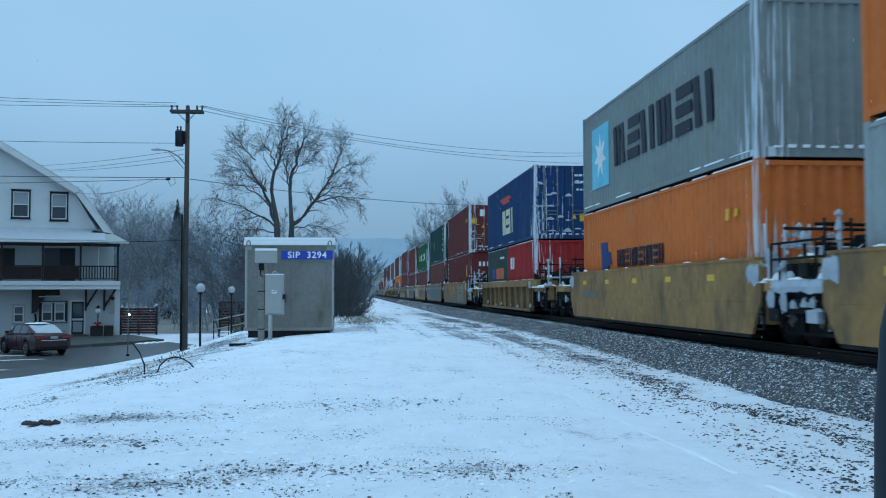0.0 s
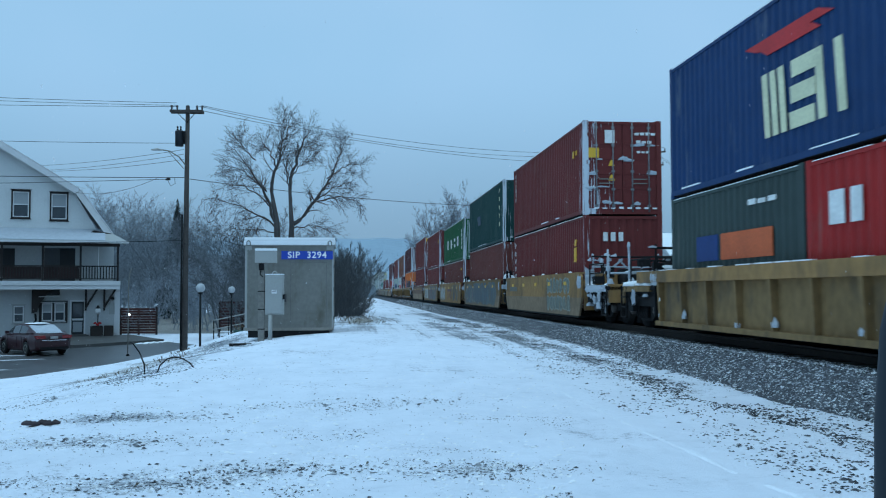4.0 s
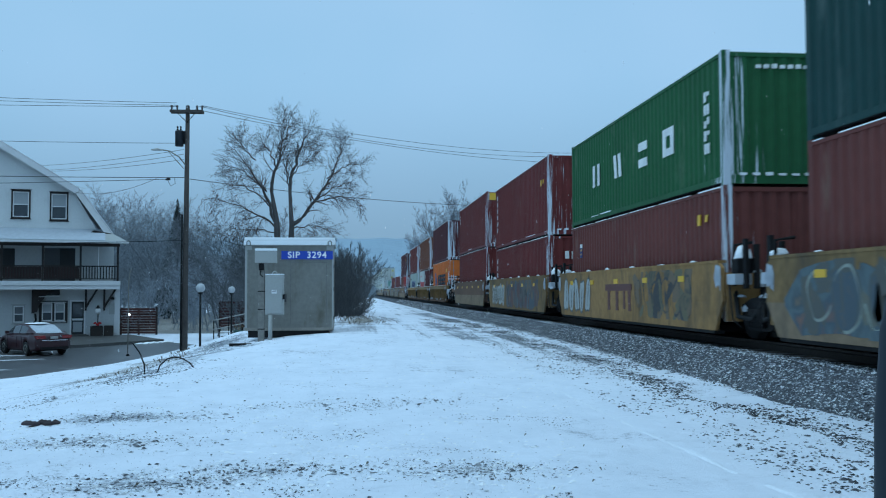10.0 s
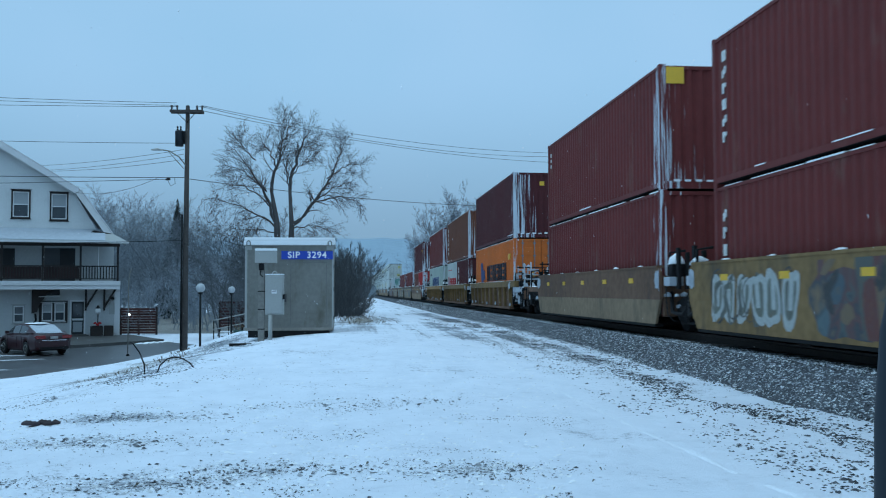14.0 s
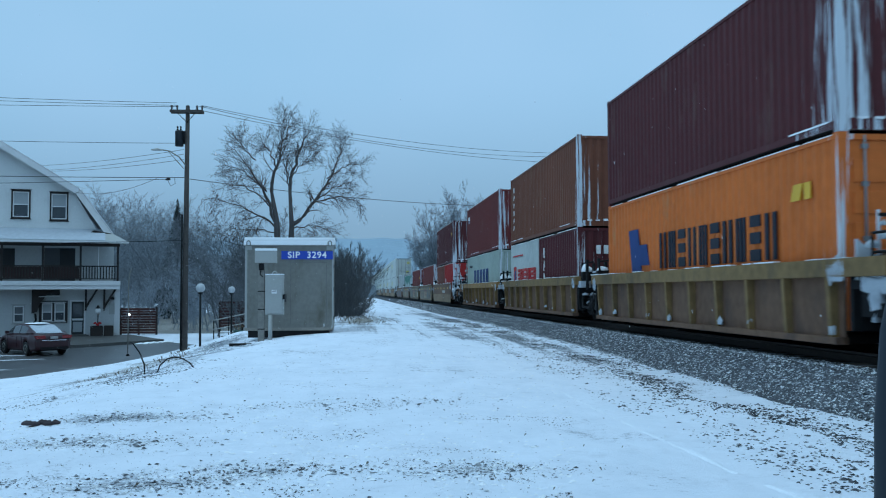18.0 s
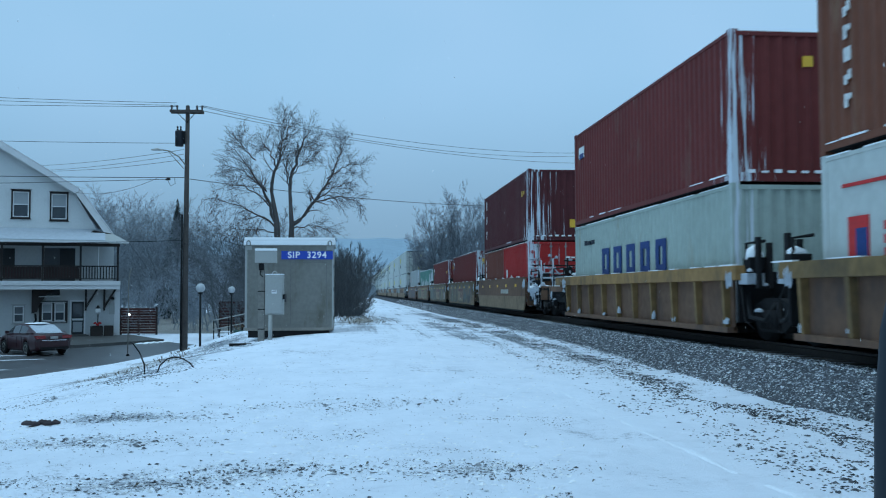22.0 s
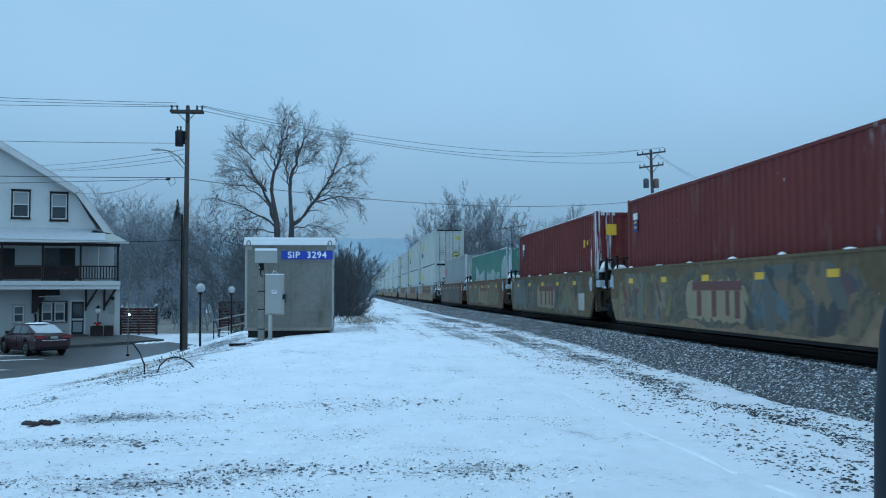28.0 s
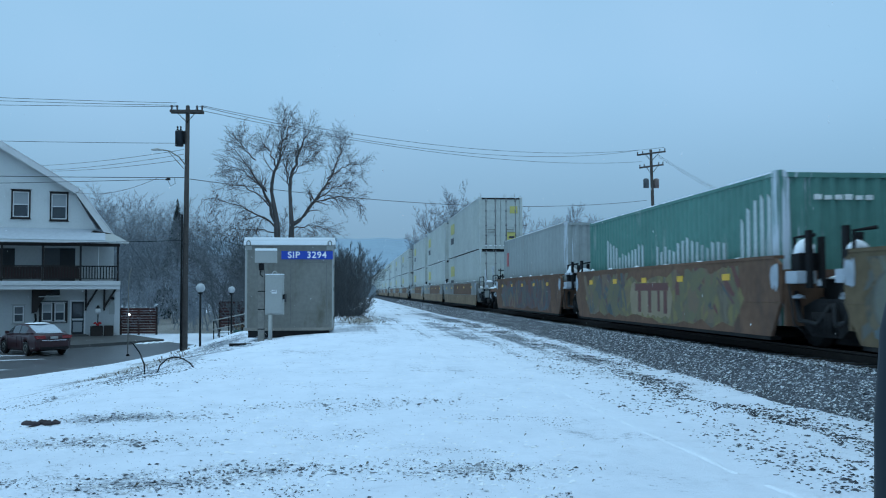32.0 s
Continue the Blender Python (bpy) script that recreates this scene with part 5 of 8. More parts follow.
            snow_cap(T, [(-1.14, y + sg * 0.2, 1.5, 0.17, 0.14, 0.24 if sg < 0 else 0.12), (-0.4, y + sg * 0.3, 1.1, 0.4, 0.25, 0.08)], seed + 5)
            part("icy_box", newbox(-1.38, -1.05, *sorted((y + sg * 0.02, y + sg * 0.4)), 1.02, 1.22, 0.03), FROST, T, "ice-coated equipment box")
            part("train_hose", tube(bmesh.new(), [(-1.2, y, 0.9), (-1.28, y + sg * 0.3, 0.45), (-1.2, y + sg * 0.7, 0.4), (-1.1, y + sg * 0.95, 0.7)], 0.045, sides=8), BLACK, T)
            crust(T, -1.471, y + (0.02 if sg < 0 else -0.3), y + (0.3 if sg < 0 else -0.02), 0.9, 1.4, seed + 3)
    if style == "smooth":
        snow_cap(T, [(-1.36, 1.2 + k * (L - 2) / 5 + rng.uniform(-0.2, 0.2), top + 0.045, 0.06, rng.uniform(0.07, 0.2), rng.uniform(0.03, 0.07)) for k in range(6)], seed + 9)
        for k in range(5):
            y = 1.4 + k * (L - 2.6) / 4
            part("reflector", newbox(-1.471, -1.455, y, y + 0.34, 1.1, 1.22), YELLOW, T, "yellow reflective strip")
    else:
        bm = bmesh.new()
        y = y0
        while y < y1:
            w = rng.uniform(0.2, 0.9)
            box(bm, -1.47, -1.36, y, y + w, 1.36, 1.36 + rng.uniform(0.01, 0.03))
            y += w + rng.uniform(0.1, 1.2)
        part("snow_ledge", bm, SNOW, T, "thin snow on the sill")["kind"] = "stuff"
    ROLLING.append((T, q, RAIL_Z))
    return T


rng_teal = random.Random(60)
bare_paint = mat("rubbed_pale_paint", (0.46, 0.52, 0.52), 0.7, vary=0.2, scale=2, dirt=(0.2, 0.28, 0.27), dirt_amount=0.35)
for k in range(38):
    y = 0.22 + k * 0.2765
    h = 0.62 + 0.75 * smooth01((2.2 - y) / 2.2) + 0.6 * max(0.0, noise.noise((y * 0.55, 4.2, 0)) + 0.15) + rng_teal.uniform(-0.08, 0.1)
    if 0.9 + 0.5 * noise.noise((y * 0.8, 1.3, 0)) > 0.72 and y < 10.2:
        bm = extrude_poly(bmesh.new(), [(y, 0.9), (y + 0.16, 0.9), (y + 0.16 - rng_teal.uniform(0, 0.04), 0.9 + h), (y + 0.02, 0.9 + h * rng_teal.uniform(0.9, 1.0))], "x", -HW - 0.004, -HW + 0.012)
        part("worn_patch", bm, bare_paint, TEAL, "paint rubbed pale on a rib")
lab = "ribbed well car with worn tan sills and icy ends"
smo = "smooth-sided {} well car with salt stains"
c = well_car(0.0, FT40, "smooth", "yellow", True, True, False, 1, "yellow-tan well car with snowy end platform")
c = well_car(15.58, FT40, "smooth", "yellow", True, True, False, 2, "faded yellow well car with dirt-streaked smooth sides")
part("stencil_box", newbox(-1.468, -1.46, FT40 - 2.2, FT40 - 0.9, 0.75, 0.92), mat("grey_stencil", (0.16, 0.15, 0.13), 0.7), c)
c = well_car(35.45, FT40, "ribbed", "tan", True, True, False, 3, lab)
c = well_car(55.37, FT40, "smooth", "yellow", True, False, True, 4, smo.format("tan") + " and mint graffiti")
bubbles(c, 0.9, 4.4, 0.24, 1.38, 7, 2, "grey green", "mint", 1, 0.035)
part("stencil_box", newbox(-1.468, -1.46, 10.2, 11.9, 0.92, 1.1), mat("grey_stencil", (0.16, 0.15, 0.13), 0.7), c)
c = well_car(70.65, FT40, "smooth", "tan", False, False, True, 5, smo.format("tan") + " and wide blue graffiti")
haze_patch(c, 0.4, 12.3, 0.2, 1.4, "teal cloud", 4)
shards(c, 0.8, 12.0, 0.25, 1.36, ("blue", "slate", "teal cloud", "blue", "grey green", "slate"), 60, 5)
bubbles(c, 5.4, 10.9, 0.3, 1.3, 6, 1, "blue", "slate", 5, 0.04)
scrawl(c, 6.2, 11.6, 0.3, 1.3, "mint", 7, 6, 0.05)
c = well_car(86.0, FT40, "smooth", "yellow", False, False, False, 6, smo.format("tan") + ", pale graffiti and dark blocks")
bubbles(c, 8.9, 12.3, 0.2, 1.36, 5, 1, "pale", "slate", 7, 0.035)
shards(c, 0.8, 4.8, 0.3, 1.36, ("lime", "black", "car tan", "olive cloud", "car tan"), 36, 8)
scrawl(c, 0.9, 4.8, 0.3, 1.3, "black", 6, 18, 0.06)
brand_blocks(c, 5.0, False)
c = well_car(101.6, FT40, "smooth", "tan", False, False, False, 7, smo.format("tan") + " and grey and dark graffiti")
haze_patch(c, 0.6, 8.0, 0.2, 1.36, "dark cloud", 10)
shards(c, 0.9, 7.7, 0.25, 1.36, ("slate", "dark cloud", "blue", "rust", "black", "teal cloud", "slate", "car tan"), 64, 11)
bubbles(c, 8.3, 11.8, 0.24, 1.32, 6, 1, "grey green", "pale", 12, 0.1)
scrawl(c, 8.5, 11.6, 0.3, 1.25, "slate", 6, 14, 0.12)
scrawl(c, 8.3, 11.8, 0.24, 1.32, "black", 5, 13, 0.05)
c = well_car(116.9, FT40, "smooth", "brown", False, True, True, 8, smo.format("brown"))
for q, hd, tl, sd in ((136.27, True, False, 9), (151.94, False, False, 10), (167.4, False, True, 11)):
    well_car(q, FT40, "ribbed", "brown", hd, tl, False, sd, lab)
c = well_car(187.41, FT40, "smooth", "brown", True, False, True, 12, smo.format("brown"))
part("stencil_box", newbox(-1.468, -1.46, 3.4, 5.4, 0.82, 1.0), mat("pale_stencil", (0.42, 0.40, 0.35), 0.7), c)
c = well_car(202.6, FT40, "smooth", "olive", False, False, True, 13, smo.format("olive"))
haze_patch(c, 0.4, 12.3, 0.2, 1.4, "olive cloud", 20)
haze_patch(c, 0.9, 2.4, 0.3, 1.3, "dark cloud", 41, 0.0006)
haze_patch(c, 2.7, 4.3, 0.35, 1.35, "teal cloud", 42, 0.0006)
haze_patch(c, 8.3, 11.8, 0.3, 1.3, "yellow cloud", 43, 0.0006)
shards(c, 0.8, 4.4, 0.25, 1.34, ("olive cloud", "slate", "black", "car tan"), 26, 45, 0.0012)
shards(c, 8.0, 12.0, 0.25, 1.34, ("yellow cloud", "grey green", "olive cloud", "rust"), 26, 46, 0.0012)
brand_blocks(c, 4.7)
c = well_car(217.95, FT40, "smooth", "olive", False, False, False, 14, smo.format("olive") + " and dark blocks on tan")
haze_patch(c, 0.3, 12.4, 0.18, 1.4, "olive cloud", 22)
brand_blocks(c, 4.6)
part("stencil_box", newbox(-1.468, -1.46, 0.4, 1.1, 0.35, 0.85), mat("pale_stencil", (0.42, 0.40, 0.35), 0.7), c)
shards(c, 8.2, 12.3, 0.22, 1.36, ("slate", "grey green", "teal cloud", "olive cloud", "grey green", "slate", "black"), 44, 23)
bubbles(c, 9.6, 12.2, 0.3, 1.25, 3, 1, "grey green", "slate", 23, 0.04)
shards(c, 0.6, 4.0, 0.22, 1.36, ("olive cloud", "black", "car tan", "grey green"), 24, 24)
haze_patch(c, 1.2, 3.4, 0.3, 1.3, "yellow cloud", 44, 0.0006)
c = well_car(233.4, FT40, "smooth", "brown", False, False, False, 15, smo.format("brown") + " and yellowish graffiti")
haze_patch(c, 0.8, 11.8, 0.2, 1.38, "yellow cloud", 26)
brand_blocks(c, 4.7)
shards(c, 0.8, 4.4, 0.3, 1.36, ("lime", "car tan", "olive", "rust", "dark cloud", "lime"), 34, 27)
shards(c, 7.8, 11.8, 0.3, 1.36, ("lime", "dark cloud", "olive", "car tan", "slate"), 34, 28)
c = well_car(248.95, FT40, "smooth", "brown", False, True, False, 16, smo.format("brown") + " and blurred dark graffiti")
haze_patch(c, 1.0, 11.5, 0.2, 1.36, "dark cloud", 28)
shards(c, 1.5, 11.0, 0.25, 1.36, ("rust", "slate", "dark cloud", "blue", "car tan"), 50, 29)
for i in range(14):
    set_i, k = divmod(i, 3)
    c = well_car(269.55 + set_i * 61.6 + k * 18.85, FT53, "smooth", "grey", k == 0, k == 2, True, 40 + i, "grey well car with brown rust-stained side panel")
    part("rust_panel", newbox(-1.468, -1.46, 1.6, FT53 - 5.5, 0.74, 1.38), CAR_PAINT["brown"], c)

# ---------------- street, kerb, pavement ----------------
def flat_poly(name, pts, z, material, label, category, thick=0.2):
    bm = extrude_poly(bmesh.new(), pts, "z", z - thick, z)
    return single(name, bm, material, label, category, "structure")


flat_poly("street", [(-60, 16), (-13.5, 30.5), (-11.3, 33.6), (-9.6, 39.5), (-8.7, 46), (-8.6, 53), (-10.7, 55.9), (-14.3, 50.2), (-18.0, 49.0), (-60, 39)], -1.285, ASPHALT, "wet grey asphalt street with slushy tyre lines", "road")
flat_poly("pavement", [(-60, 39.2), (-18.1, 49.2), (-14.3, 50.4), (-10.8, 56.0), (-11.6, 57.3), (-14.2, 62.6), (-60, 51)], -1.13, CONCRETE, "damp concrete pavement with snow along its kerb", "pavement", 0.3)
bm = bmesh.new()
for i in range(5):
    u = 0.7 + 0.3 * i / 4
    x, y = -14.3 + 3.5 * u, 50.2 + 5.6 * u
    lump(bm, x + 0.2, y - 0.25, -1.27, random.uniform(0.15, 0.5), random.uniform(0.15, 0.35), random.uniform(0.03, 0.1), random, 1)
single("snow_along_kerb", bm, SNOW, "ploughed snow lumps along the kerb", "snow", "stuff")
# slush strips on the street
bm = bmesh.new()
for x0, y0, x1, y1, w in ((-24, 38.4, -13.2, 42.3, 0.35), (-22, 34.5, -12.6, 36.6, 0.3), (-20, 43.8, -13.6, 45.2, 0.5)):
    n = 30
    prev = None
    for i in range(n + 1):
        u = i / n
        ww = w * (0.5 + 0.5 * noise.noise((i * 0.6, x0, 0)) + 0.2) * (1 if 0 < i < n else 0.1)
        x, y = x0 + (x1 - x0) * u, y0 + (y1 - y0) * u
        row = [bm.verts.new((x, y - ww, -1.281)), bm.verts.new((x, y + ww, -1.281))]
        if prev:
            bm.faces.new((prev[0], row[0], row[1], prev[1]))
        prev = row
single("slush_strips", bm, mat("slush", (0.55, 0.57, 0.6), 0.5, vary=0.2, scale=2), "grey slush strips left by tyres", "slush", "stuff")

# ---------------- relay bungalow with its sign ----------------
def bungalow():
    T = thing("signal_bungalow", -2.12, 33.0, 0.24, "galvanised metal relay bungalow with blue number sign and snowy roof", "equipment shed")
    W, D, H = 1.52, 2.4, 3.0
    part("skid", newbox(-W + 0.1, W - 0.15, 0.08, 0.28, -0.22, 0.05), BLACK, T)
    part("skid", newbox(-W + 0.1, W - 0.15, D - 0.28, D - 0.08, -0.22, 0.05), BLACK, T)
    bm = newbox(-W, W, 0, D, 0.04, H, 0.02)
    part("shell", bm, GALV, T)
    for x in (-W + 0.16, 0.02, W - 0.2):
        part("panel_seam", newbox(x - 0.012, x + 0.012, -0.012, 0.004, 0.12, H - 0.18), GALV, T)
    part("corner_trim", newbox(-W - 0.008, -W + 0.07, -0.012, 0.07, 0.04, H), GALV_LIGHT, T)
    part("corner_trim", newbox(W - 0.05, W + 0.008, -0.012, 0.07, 0.04, H), GALV_LIGHT, T)
    part("base_rail", newbox(-W - 0.01, W + 0.01, -0.02, 0.04, 0.02, 0.12), mat("rusty_base_rail", (0.28, 0.26, 0.23), 0.7, 0.2), T)
    bm = extrude_poly(bmesh.new(), [(-W - 0.06, H - 0.02), (W + 0.06, H - 0.02), (W + 0.06, H + 0.05), (W - 0.02, H + 0.13), (-W + 0.05, H + 0.13), (-W - 0.06, H + 0.03)], "y", -0.08, D + 0.08)
    roof = part("roof", bm, GALV_LIGHT, T)
    bm = bmesh.new()
    box(bm, -W - 0.03, W + 0.05, -0.085, D + 0.05, H + 0.13, H + 0.26, 0.04)
    box(bm, -W - 0.05, W + 0.05, -0.095, -0.075, H + 0.0, H + 0.14, 0.01)
    part("roof_snow", bm, SNOW, roof, "smooth layer of snow")
    for x in (-W + 0.12, W - 0.12):
        bm = tube(bmesh.new(), [(x - 0.06, -0.11, H - 0.02), (x - 0.06, -0.11, H + 0.1), (x, -0.11, H + 0.15), (x + 0.06, -0.11, H + 0.1), (x + 0.06, -0.11, H - 0.02)], 0.018, sides=6)
        part("lifting_eye", bm, GALV, T)
        part("lifting_plate", newbox(x - 0.12, x + 0.1, -0.03, 0, H - 0.17, H - 0.03, 0.008), GALV_LIGHT, T)
    # number sign
    sign = part("sign_panel", newbox(-0.28, 1.5, -0.03, -0.008, 2.5, 2.79, 0.004), mat("blue_sign_enamel", (0.01, 0.055, 0.42), 0.4, vary=0.08, bump=0), T, "blue enamel sign with white characters")
    fc = bpy.data.curves.new("sign_text", "FONT")
    fc.body, fc.size, fc.extrude, fc.offset, fc.space_character = "SIP  3294", 0.315, 0.003, 0.006, 1.13
    fc.align_x, fc.align_y = "CENTER", "CENTER"
    fo = bpy.data.objects.new("sign_text", fc)
    scene.collection.objects.link(fo)
    me = bpy.data.meshes.new_from_object(fo.evaluated_get(bpy.context.evaluated_depsgraph_get()))
    bpy.data.objects.remove(fo)
    me.materials.clear()
    me.materials.append(mat("white_sign_paint", (0.85, 0.86, 0.85), 0.5, vary=0.03, bump=0))
    o = part("sign_characters", me, None, sign, "white painted characters")
    o.matrix_basis = pose(0.61, -0.034, 2.645, 90, 0, 0)
    # door outline and latch on the front, vents at the edge
    bm = bmesh.new()
    for a in ((0.03, 0.045, 0.25, 2.4), (1.28, 1.295, 0.25, 2.4)):
        box(bm, a[0], a[1], -0.009, 0.002, a[2], a[3])
    box(bm, 0.03, 1.295, -0.009, 0.002, 2.385, 2.4)
    part("door_joint", bm, mat("dark_joint", (0.16, 0.16, 0.155), 0.7), T)
    part("latch", newbox(-0.18, -0.1, -0.05, 0, 1.02, 1.3, 0.012), mat("dark_latch", (0.09, 0.09, 0.09), 0.5, 0.4), T)
    for z in (0.4, 1.4, 2.2):
        part("edge_hinge", newbox(W - 0.02, W + 0.03, 0.1, 0.2, z, z + 0.12), STEEL_DARK, T)


bungalow()


def post_and_cabinet():
    y = 31.6
    z = ground_z(-3.0, y) - 0.2
    T = thing("wooden_post", -2.95, y, z - 0.1, "weathered grey wooden post carrying a blank metal plate", "post")
    h = 3.05 - z
    bm = newbox(-0.1, 0.1, -0.1, 0.1, 0, h - 0.35, 0.015)
    part("post", bm, mat("grey_weathered_timber", (0.24, 0.23, 0.21), 0.85, vary=0.3, scale=1.5, bump=0.5), T)
    part("plate", newbox(-0.21, 0.52, -0.16, -0.11, h - 0.38, h + 0.02, 0.01), GALV_LIGHT, T, "blank pale grey metal plate")
    part("plate_snow", newbox(-0.21, 0.52, -0.17, -0.09, h + 0.02, h + 0.1, 0.02), SNOW, T)
    bm = bmesh.new()
    box(bm, -0.08, 0.09, -0.17, -0.1, h - 0.62, h - 0.4, 0.02)
    tube(bm, [(0.0, -0.13, h - 0.6), (-0.04, -0.14, h - 0.75), (0.05, -0.13, h - 0.85)], 0.015, sides=6)
    part("bracket", bm, STEEL_DARK, T)
    for k in (0.7, 1.35, 1.95):
        part("strap", newbox(-0.108, 0.108, -0.108, 0.108, k, k + 0.03), STEEL_DARK, T)
    y = 31.3
    z = ground_z(-2.6, y) - 0.2
    C = thing("electrical_cabinet", -2.5, y, z - 0.05, "grey metal electrical cabinet on a conduit pipe", "cabinet")
    b, t = 0.86 - z + 0.05, 2.17 - z + 0.05
    part("conduit_pipe", tube(bmesh.new(), [(-0.13, 0.0, 0), (-0.13, 0.0, b)], 0.07, sides=12), GALV_LIGHT, C)
    part("enclosure", newbox(-0.3, 0.31, -0.02, 0.24, b, t, 0.02), GALV_LIGHT, C)
    d = part("door", newbox(-0.285, 0.25, -0.045, -0.02, b + 0.04, t - 0.06, 0.01), GALV_LIGHT, C)
    part("door_label", newbox(-0.09, 0.08, -0.05, -0.044, t - 0.62, t - 0.5), WHITE, d)
    part("label_bar", newbox(-0.07, 0.06, -0.053, -0.05, t - 0.55, t - 0.53), STEEL_DARK, d)
    part("handle", newbox(0.27, 0.34, -0.06, -0.01, b + 0.5, b + 0.66, 0.01), STEEL_DARK, C)
    bm = tube(bmesh.new(), [(-0.07, 0.1, t), (-0.07, 0.1, t + 0.08), (0.0, 0.1, t + 0.12), (0.07, 0.1, t + 0.08), (0.07, 0.1, t)], 0.02, sides=6)
    part("lug", bm, GALV_LIGHT, C)
    part("top_snow", newbox(-0.3, 0.31, -0.03, 0.24, t, t + 0.03, 0.01), SNOW, C)
    z = ground_z(-3.4, 29.8)
    single("ground_lid", newbox(-3.75, -3.1, 29.6, 30.0, z - 0.02, z + 0.05, 0.015), STEEL_DARK, "dark metal handhole lid in the snow", "lid")


post_and_cabinet()


def hose(pts, r, label):
    bm = bmesh.new()
    tube(bm, pts, r, sides=8)
    ob = new("conduit_stub", mesh_of("conduit_stub", bm, BLACK))
    tagged(ob, label, "pipe", "black conduit stubs")


g = lambda x, y: ground_z(x, y)
hose([(-4.1 - 0.03, 19.5, g(-4.1, 19.5) - 0.1), (-4.15, 19.5, g(-4.1, 19.5) + 0.2), (-4.24, 19.5, 0.38), (-4.37, 19.5, 0.56), (-4.42, 19.5, 0.6)], 0.015, "thin black conduit stub leaning out of the snow")
hose([(-3.92, 19.5, g(-3.9, 19.5) - 0.1), (-3.84, 19.5, 0.12), (-3.7, 19.5, 0.25), (-3.55, 19.5, 0.29), (-3.4, 19.5, 0.26), (-3.25, 19.5, 0.17), (-3.15, 19.5, 0.05), (-3.1, 19.5, -0.1)], 0.014, "black conduit bent in an arch over the snow")
bm = bmesh.new()
rr = random.Random(9)
for i in range(7):
    lump(bm, -3.95 + i * 0.055, 12.0 + rr.uniform(-0.06, 0.06), ground_z(-3.8, 12) + 0.02, 0.07, 0.06, 0.05, rr, 1)
single("broken_brick_heap", bm, mat("dirty_brick", (0.06, 0.048, 0.052), 0.9, vary=0.4, bump=0.6), "small heap of dirty brick fragments in the snow", "rubble")


# ---------------- poles and wires ----------------
def insulator(T, x, y, z):
    part("insulator", lathe(bmesh.new(), [(0.02, 0), (0.05, 0.05), (0.03, 0.09), (0.06, 0.13), (0.05, 0.2), (0.02, 0.22)], 10, (x, y, z)), mat("brown_porcelain", (0.05, 0.035, 0.03), 0.3, bump=0), T)


PX, PY = -7.92, 46.0


def street_pole():
    base = ground_z(PX, PY) - 0.1
    T = thing("utility_pole", PX, PY, base, "weathered brown wooden utility pole with transformer and street lamp", "utility pole")
    top = 10.56 - base
    part("pole", tube(bmesh.new(), [(0.0, 0, 0), (0.02, 0, top * 0.5), (0.05, 0, top)], 0.15, 0.10, 14), WOOD_POLE, T)
    part("pole_cap", lathe(bmesh.new(), [(0.104, 0), (0.08, 0.1), (0.03, 0.13)], 12, (0.05, 0, top - 0.02)), WOOD_POLE, T)
    arm_z = 10.34 - base
    part("crossarm", newbox(-0.77, 0.80, -0.22, -0.12, arm_z - 0.06, arm_z + 0.07, 0.01), WOOD_POLE, T)
    part("crossarm", newbox(-0.77, 0.80, 0.12, 0.22, arm_z - 0.06, arm_z + 0.07, 0.01), WOOD_POLE, T)
    for s in (-1, 1):
        part("arm_brace", tube(bmesh.new(), [(s * 0.5, -0.2, arm_z), (0.05, -0.16, arm_z - 0.55)], 0.018, sides=6), STEEL_DARK, T)
    for x in (-0.68, -0.42, 0.52, 0.76):
        insulator(T, x, -0.17, arm_z + 0.07)
    tz = 9.02 - base
    tr = part("transformer", lathe(bmesh.new(), [(0.02, -0.36), (0.2, -0.36), (0.21, 0.3), (0.22, 0.34), (0.16, 0.4), (0.02, 0.42)], 16, (-0.33, -0.02, tz)), mat("transformer_black", (0.025, 0.028, 0.033), 0.5, 0.1), T, "dark grey cylindrical transformer")
    for x in (-0.42, -0.27):
        part("bushing", lathe(bmesh.new(), [(0.03, 0), (0.05, 0.06), (0.03, 0.12), (0.05, 0.18), (0.02, 0.24)], 8, (x, -0.02, tz + 0.38)), STEEL_DARK, tr)
    part("transformer_bracket", newbox(-0.16, -0.05, -0.06, 0.06, tz - 0.25, tz + 0.3), STEEL_DARK, T)
    part("cutout", newbox(-0.1, -0.02, -0.24, -0.16, tz + 0.0, tz + 0.35), STEEL_DARK, T)
    lz = 7.76 - base
    part("lamp_arm", tube(bmesh.new(), [(0.0, -0.15, lz - 0.05), (-0.3, -0.2, lz + 0.35), (-0.75, -0.25, lz + 0.62), (-1.1, -0.28, lz + 0.68)], 0.03, sides=8), GALV, T)
    part("lamp_strut", tube(bmesh.new(), [(0.0, -0.15, lz - 0.3), (-0.45, -0.2, lz + 0.2), (-0.8, -0.25, lz + 0.6)], 0.018, sides=6), GALV, T)
    bm = bmesh.new()
    lump(bm, -1.32, -0.28, lz + 0.66, 0.3, 0.12, 0.09, random.Random(2), 2)
    part("lamp_head", bm, GALV_LIGHT, T, "grey cobra-head lamp, unlit")
    part("riser_pipe", tube(bmesh.new(), [(-0.16, -0.1, 0), (-0.15, -0.1, top * 0.56)], 0.045, sides=8), STEEL_DARK, T)
    for z in (5.2, 6.1, 6.9, 9.3):
        part("bolt", newbox(-0.02, 0.02, -0.22, -0.12, z, z + 0.04), STEEL_DARK, T)
    return T


street_pole()
P2 = (26.4, 80.0)


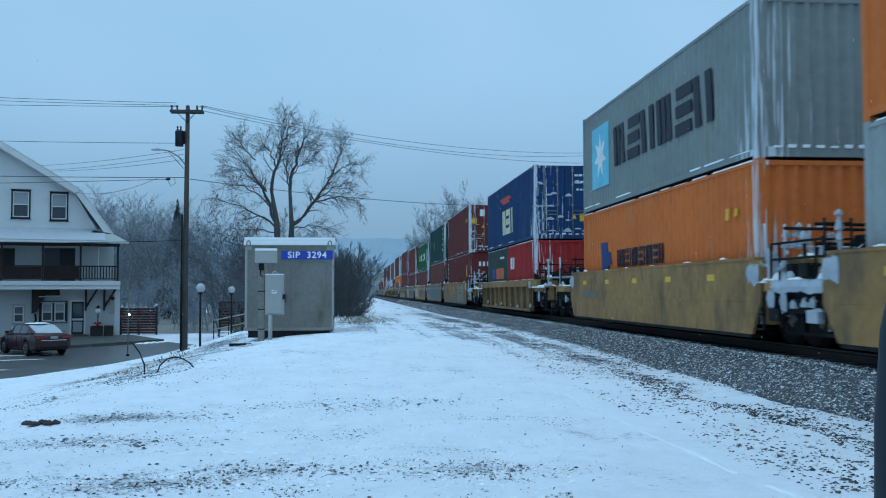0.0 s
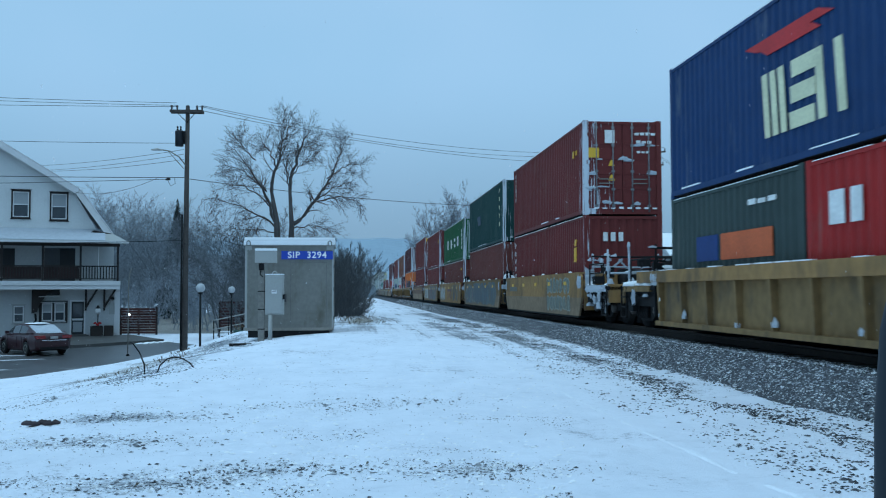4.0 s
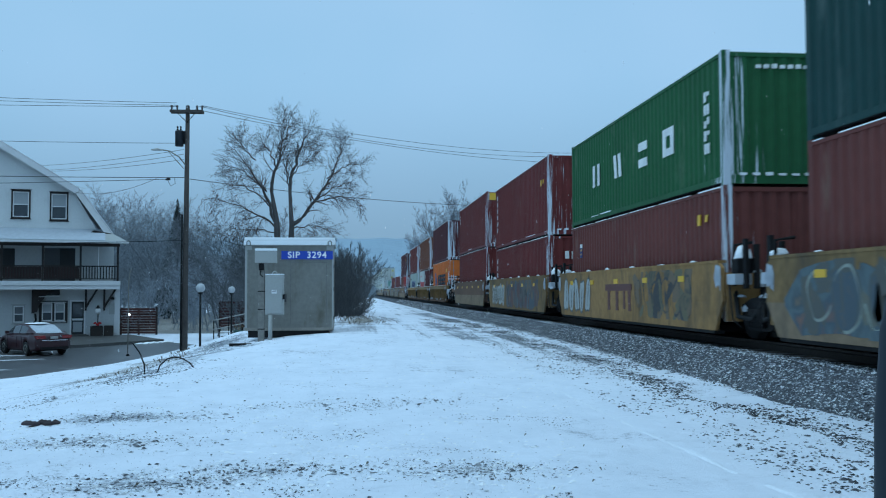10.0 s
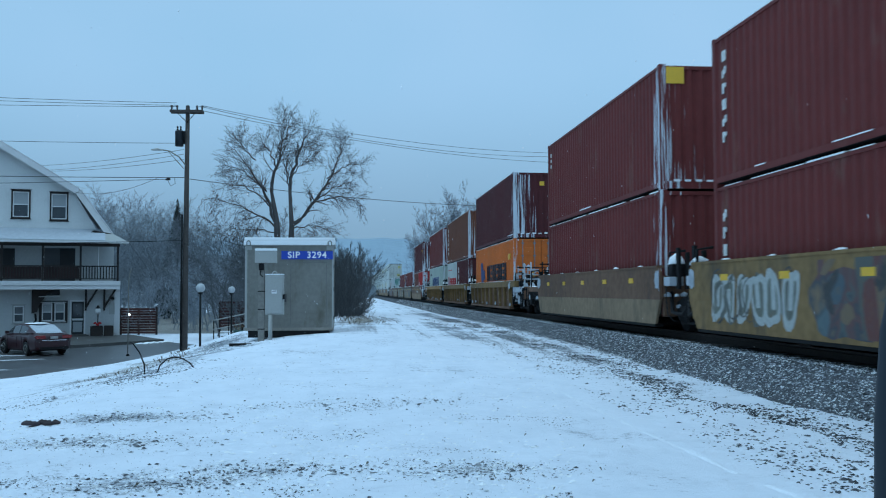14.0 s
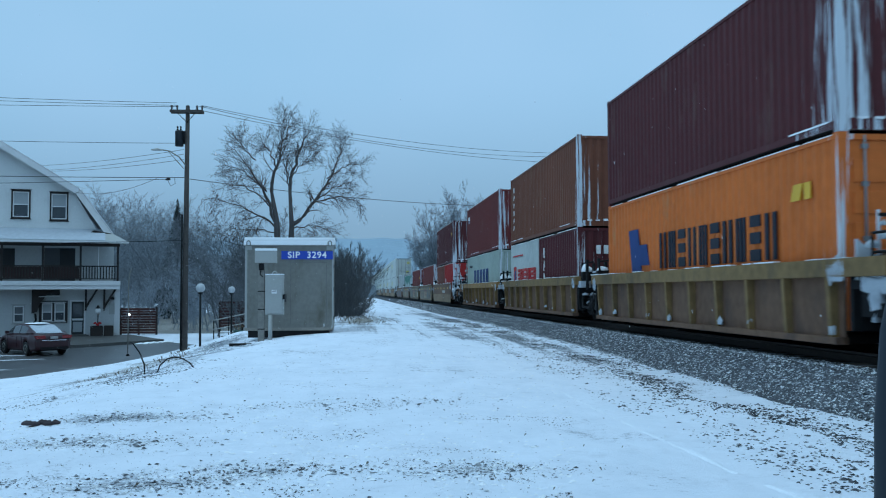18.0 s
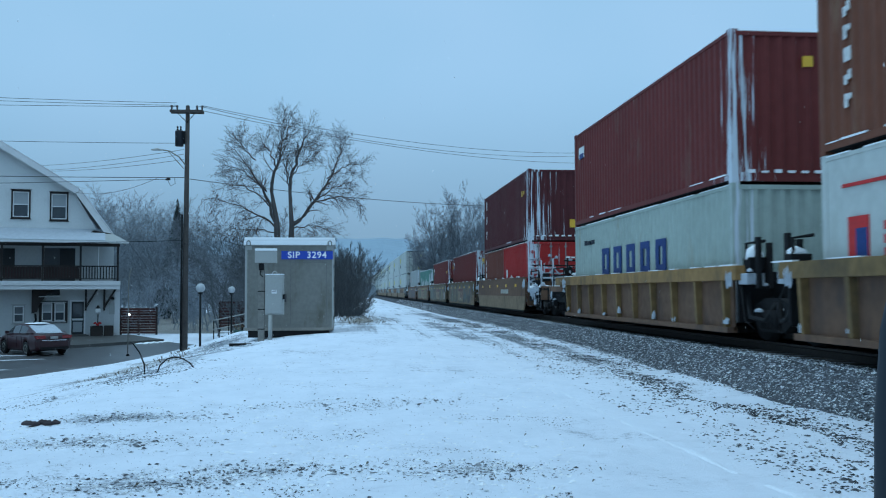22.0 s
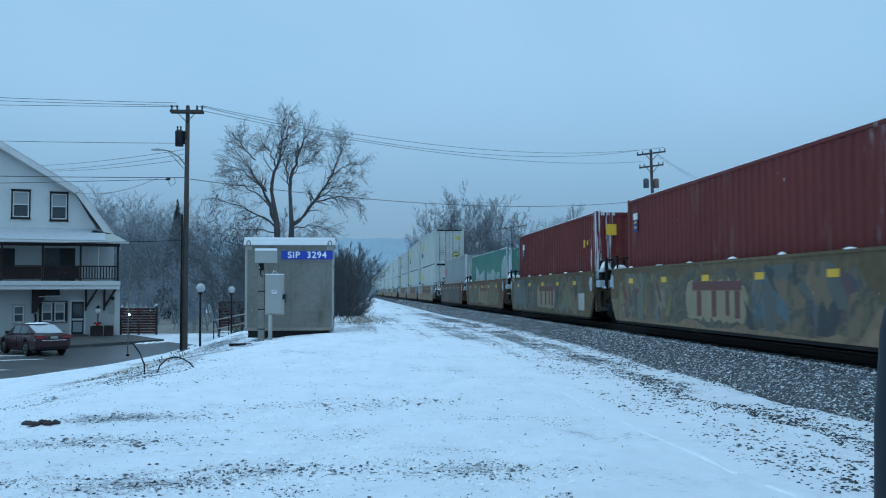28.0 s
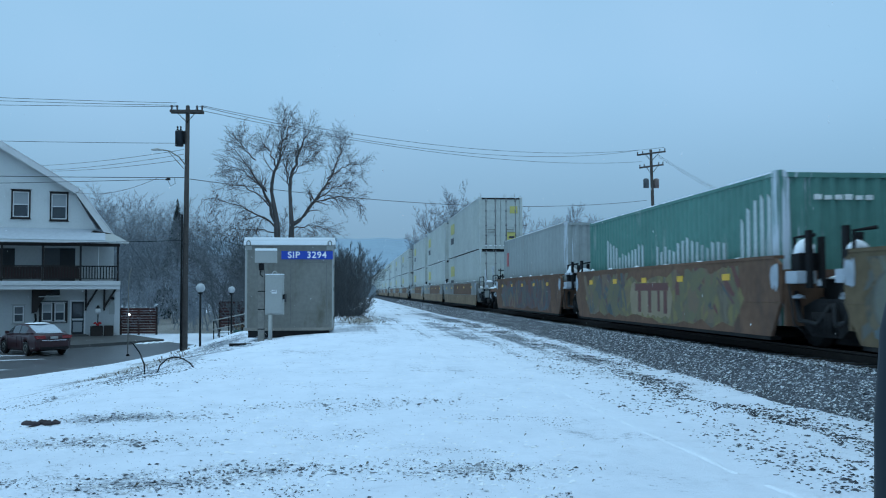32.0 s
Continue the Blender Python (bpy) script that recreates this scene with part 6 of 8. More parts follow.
def far_pole(x, y, top, arms, label, cans=True):
    T = thing("utility_pole", x, y, 0.0, label, "utility pole", "utility poles beyond the track")
    part("pole", tube(bmesh.new(), [(0.35, 0, -0.2), (0, 0, top)], 0.18, 0.12, 12), WOOD_POLE, T)
    for k, (z, w) in enumerate(arms):
        part("crossarm", newbox(-w, w, -0.2, -0.08, -0.07, 0.07), WOOD_POLE, T).matrix_basis = pose(0, 0, z, 0, -8, 0)
        for s in (-0.95, -0.6, 0.6, 0.95):
            insulator(T, s * w, -0.14, z + 0.06 + (0.14 * s * w))
        for s in (-1, 1):
            part("arm_brace", tube(bmesh.new(), [(s * w * 0.5, -0.14, z), (0, -0.14, z - 0.7)], 0.025, sides=6), STEEL_DARK, T)
    if cans:
        for s in (-1, 1):
            part("transformer_can", lathe(bmesh.new(), [(0.05, -0.42), (0.24, -0.4), (0.25, 0.3), (0.2, 0.4), (0.05, 0.45)], 14, (s * 0.46, 0, top - 3.0)), mat("rusty_transformer", (0.16, 0.12, 0.11), 0.6) if s > 0 else mat("transformer_grey", (0.10, 0.11, 0.12), 0.5, 0.2), T)


far_pole(P2[0], P2[1], 14.1, ((13.75, 1.3), (12.6, 1.1)), "wooden utility pole with two crossarms and transformer cans beyond the train")
far_pole(26.0, 150.0, 12.4, ((12.0, 2.6),), "distant wooden utility pole with one crossarm in the haze", False)


def wire(a, b, sag, r=0.012, n=24, label="thin black overhead wire sagging between poles"):
    a, b = Vector(a), Vector(b)
    pts = [a.lerp(b, i / n) - Vector((0, 0, 4 * sag * (i / n) * (1 - i / n))) for i in range(n + 1)]
    ob = new("overhead_wire", mesh_of("overhead_wire", tube(bmesh.new(), pts, r, sides=5), BLACK))
    tagged(ob, label, "wire", "overhead wires")


for x, z, x2, z2, s in ((-7.4, 10.62, 25.2, 14.0, 1.35), (-7.16, 10.62, 27.6, 14.3, 1.25), (-7.5, 10.45, 25.5, 13.0, 1.0)):
    wire((x, PY - 0.17, z), (x2, P2[1] - 0.14, z2), s)
wire((-7.8, PY, 7.08), (26.0, P2[1], 9.6), 0.9, 0.016)
for dz, w in ((11.45, 0.2), (11.25, 0.3), (10.95, 0.4)):
    wire((27.0, P2[1], 13.9 - w), (42, 92.0, dz - 1.2), 0.4, 0.009)
# westward wires, leaving the view over the street
for z, z2, s in ((10.74, 11.55, 0.12), (10.62, 11.35, 0.12), (10.56, 10.82, 0.08), (8.78, 9.2, 0.1)):
    wire((PX - 0.45, PY - 0.17, z), (-30, 47, z2), s, 0.011)
for z0, x2, z2 in ((8.5, -19.9, 9.75), (8.28, -19.6, 9.45), (8.02, -19.2, 9.4)):
    wire((PX - 0.12, PY, z0), (x2, 62.0, z2), 0.12, 0.010)
wire((PX - 0.1, PY, 7.14), (-30, 46, 7.35), 0.1, 0.016)
wire((PX - 0.75, PY, 7.06), (-30, 46, 6.6), 0.1, 0.013)
wire((PX - 1.4, PY, 7.08), (-17.2, 60.6, 7.9), 0.35, 0.011)
wire((PX - 0.1, PY, 4.1), (-30, 46.5, 4.35), 0.25, 0.014)
bm = bmesh.new()
lump(bm, PX - 0.85, PY - 0.02, 7.02, 0.16, 0.05, 0.12, random.Random(4), 1)
tube(bm, [(PX - 0.9, PY, 7.07), (PX - 0.72, PY, 6.72), (PX - 0.5, PY, 6.85), (PX - 0.55, PY, 7.1)], 0.012, sides=5)
ob = new("cable_closure", mesh_of("cable_closure", bm, BLACK))
tagged(ob, "black cable splice closure hanging on the wires", "cable closure")


# ---------------- trees ----------------
KIDS = (2, 2, 2, 1)


def limb(V, F, p, d, length, r, level, top, rng, droop, thin=0.0035, few=False):
    """A wandering tapered branch with its own branches, added to V and F."""
    n = ((6, 5, 4, 3, 2), (6, 5, 3, 1, 1))[few][min(level, 4)]
    sides = ((7, 5, 4, 3, 3), (5, 3, 3, 3, 3))[few][min(level, 4)]
    seg = length / n
    p, d = Vector(p), Vector(d).normalized()
    ring0, kids = None, []
    for i in range(n + 1):
        u = i / n
        rr = max(r * (1 - 0.82 * u), thin)
        s = d.orthogonal().normalized()
        t = d.cross(s)
        k = len(V)
        V.extend([tuple(p + (s * math.cos(2 * math.pi * j / sides) + t * math.sin(2 * math.pi * j / sides)) * rr) for j in range(sides)])
        if ring0 is not None:
            F.extend([(ring0 + j, ring0 + (j + 1) % sides, k + (j + 1) % sides, k + j) for j in range(sides)])
        ring0 = k
        if level < top and i > 0:
            kids.append((p.copy(), d.copy(), rr, u))
        w = 0.24 if level < 2 else 0.26 + 0.04 * level
        d = (d + Vector((rng.uniform(-w, w), rng.uniform(-w, w), rng.uniform(-w, w) - droop * level * 0.03 + (0.05 if level < 2 else 0)))).normalized()
        p = p + d * seg
    for q, dd, rr, u in kids:
        for _ in range(KIDS[min(level, 3)]):
            a = dd.orthogonal().normalized()
            a = Matrix.Rotation(rng.uniform(0, 6.283), 3, dd) @ a
            ang = rng.uniform(0.35, 0.85)
            nd = dd * math.cos(ang) + a * math.sin(ang)
            limb(V, F, q, nd, length * rng.uniform(0.32, 0.52) * (1.1 - 0.45 * u), max(rr * rng.uniform(0.4, 0.6), thin), level + 1, top, rng, droop, thin, few)


def bare_tree(x, y, z, trunk_h, trunk_r, limbs, label, seed, top=3, droop=1.0, material=None, group="", thin=0.0045):
    rng = random.Random(seed)
    T = thing("tree", x, y, z, label, "tree", group)
    V, F = [], []
    pts = [(0, 0, -0.2), (0.05, 0, trunk_h * 0.5), (0, 0, trunk_h)]
    part("trunk", tube(bmesh.new(), pts, trunk_r * 1.25, trunk_r * 0.95, 10), material or BARK, T)
    for tip in limbs:
        tip = (Vector(tip) - Vector((0, 0, trunk_h))) * 0.66
        limb(V, F, (0.03 * tip.x, 0, trunk_h - rng.uniform(0.1, 0.9)), (tip.x * 0.85, tip.y * 0.85, tip.z + 0.2), tip.length, trunk_r * rng.uniform(0.34, 0.52), 0, top, rng, droop, thin, True)
    part("crown", raw("crown", V, F, material or BARK), None, T, "crown of bare drooping twigs")
    return T


def willow():
    """Two close stems with rising main limbs: start, bend and tip of each (across, up), its thickness, and how far its twigs droop."""
    rng = random.Random(12)
    T = thing("tree", -3.3, 48.0, 0.0, "large bare willow-like tree with many fine twigs", "tree", "")
    for pts, r in (([(-0.15, 0, -0.2), (-0.36, 0, 3.2), (-0.45, 0, 5.2), (-0.72, 0.05, 6.9)], 0.25), ([(0.18, 0, -0.2), (0.26, 0, 3.2), (0.33, 0, 5.0), (0.22, -0.05, 7.0)], 0.24)):
        bm = tube(bmesh.new(), pts, r, 0.07, 10)
        for v in bm.verts:
            v.co += Vector((noise.noise(v.co * 1.7), noise.noise(v.co * 1.7 + Vector((9, 0, 0))), 0)) * 0.05
        part("trunk", bm, BARK, T)
    V, F = [], []
    for (x0, z0), (x1, z1), (x2, z2), r, droop in (
            ((-0.48, 5.1), (-1.15, 7.3), (-2.6, 8.9), 0.11, -0.5), ((-0.5, 4.9), (-1.7, 5.9), (-3.5, 6.3), 0.075, 1.0), ((-0.7, 6.7), (-0.35, 8.9), (0.3, 10.2), 0.115, -0.9), ((0.22, 6.8), (0.55, 9.1), (1.2, 9.9), 0.115, -0.9),
            ((0.34, 5.0), (1.75, 6.2), (2.75, 8.5), 0.135, -0.3), ((1.25, 6.0), (2.7, 6.9), (3.85, 6.2), 0.06, 1.4), ((-0.95, 6.7), (-2.0, 7.9), (-3.1, 8.1), 0.06, 0.2), ((-0.45, 7.9), (-0.9, 9.2), (-1.2, 9.3), 0.06, -0.8),
            ((2.1, 7.4), (3.0, 8.2), (3.75, 8.3), 0.05, 0.3), ((-0.35, 8.6), (-0.2, 9.6), (0.0, 10.6), 0.045, -0.9), ((0.5, 8.6), (0.95, 9.4), (1.6, 9.2), 0.045, -0.4), ((-1.5, 8.3), (-2.2, 9.1), (-2.35, 9.3), 0.045, -0.6),
            ((0.3, 6.2), (-0.1, 7.9), (0.05, 9.2), 0.065, -0.8), ((0.33, 4.8), (1.3, 5.2), (2.2, 4.6), 0.045, 1.2), ((-0.45, 4.6), (-1.3, 4.9), (-2.6, 4.6), 0.045, 1.2), ((-0.6, 5.8), (-1.6, 6.8), (-2.9, 7.2), 0.055, 0.4),
            ((1.6, 6.3), (2.4, 7.1), (3.3, 7.3), 0.05, 0.6), ((2.35, 7.8), (2.9, 8.6), (2.8, 9.2), 0.035, -0.4), ((0.15, 7.4), (0.75, 8.0), (1.3, 8.4), 0.04, -0.6)):
        n, out = 9, rng.uniform(-1.5, 1.5)
        k0 = None
        a, b, c = Vector((x0, 0, z0)), Vector((x1, out * 0.4, z1)), Vector((x2, out, z2))
        for i in range(n + 1):
            u = i / n
            p = a * (1 - u) ** 2 + b * 2 * u * (1 - u) + c * u * u + Vector((rng.uniform(-1, 1), rng.uniform(-1, 1), rng.uniform(-1, 1))) * (0.08 if i else 0)
            d = ((b - a) * (1 - u) + (c - b) * u).normalized()
            rr = max(0.85 * r * (1 - 0.85 * u), 0.011)
            s = d.orthogonal().normalized()
            t = d.cross(s)
            k = len(V)
            V.extend([tuple(p + (s * math.cos(math.pi * j / 3) + t * math.sin(math.pi * j / 3)) * rr) for j in range(6)])
            if k0 is not None:
                F.extend([(k0 + j, k0 + (j + 1) % 6, k + (j + 1) % 6, k + j) for j in range(6)])
            k0 = k
            if i > 1:
                for _ in range(4 if i > 3 else 2):
                    side = Matrix.Rotation(rng.uniform(0, 6.283), 3, d) @ d.orthogonal().normalized()
                    ang = rng.uniform(0.4, 1.15)
                    limb(V, F, p, d * math.cos(ang) + side * math.sin(ang), rng.uniform(0.65, 1.35) * (1.15 - 0.4 * u), max(rr * 0.45, 0.010), 2, 4, rng, droop, 0.0038)
    part("crown", raw("crown", V, F, BARK), None, T, "crown of bare drooping twigs")


willow()
# the bark colour of these trees also carries the haze of distance
for i, (x, y, h, sp) in enumerate(((10.6, 112, 12.4, 3.4), (13.2, 110, 14.0, 3.6), (16.2, 114, 13.6, 3.3), (9.6, 118, 10.0, 3.0), (20.6, 116, 11.5, 2.8), (27.5, 125, 13.0, 3.2), (31.0, 128, 14.0, 3.0), (35.0, 130, 13.2, 3.0))):
    bare_tree(x, y, 0.0, 3.0, 0.30, [(sp * math.cos(a * 1.26 + i), sp * math.sin(a * 1.26 + i), h * 1.22 * (0.86 + 0.13 * math.sin(a * 2.1 + i))) for a in range(7)], "bare grey tree beyond the track", 20 + i, 3, -1.2, mat("hazed_far_bark", (0.19, 0.21, 0.235), 0.95, bump=0), "bare trees beyond the track", 0.012)


def woods(name, count, place, label, seed, material, protos=4, top=3, trunk=0.0075, thin=0.0007):
    """Far woods in one mesh: several bare forms set again and again."""
    rng = random.Random(seed)
    forms = []
    for k in range(protos):
        V, F = [], []
        limb(V, F, (0, 0, -0.05), (0, 0, 1), 1.0, trunk, 0, top, rng, -1.4, thin, True)
        V = np.array(V)
        V[:, 2] *= 1.0 / V[:, 2].max()
        forms.append((V, np.array([f if len(f) == 4 else (*f, f[-1]) for f in F])))
    VV, FF, base = [], [], 0
    for i in range(count):
        x, y, z, h, w = place(rng, i)
        v, f = forms[i % protos]
        a = rng.uniform(0, 6.28)
        o = np.empty_like(v)
        o[:, 0] = (v[:, 0] * math.cos(a) - v[:, 1] * math.sin(a)) * w * h + x
        o[:, 1] = (v[:, 0] * math.sin(a) + v[:, 1] * math.cos(a)) * w * h + y
        o[:, 2] = v[:, 2] * h + z
        VV.append(o)
        FF.append(f + base)
        base += len(v)
    return single(name, raw(name, np.concatenate(VV).tolist(), np.concatenate(FF).tolist(), material), None, label, "woods", "stuff")


def wood_west(rng, i):
    y = rng.uniform(84, 135)
    x = -y * rng.uniform(0.10, 0.42)
    k = 1 - 0.35 * smooth01((x / y + 0.2) / 0.1)
    return x, y, -1.5, rng.uniform(11.0, 14.6) * (y / 105) * k, 1.15


def wood_east(rng, i):
    y = rng.uniform(125, 190)
    x = y * rng.uniform(0.08, 0.30)
    return x, y, -0.5, rng.uniform(8.5, 13.5) * y / 140, 1.1


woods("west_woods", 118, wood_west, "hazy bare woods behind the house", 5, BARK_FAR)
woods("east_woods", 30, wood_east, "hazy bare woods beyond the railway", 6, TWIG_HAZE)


def scrub(rng, i):
    x = rng.uniform(-2.2, 0.62)
    return x, rng.uniform(56, 72), -1.2, rng.uniform(5.0, 6.2) * (1 - 0.28 * max(0.0, x + 0.3) ** 2), 0.75


woods("bush", 44, scrub, "dense bare brush beside the track", 8, mat("brush_twigs", (0.10, 0.105, 0.11), 0.95, bump=0), 4, 3, 0.008, 0.0017)


def brush_far(rng, i):
    y = rng.uniform(66, 80)
    return -y * rng.uniform(0.06, 0.26), y, -1.5, rng.uniform(2.4, 6.5), 1.1


# twig colour paled with painted-in haze
woods("understorey", 44, brush_far, "bare underbrush at the edge of the woods", 9, mat("hazed_brush_twigs", (0.27, 0.305, 0.345), 0.95, bump=0), 4, 3, 0.008, 0.0012)


def thicket(rng, i):
    return rng.uniform(-9.2, -4.4), rng.uniform(55, 64), -1.3, rng.uniform(5.5, 8.6), 1.15


woods("thicket", 14, thicket, "tangled bare saplings behind the slat fence", 10, mat("sapling_bark", (0.13, 0.14, 0.15), 0.95, bump=0), 4, 3, 0.008, 0.0011)


def conifer(x, y, z, h, label, seed):
    rng = random.Random(seed)
    T = thing("conifer", x, y, z, label, "tree")
    part("trunk", tube(bmesh.new(), [(0, 0, 0), (0, 0, h)], 0.18, 0.02, 8), BARK, T)
    V, F = [], []
    for i in range(900):
        u = rng.random() ** 0.8
        a = rng.uniform(0, 6.28)
        reach = (1 - u) * h * 0.24 * rng.uniform(0.5, 1.1) + 0.1
        zz = h * (0.1 + 0.9 * u)
        k = len(V)
        tip = (reach * math.cos(a), reach * math.sin(a), zz - reach * 0.45)
        n1 = (reach * 0.45 * math.cos(a + 0.25), reach * 0.45 * math.sin(a + 0.25), zz - reach * 0.1)
        n2 = (reach * 0.45 * math.cos(a - 0.25), reach * 0.45 * math.sin(a - 0.25), zz - reach * 0.1)
        V.extend([(0, 0, zz), n1, tip, n2, (reach * 0.5 * math.cos(a), reach * 0.5 * math.sin(a), zz - reach * 0.4)])
        F.extend([(k, k + 1, k + 2, k + 3), (k, k + 4, k + 2, k + 1), (k, k + 3, k + 2, k + 4)])
    part("crown", raw("crown", V, F, mat("needles", (0.045, 0.065, 0.06), 0.9, bump=0)), None, T)


conifer(-19.5, 108.0, -1.4, 13.6, "dark spruce standing among bare trees", 3)


# ---------------- distant hills ----------------
def hill(name, y, pts, depth, material, label):
    bm = bmesh.new()
    rows = []
    n = 160
    for k, (dy, f) in enumerate(((0, 0.0), (depth * 0.5, 0.7), (depth, 1.0))):
        row = []
        for i in range(n + 1):
            u = i / n
            x = pts[0][0] + (pts[-1][0] - pts[0][0]) * u
            for (xa, za), (xb, zb) in zip(pts, pts[1:]):
                if xa <= x <= xb + 1e-6:
                    z = za + (zb - za) * smooth01((x - xa) / (xb - xa))
            row.append(bm.verts.new((x, y + dy, -2 + (z + 2) * f + (0.03 * z * noise.noise((x * 0.12, k, y)) + 0.05 * z * noise.noise((x * 0.03, k, y)) if f else 0))))
        rows.append(row)
    for a, b in zip(rows, rows[1:]):
        for i in range(n):
            bm.faces.new((a[i], a[i + 1], b[i + 1], b[i]))
    single(name, bm, material, label, "hill", "structure")


# no mist stands before the hills; both carry it in their base colour
hill("backdrop_hill_near", 230, ((-260, 20), (-110, 20), (-62, 17), (-34, 12), (-12, 7), (12, 3)), 40, mat("wooded_slope_mist_colour", (0.16, 0.205, 0.245), 1.0, vary=0.25, scale=0.12, bump=0), "wooded slope dimmed by mist")
hill("backdrop_hill_far", 520, ((-320, 30), (-60, 37), (-10, 37.5), (20, 39), (60, 35), (130, 20), (400, 20)), 120, mat("far_ridge_mist_colour", (0.275, 0.365, 0.435), 1.0, vary=0.1, scale=0.05, bump=0), "far pale ridge in snow mist")

# ---------------- the house across the street ----------------
CLAP = mat("white_clapboard", (0.68, 0.69, 0.68), 0.6, vary=0.08, scale=1.5, bump=0.1, dirt=(0.5, 0.5, 0.48), dirt_amount=0.3)
STUCCO = mat("white_painted_block", (0.48, 0.49, 0.49), 0.8, vary=0.1, scale=1.2, bump=0.3, dirt=(0.45, 0.45, 0.43), dirt_amount=0.35)
DARKWOOD = mat("dark_brown_timber", (0.035, 0.028, 0.026), 0.7, vary=0.3)
GLASS = mat("dim_window_glass", (0.05, 0.06, 0.07), 0.08, vary=0.2, scale=0.6, bump=0)
BLIND = mat("pale_blind", (0.34, 0.36, 0.37), 0.7, vary=0.1, bump=0)
# near-black for the dark storm door, and for shade painted into openings
SHADOWED = mat("dark_paint_and_shade", (0.03, 0.032, 0.035), 0.5)


def pierced(x0, x1, z0, z1, y0, y1, holes):
    """A wall of boxes round its openings (xa, xb, za, zb)."""
    bm = bmesh.new()
    xs = sorted({x0, x1, *(h[0] for h in holes), *(h[1] for h in holes)})
    for a, b in zip(xs, xs[1:]):
        cuts = sorted((h[2], h[3]) for h in holes if h[0] <= a and h[1] >= b)
        z = z0
        for lo, hi in cuts:
            if lo > z:
                box(bm, a, b, y0, y1, z, lo)
            z = hi
        if z < z1:
            box(bm, a, b, y0, y1, z, z1)
    bmesh.ops.remove_doubles(bm, verts=bm.verts, dist=0.0005)
    return bm


def sash_window(T, x0, x1, z0, z1, trim, y=0.0, t=0.09, double=True):
    w = part("window", pierced(x0 - t, x1 + t, z0 - t, z1 + t, y - 0.05, y + 0.03, [(x0, x1, z0, z1)]), trim, T)
    part("sash", pierced(x0, x1, z0, z1, y + 0.0, y + 0.05, [(x0 + 0.07, x1 - 0.07, z0 + 0.07, (z0 + z1) / 2 - 0.03), (x0 + 0.07, x1 - 0.07, (z0 + z1) / 2 + 0.03, z1 - 0.07)]), WHITE, w)
    part("pane", newbox(x0 + 0.05, x1 - 0.05, y + 0.05, y + 0.06, z0 + 0.05, (z0 + z1) / 2), GLASS, w)
    part("pane", newbox(x0 + 0.05, x1 - 0.05, y + 0.05, y + 0.06, (z0 + z1) / 2, z1 - 0.05), BLIND if double else GLASS, w, "upper pane with a pale blind behind it")
    part("sill", newbox(x0 - t - 0.05, x1 + t + 0.05, y - 0.1, y + 0.02, z0 - t - 0.05, z0 - t), trim, w)
    part("head_trim", newbox(x0 - t - 0.05, x1 + t + 0.05, y - 0.08, y + 0.02, z1 + t, z1 + t + 0.05), trim, w)


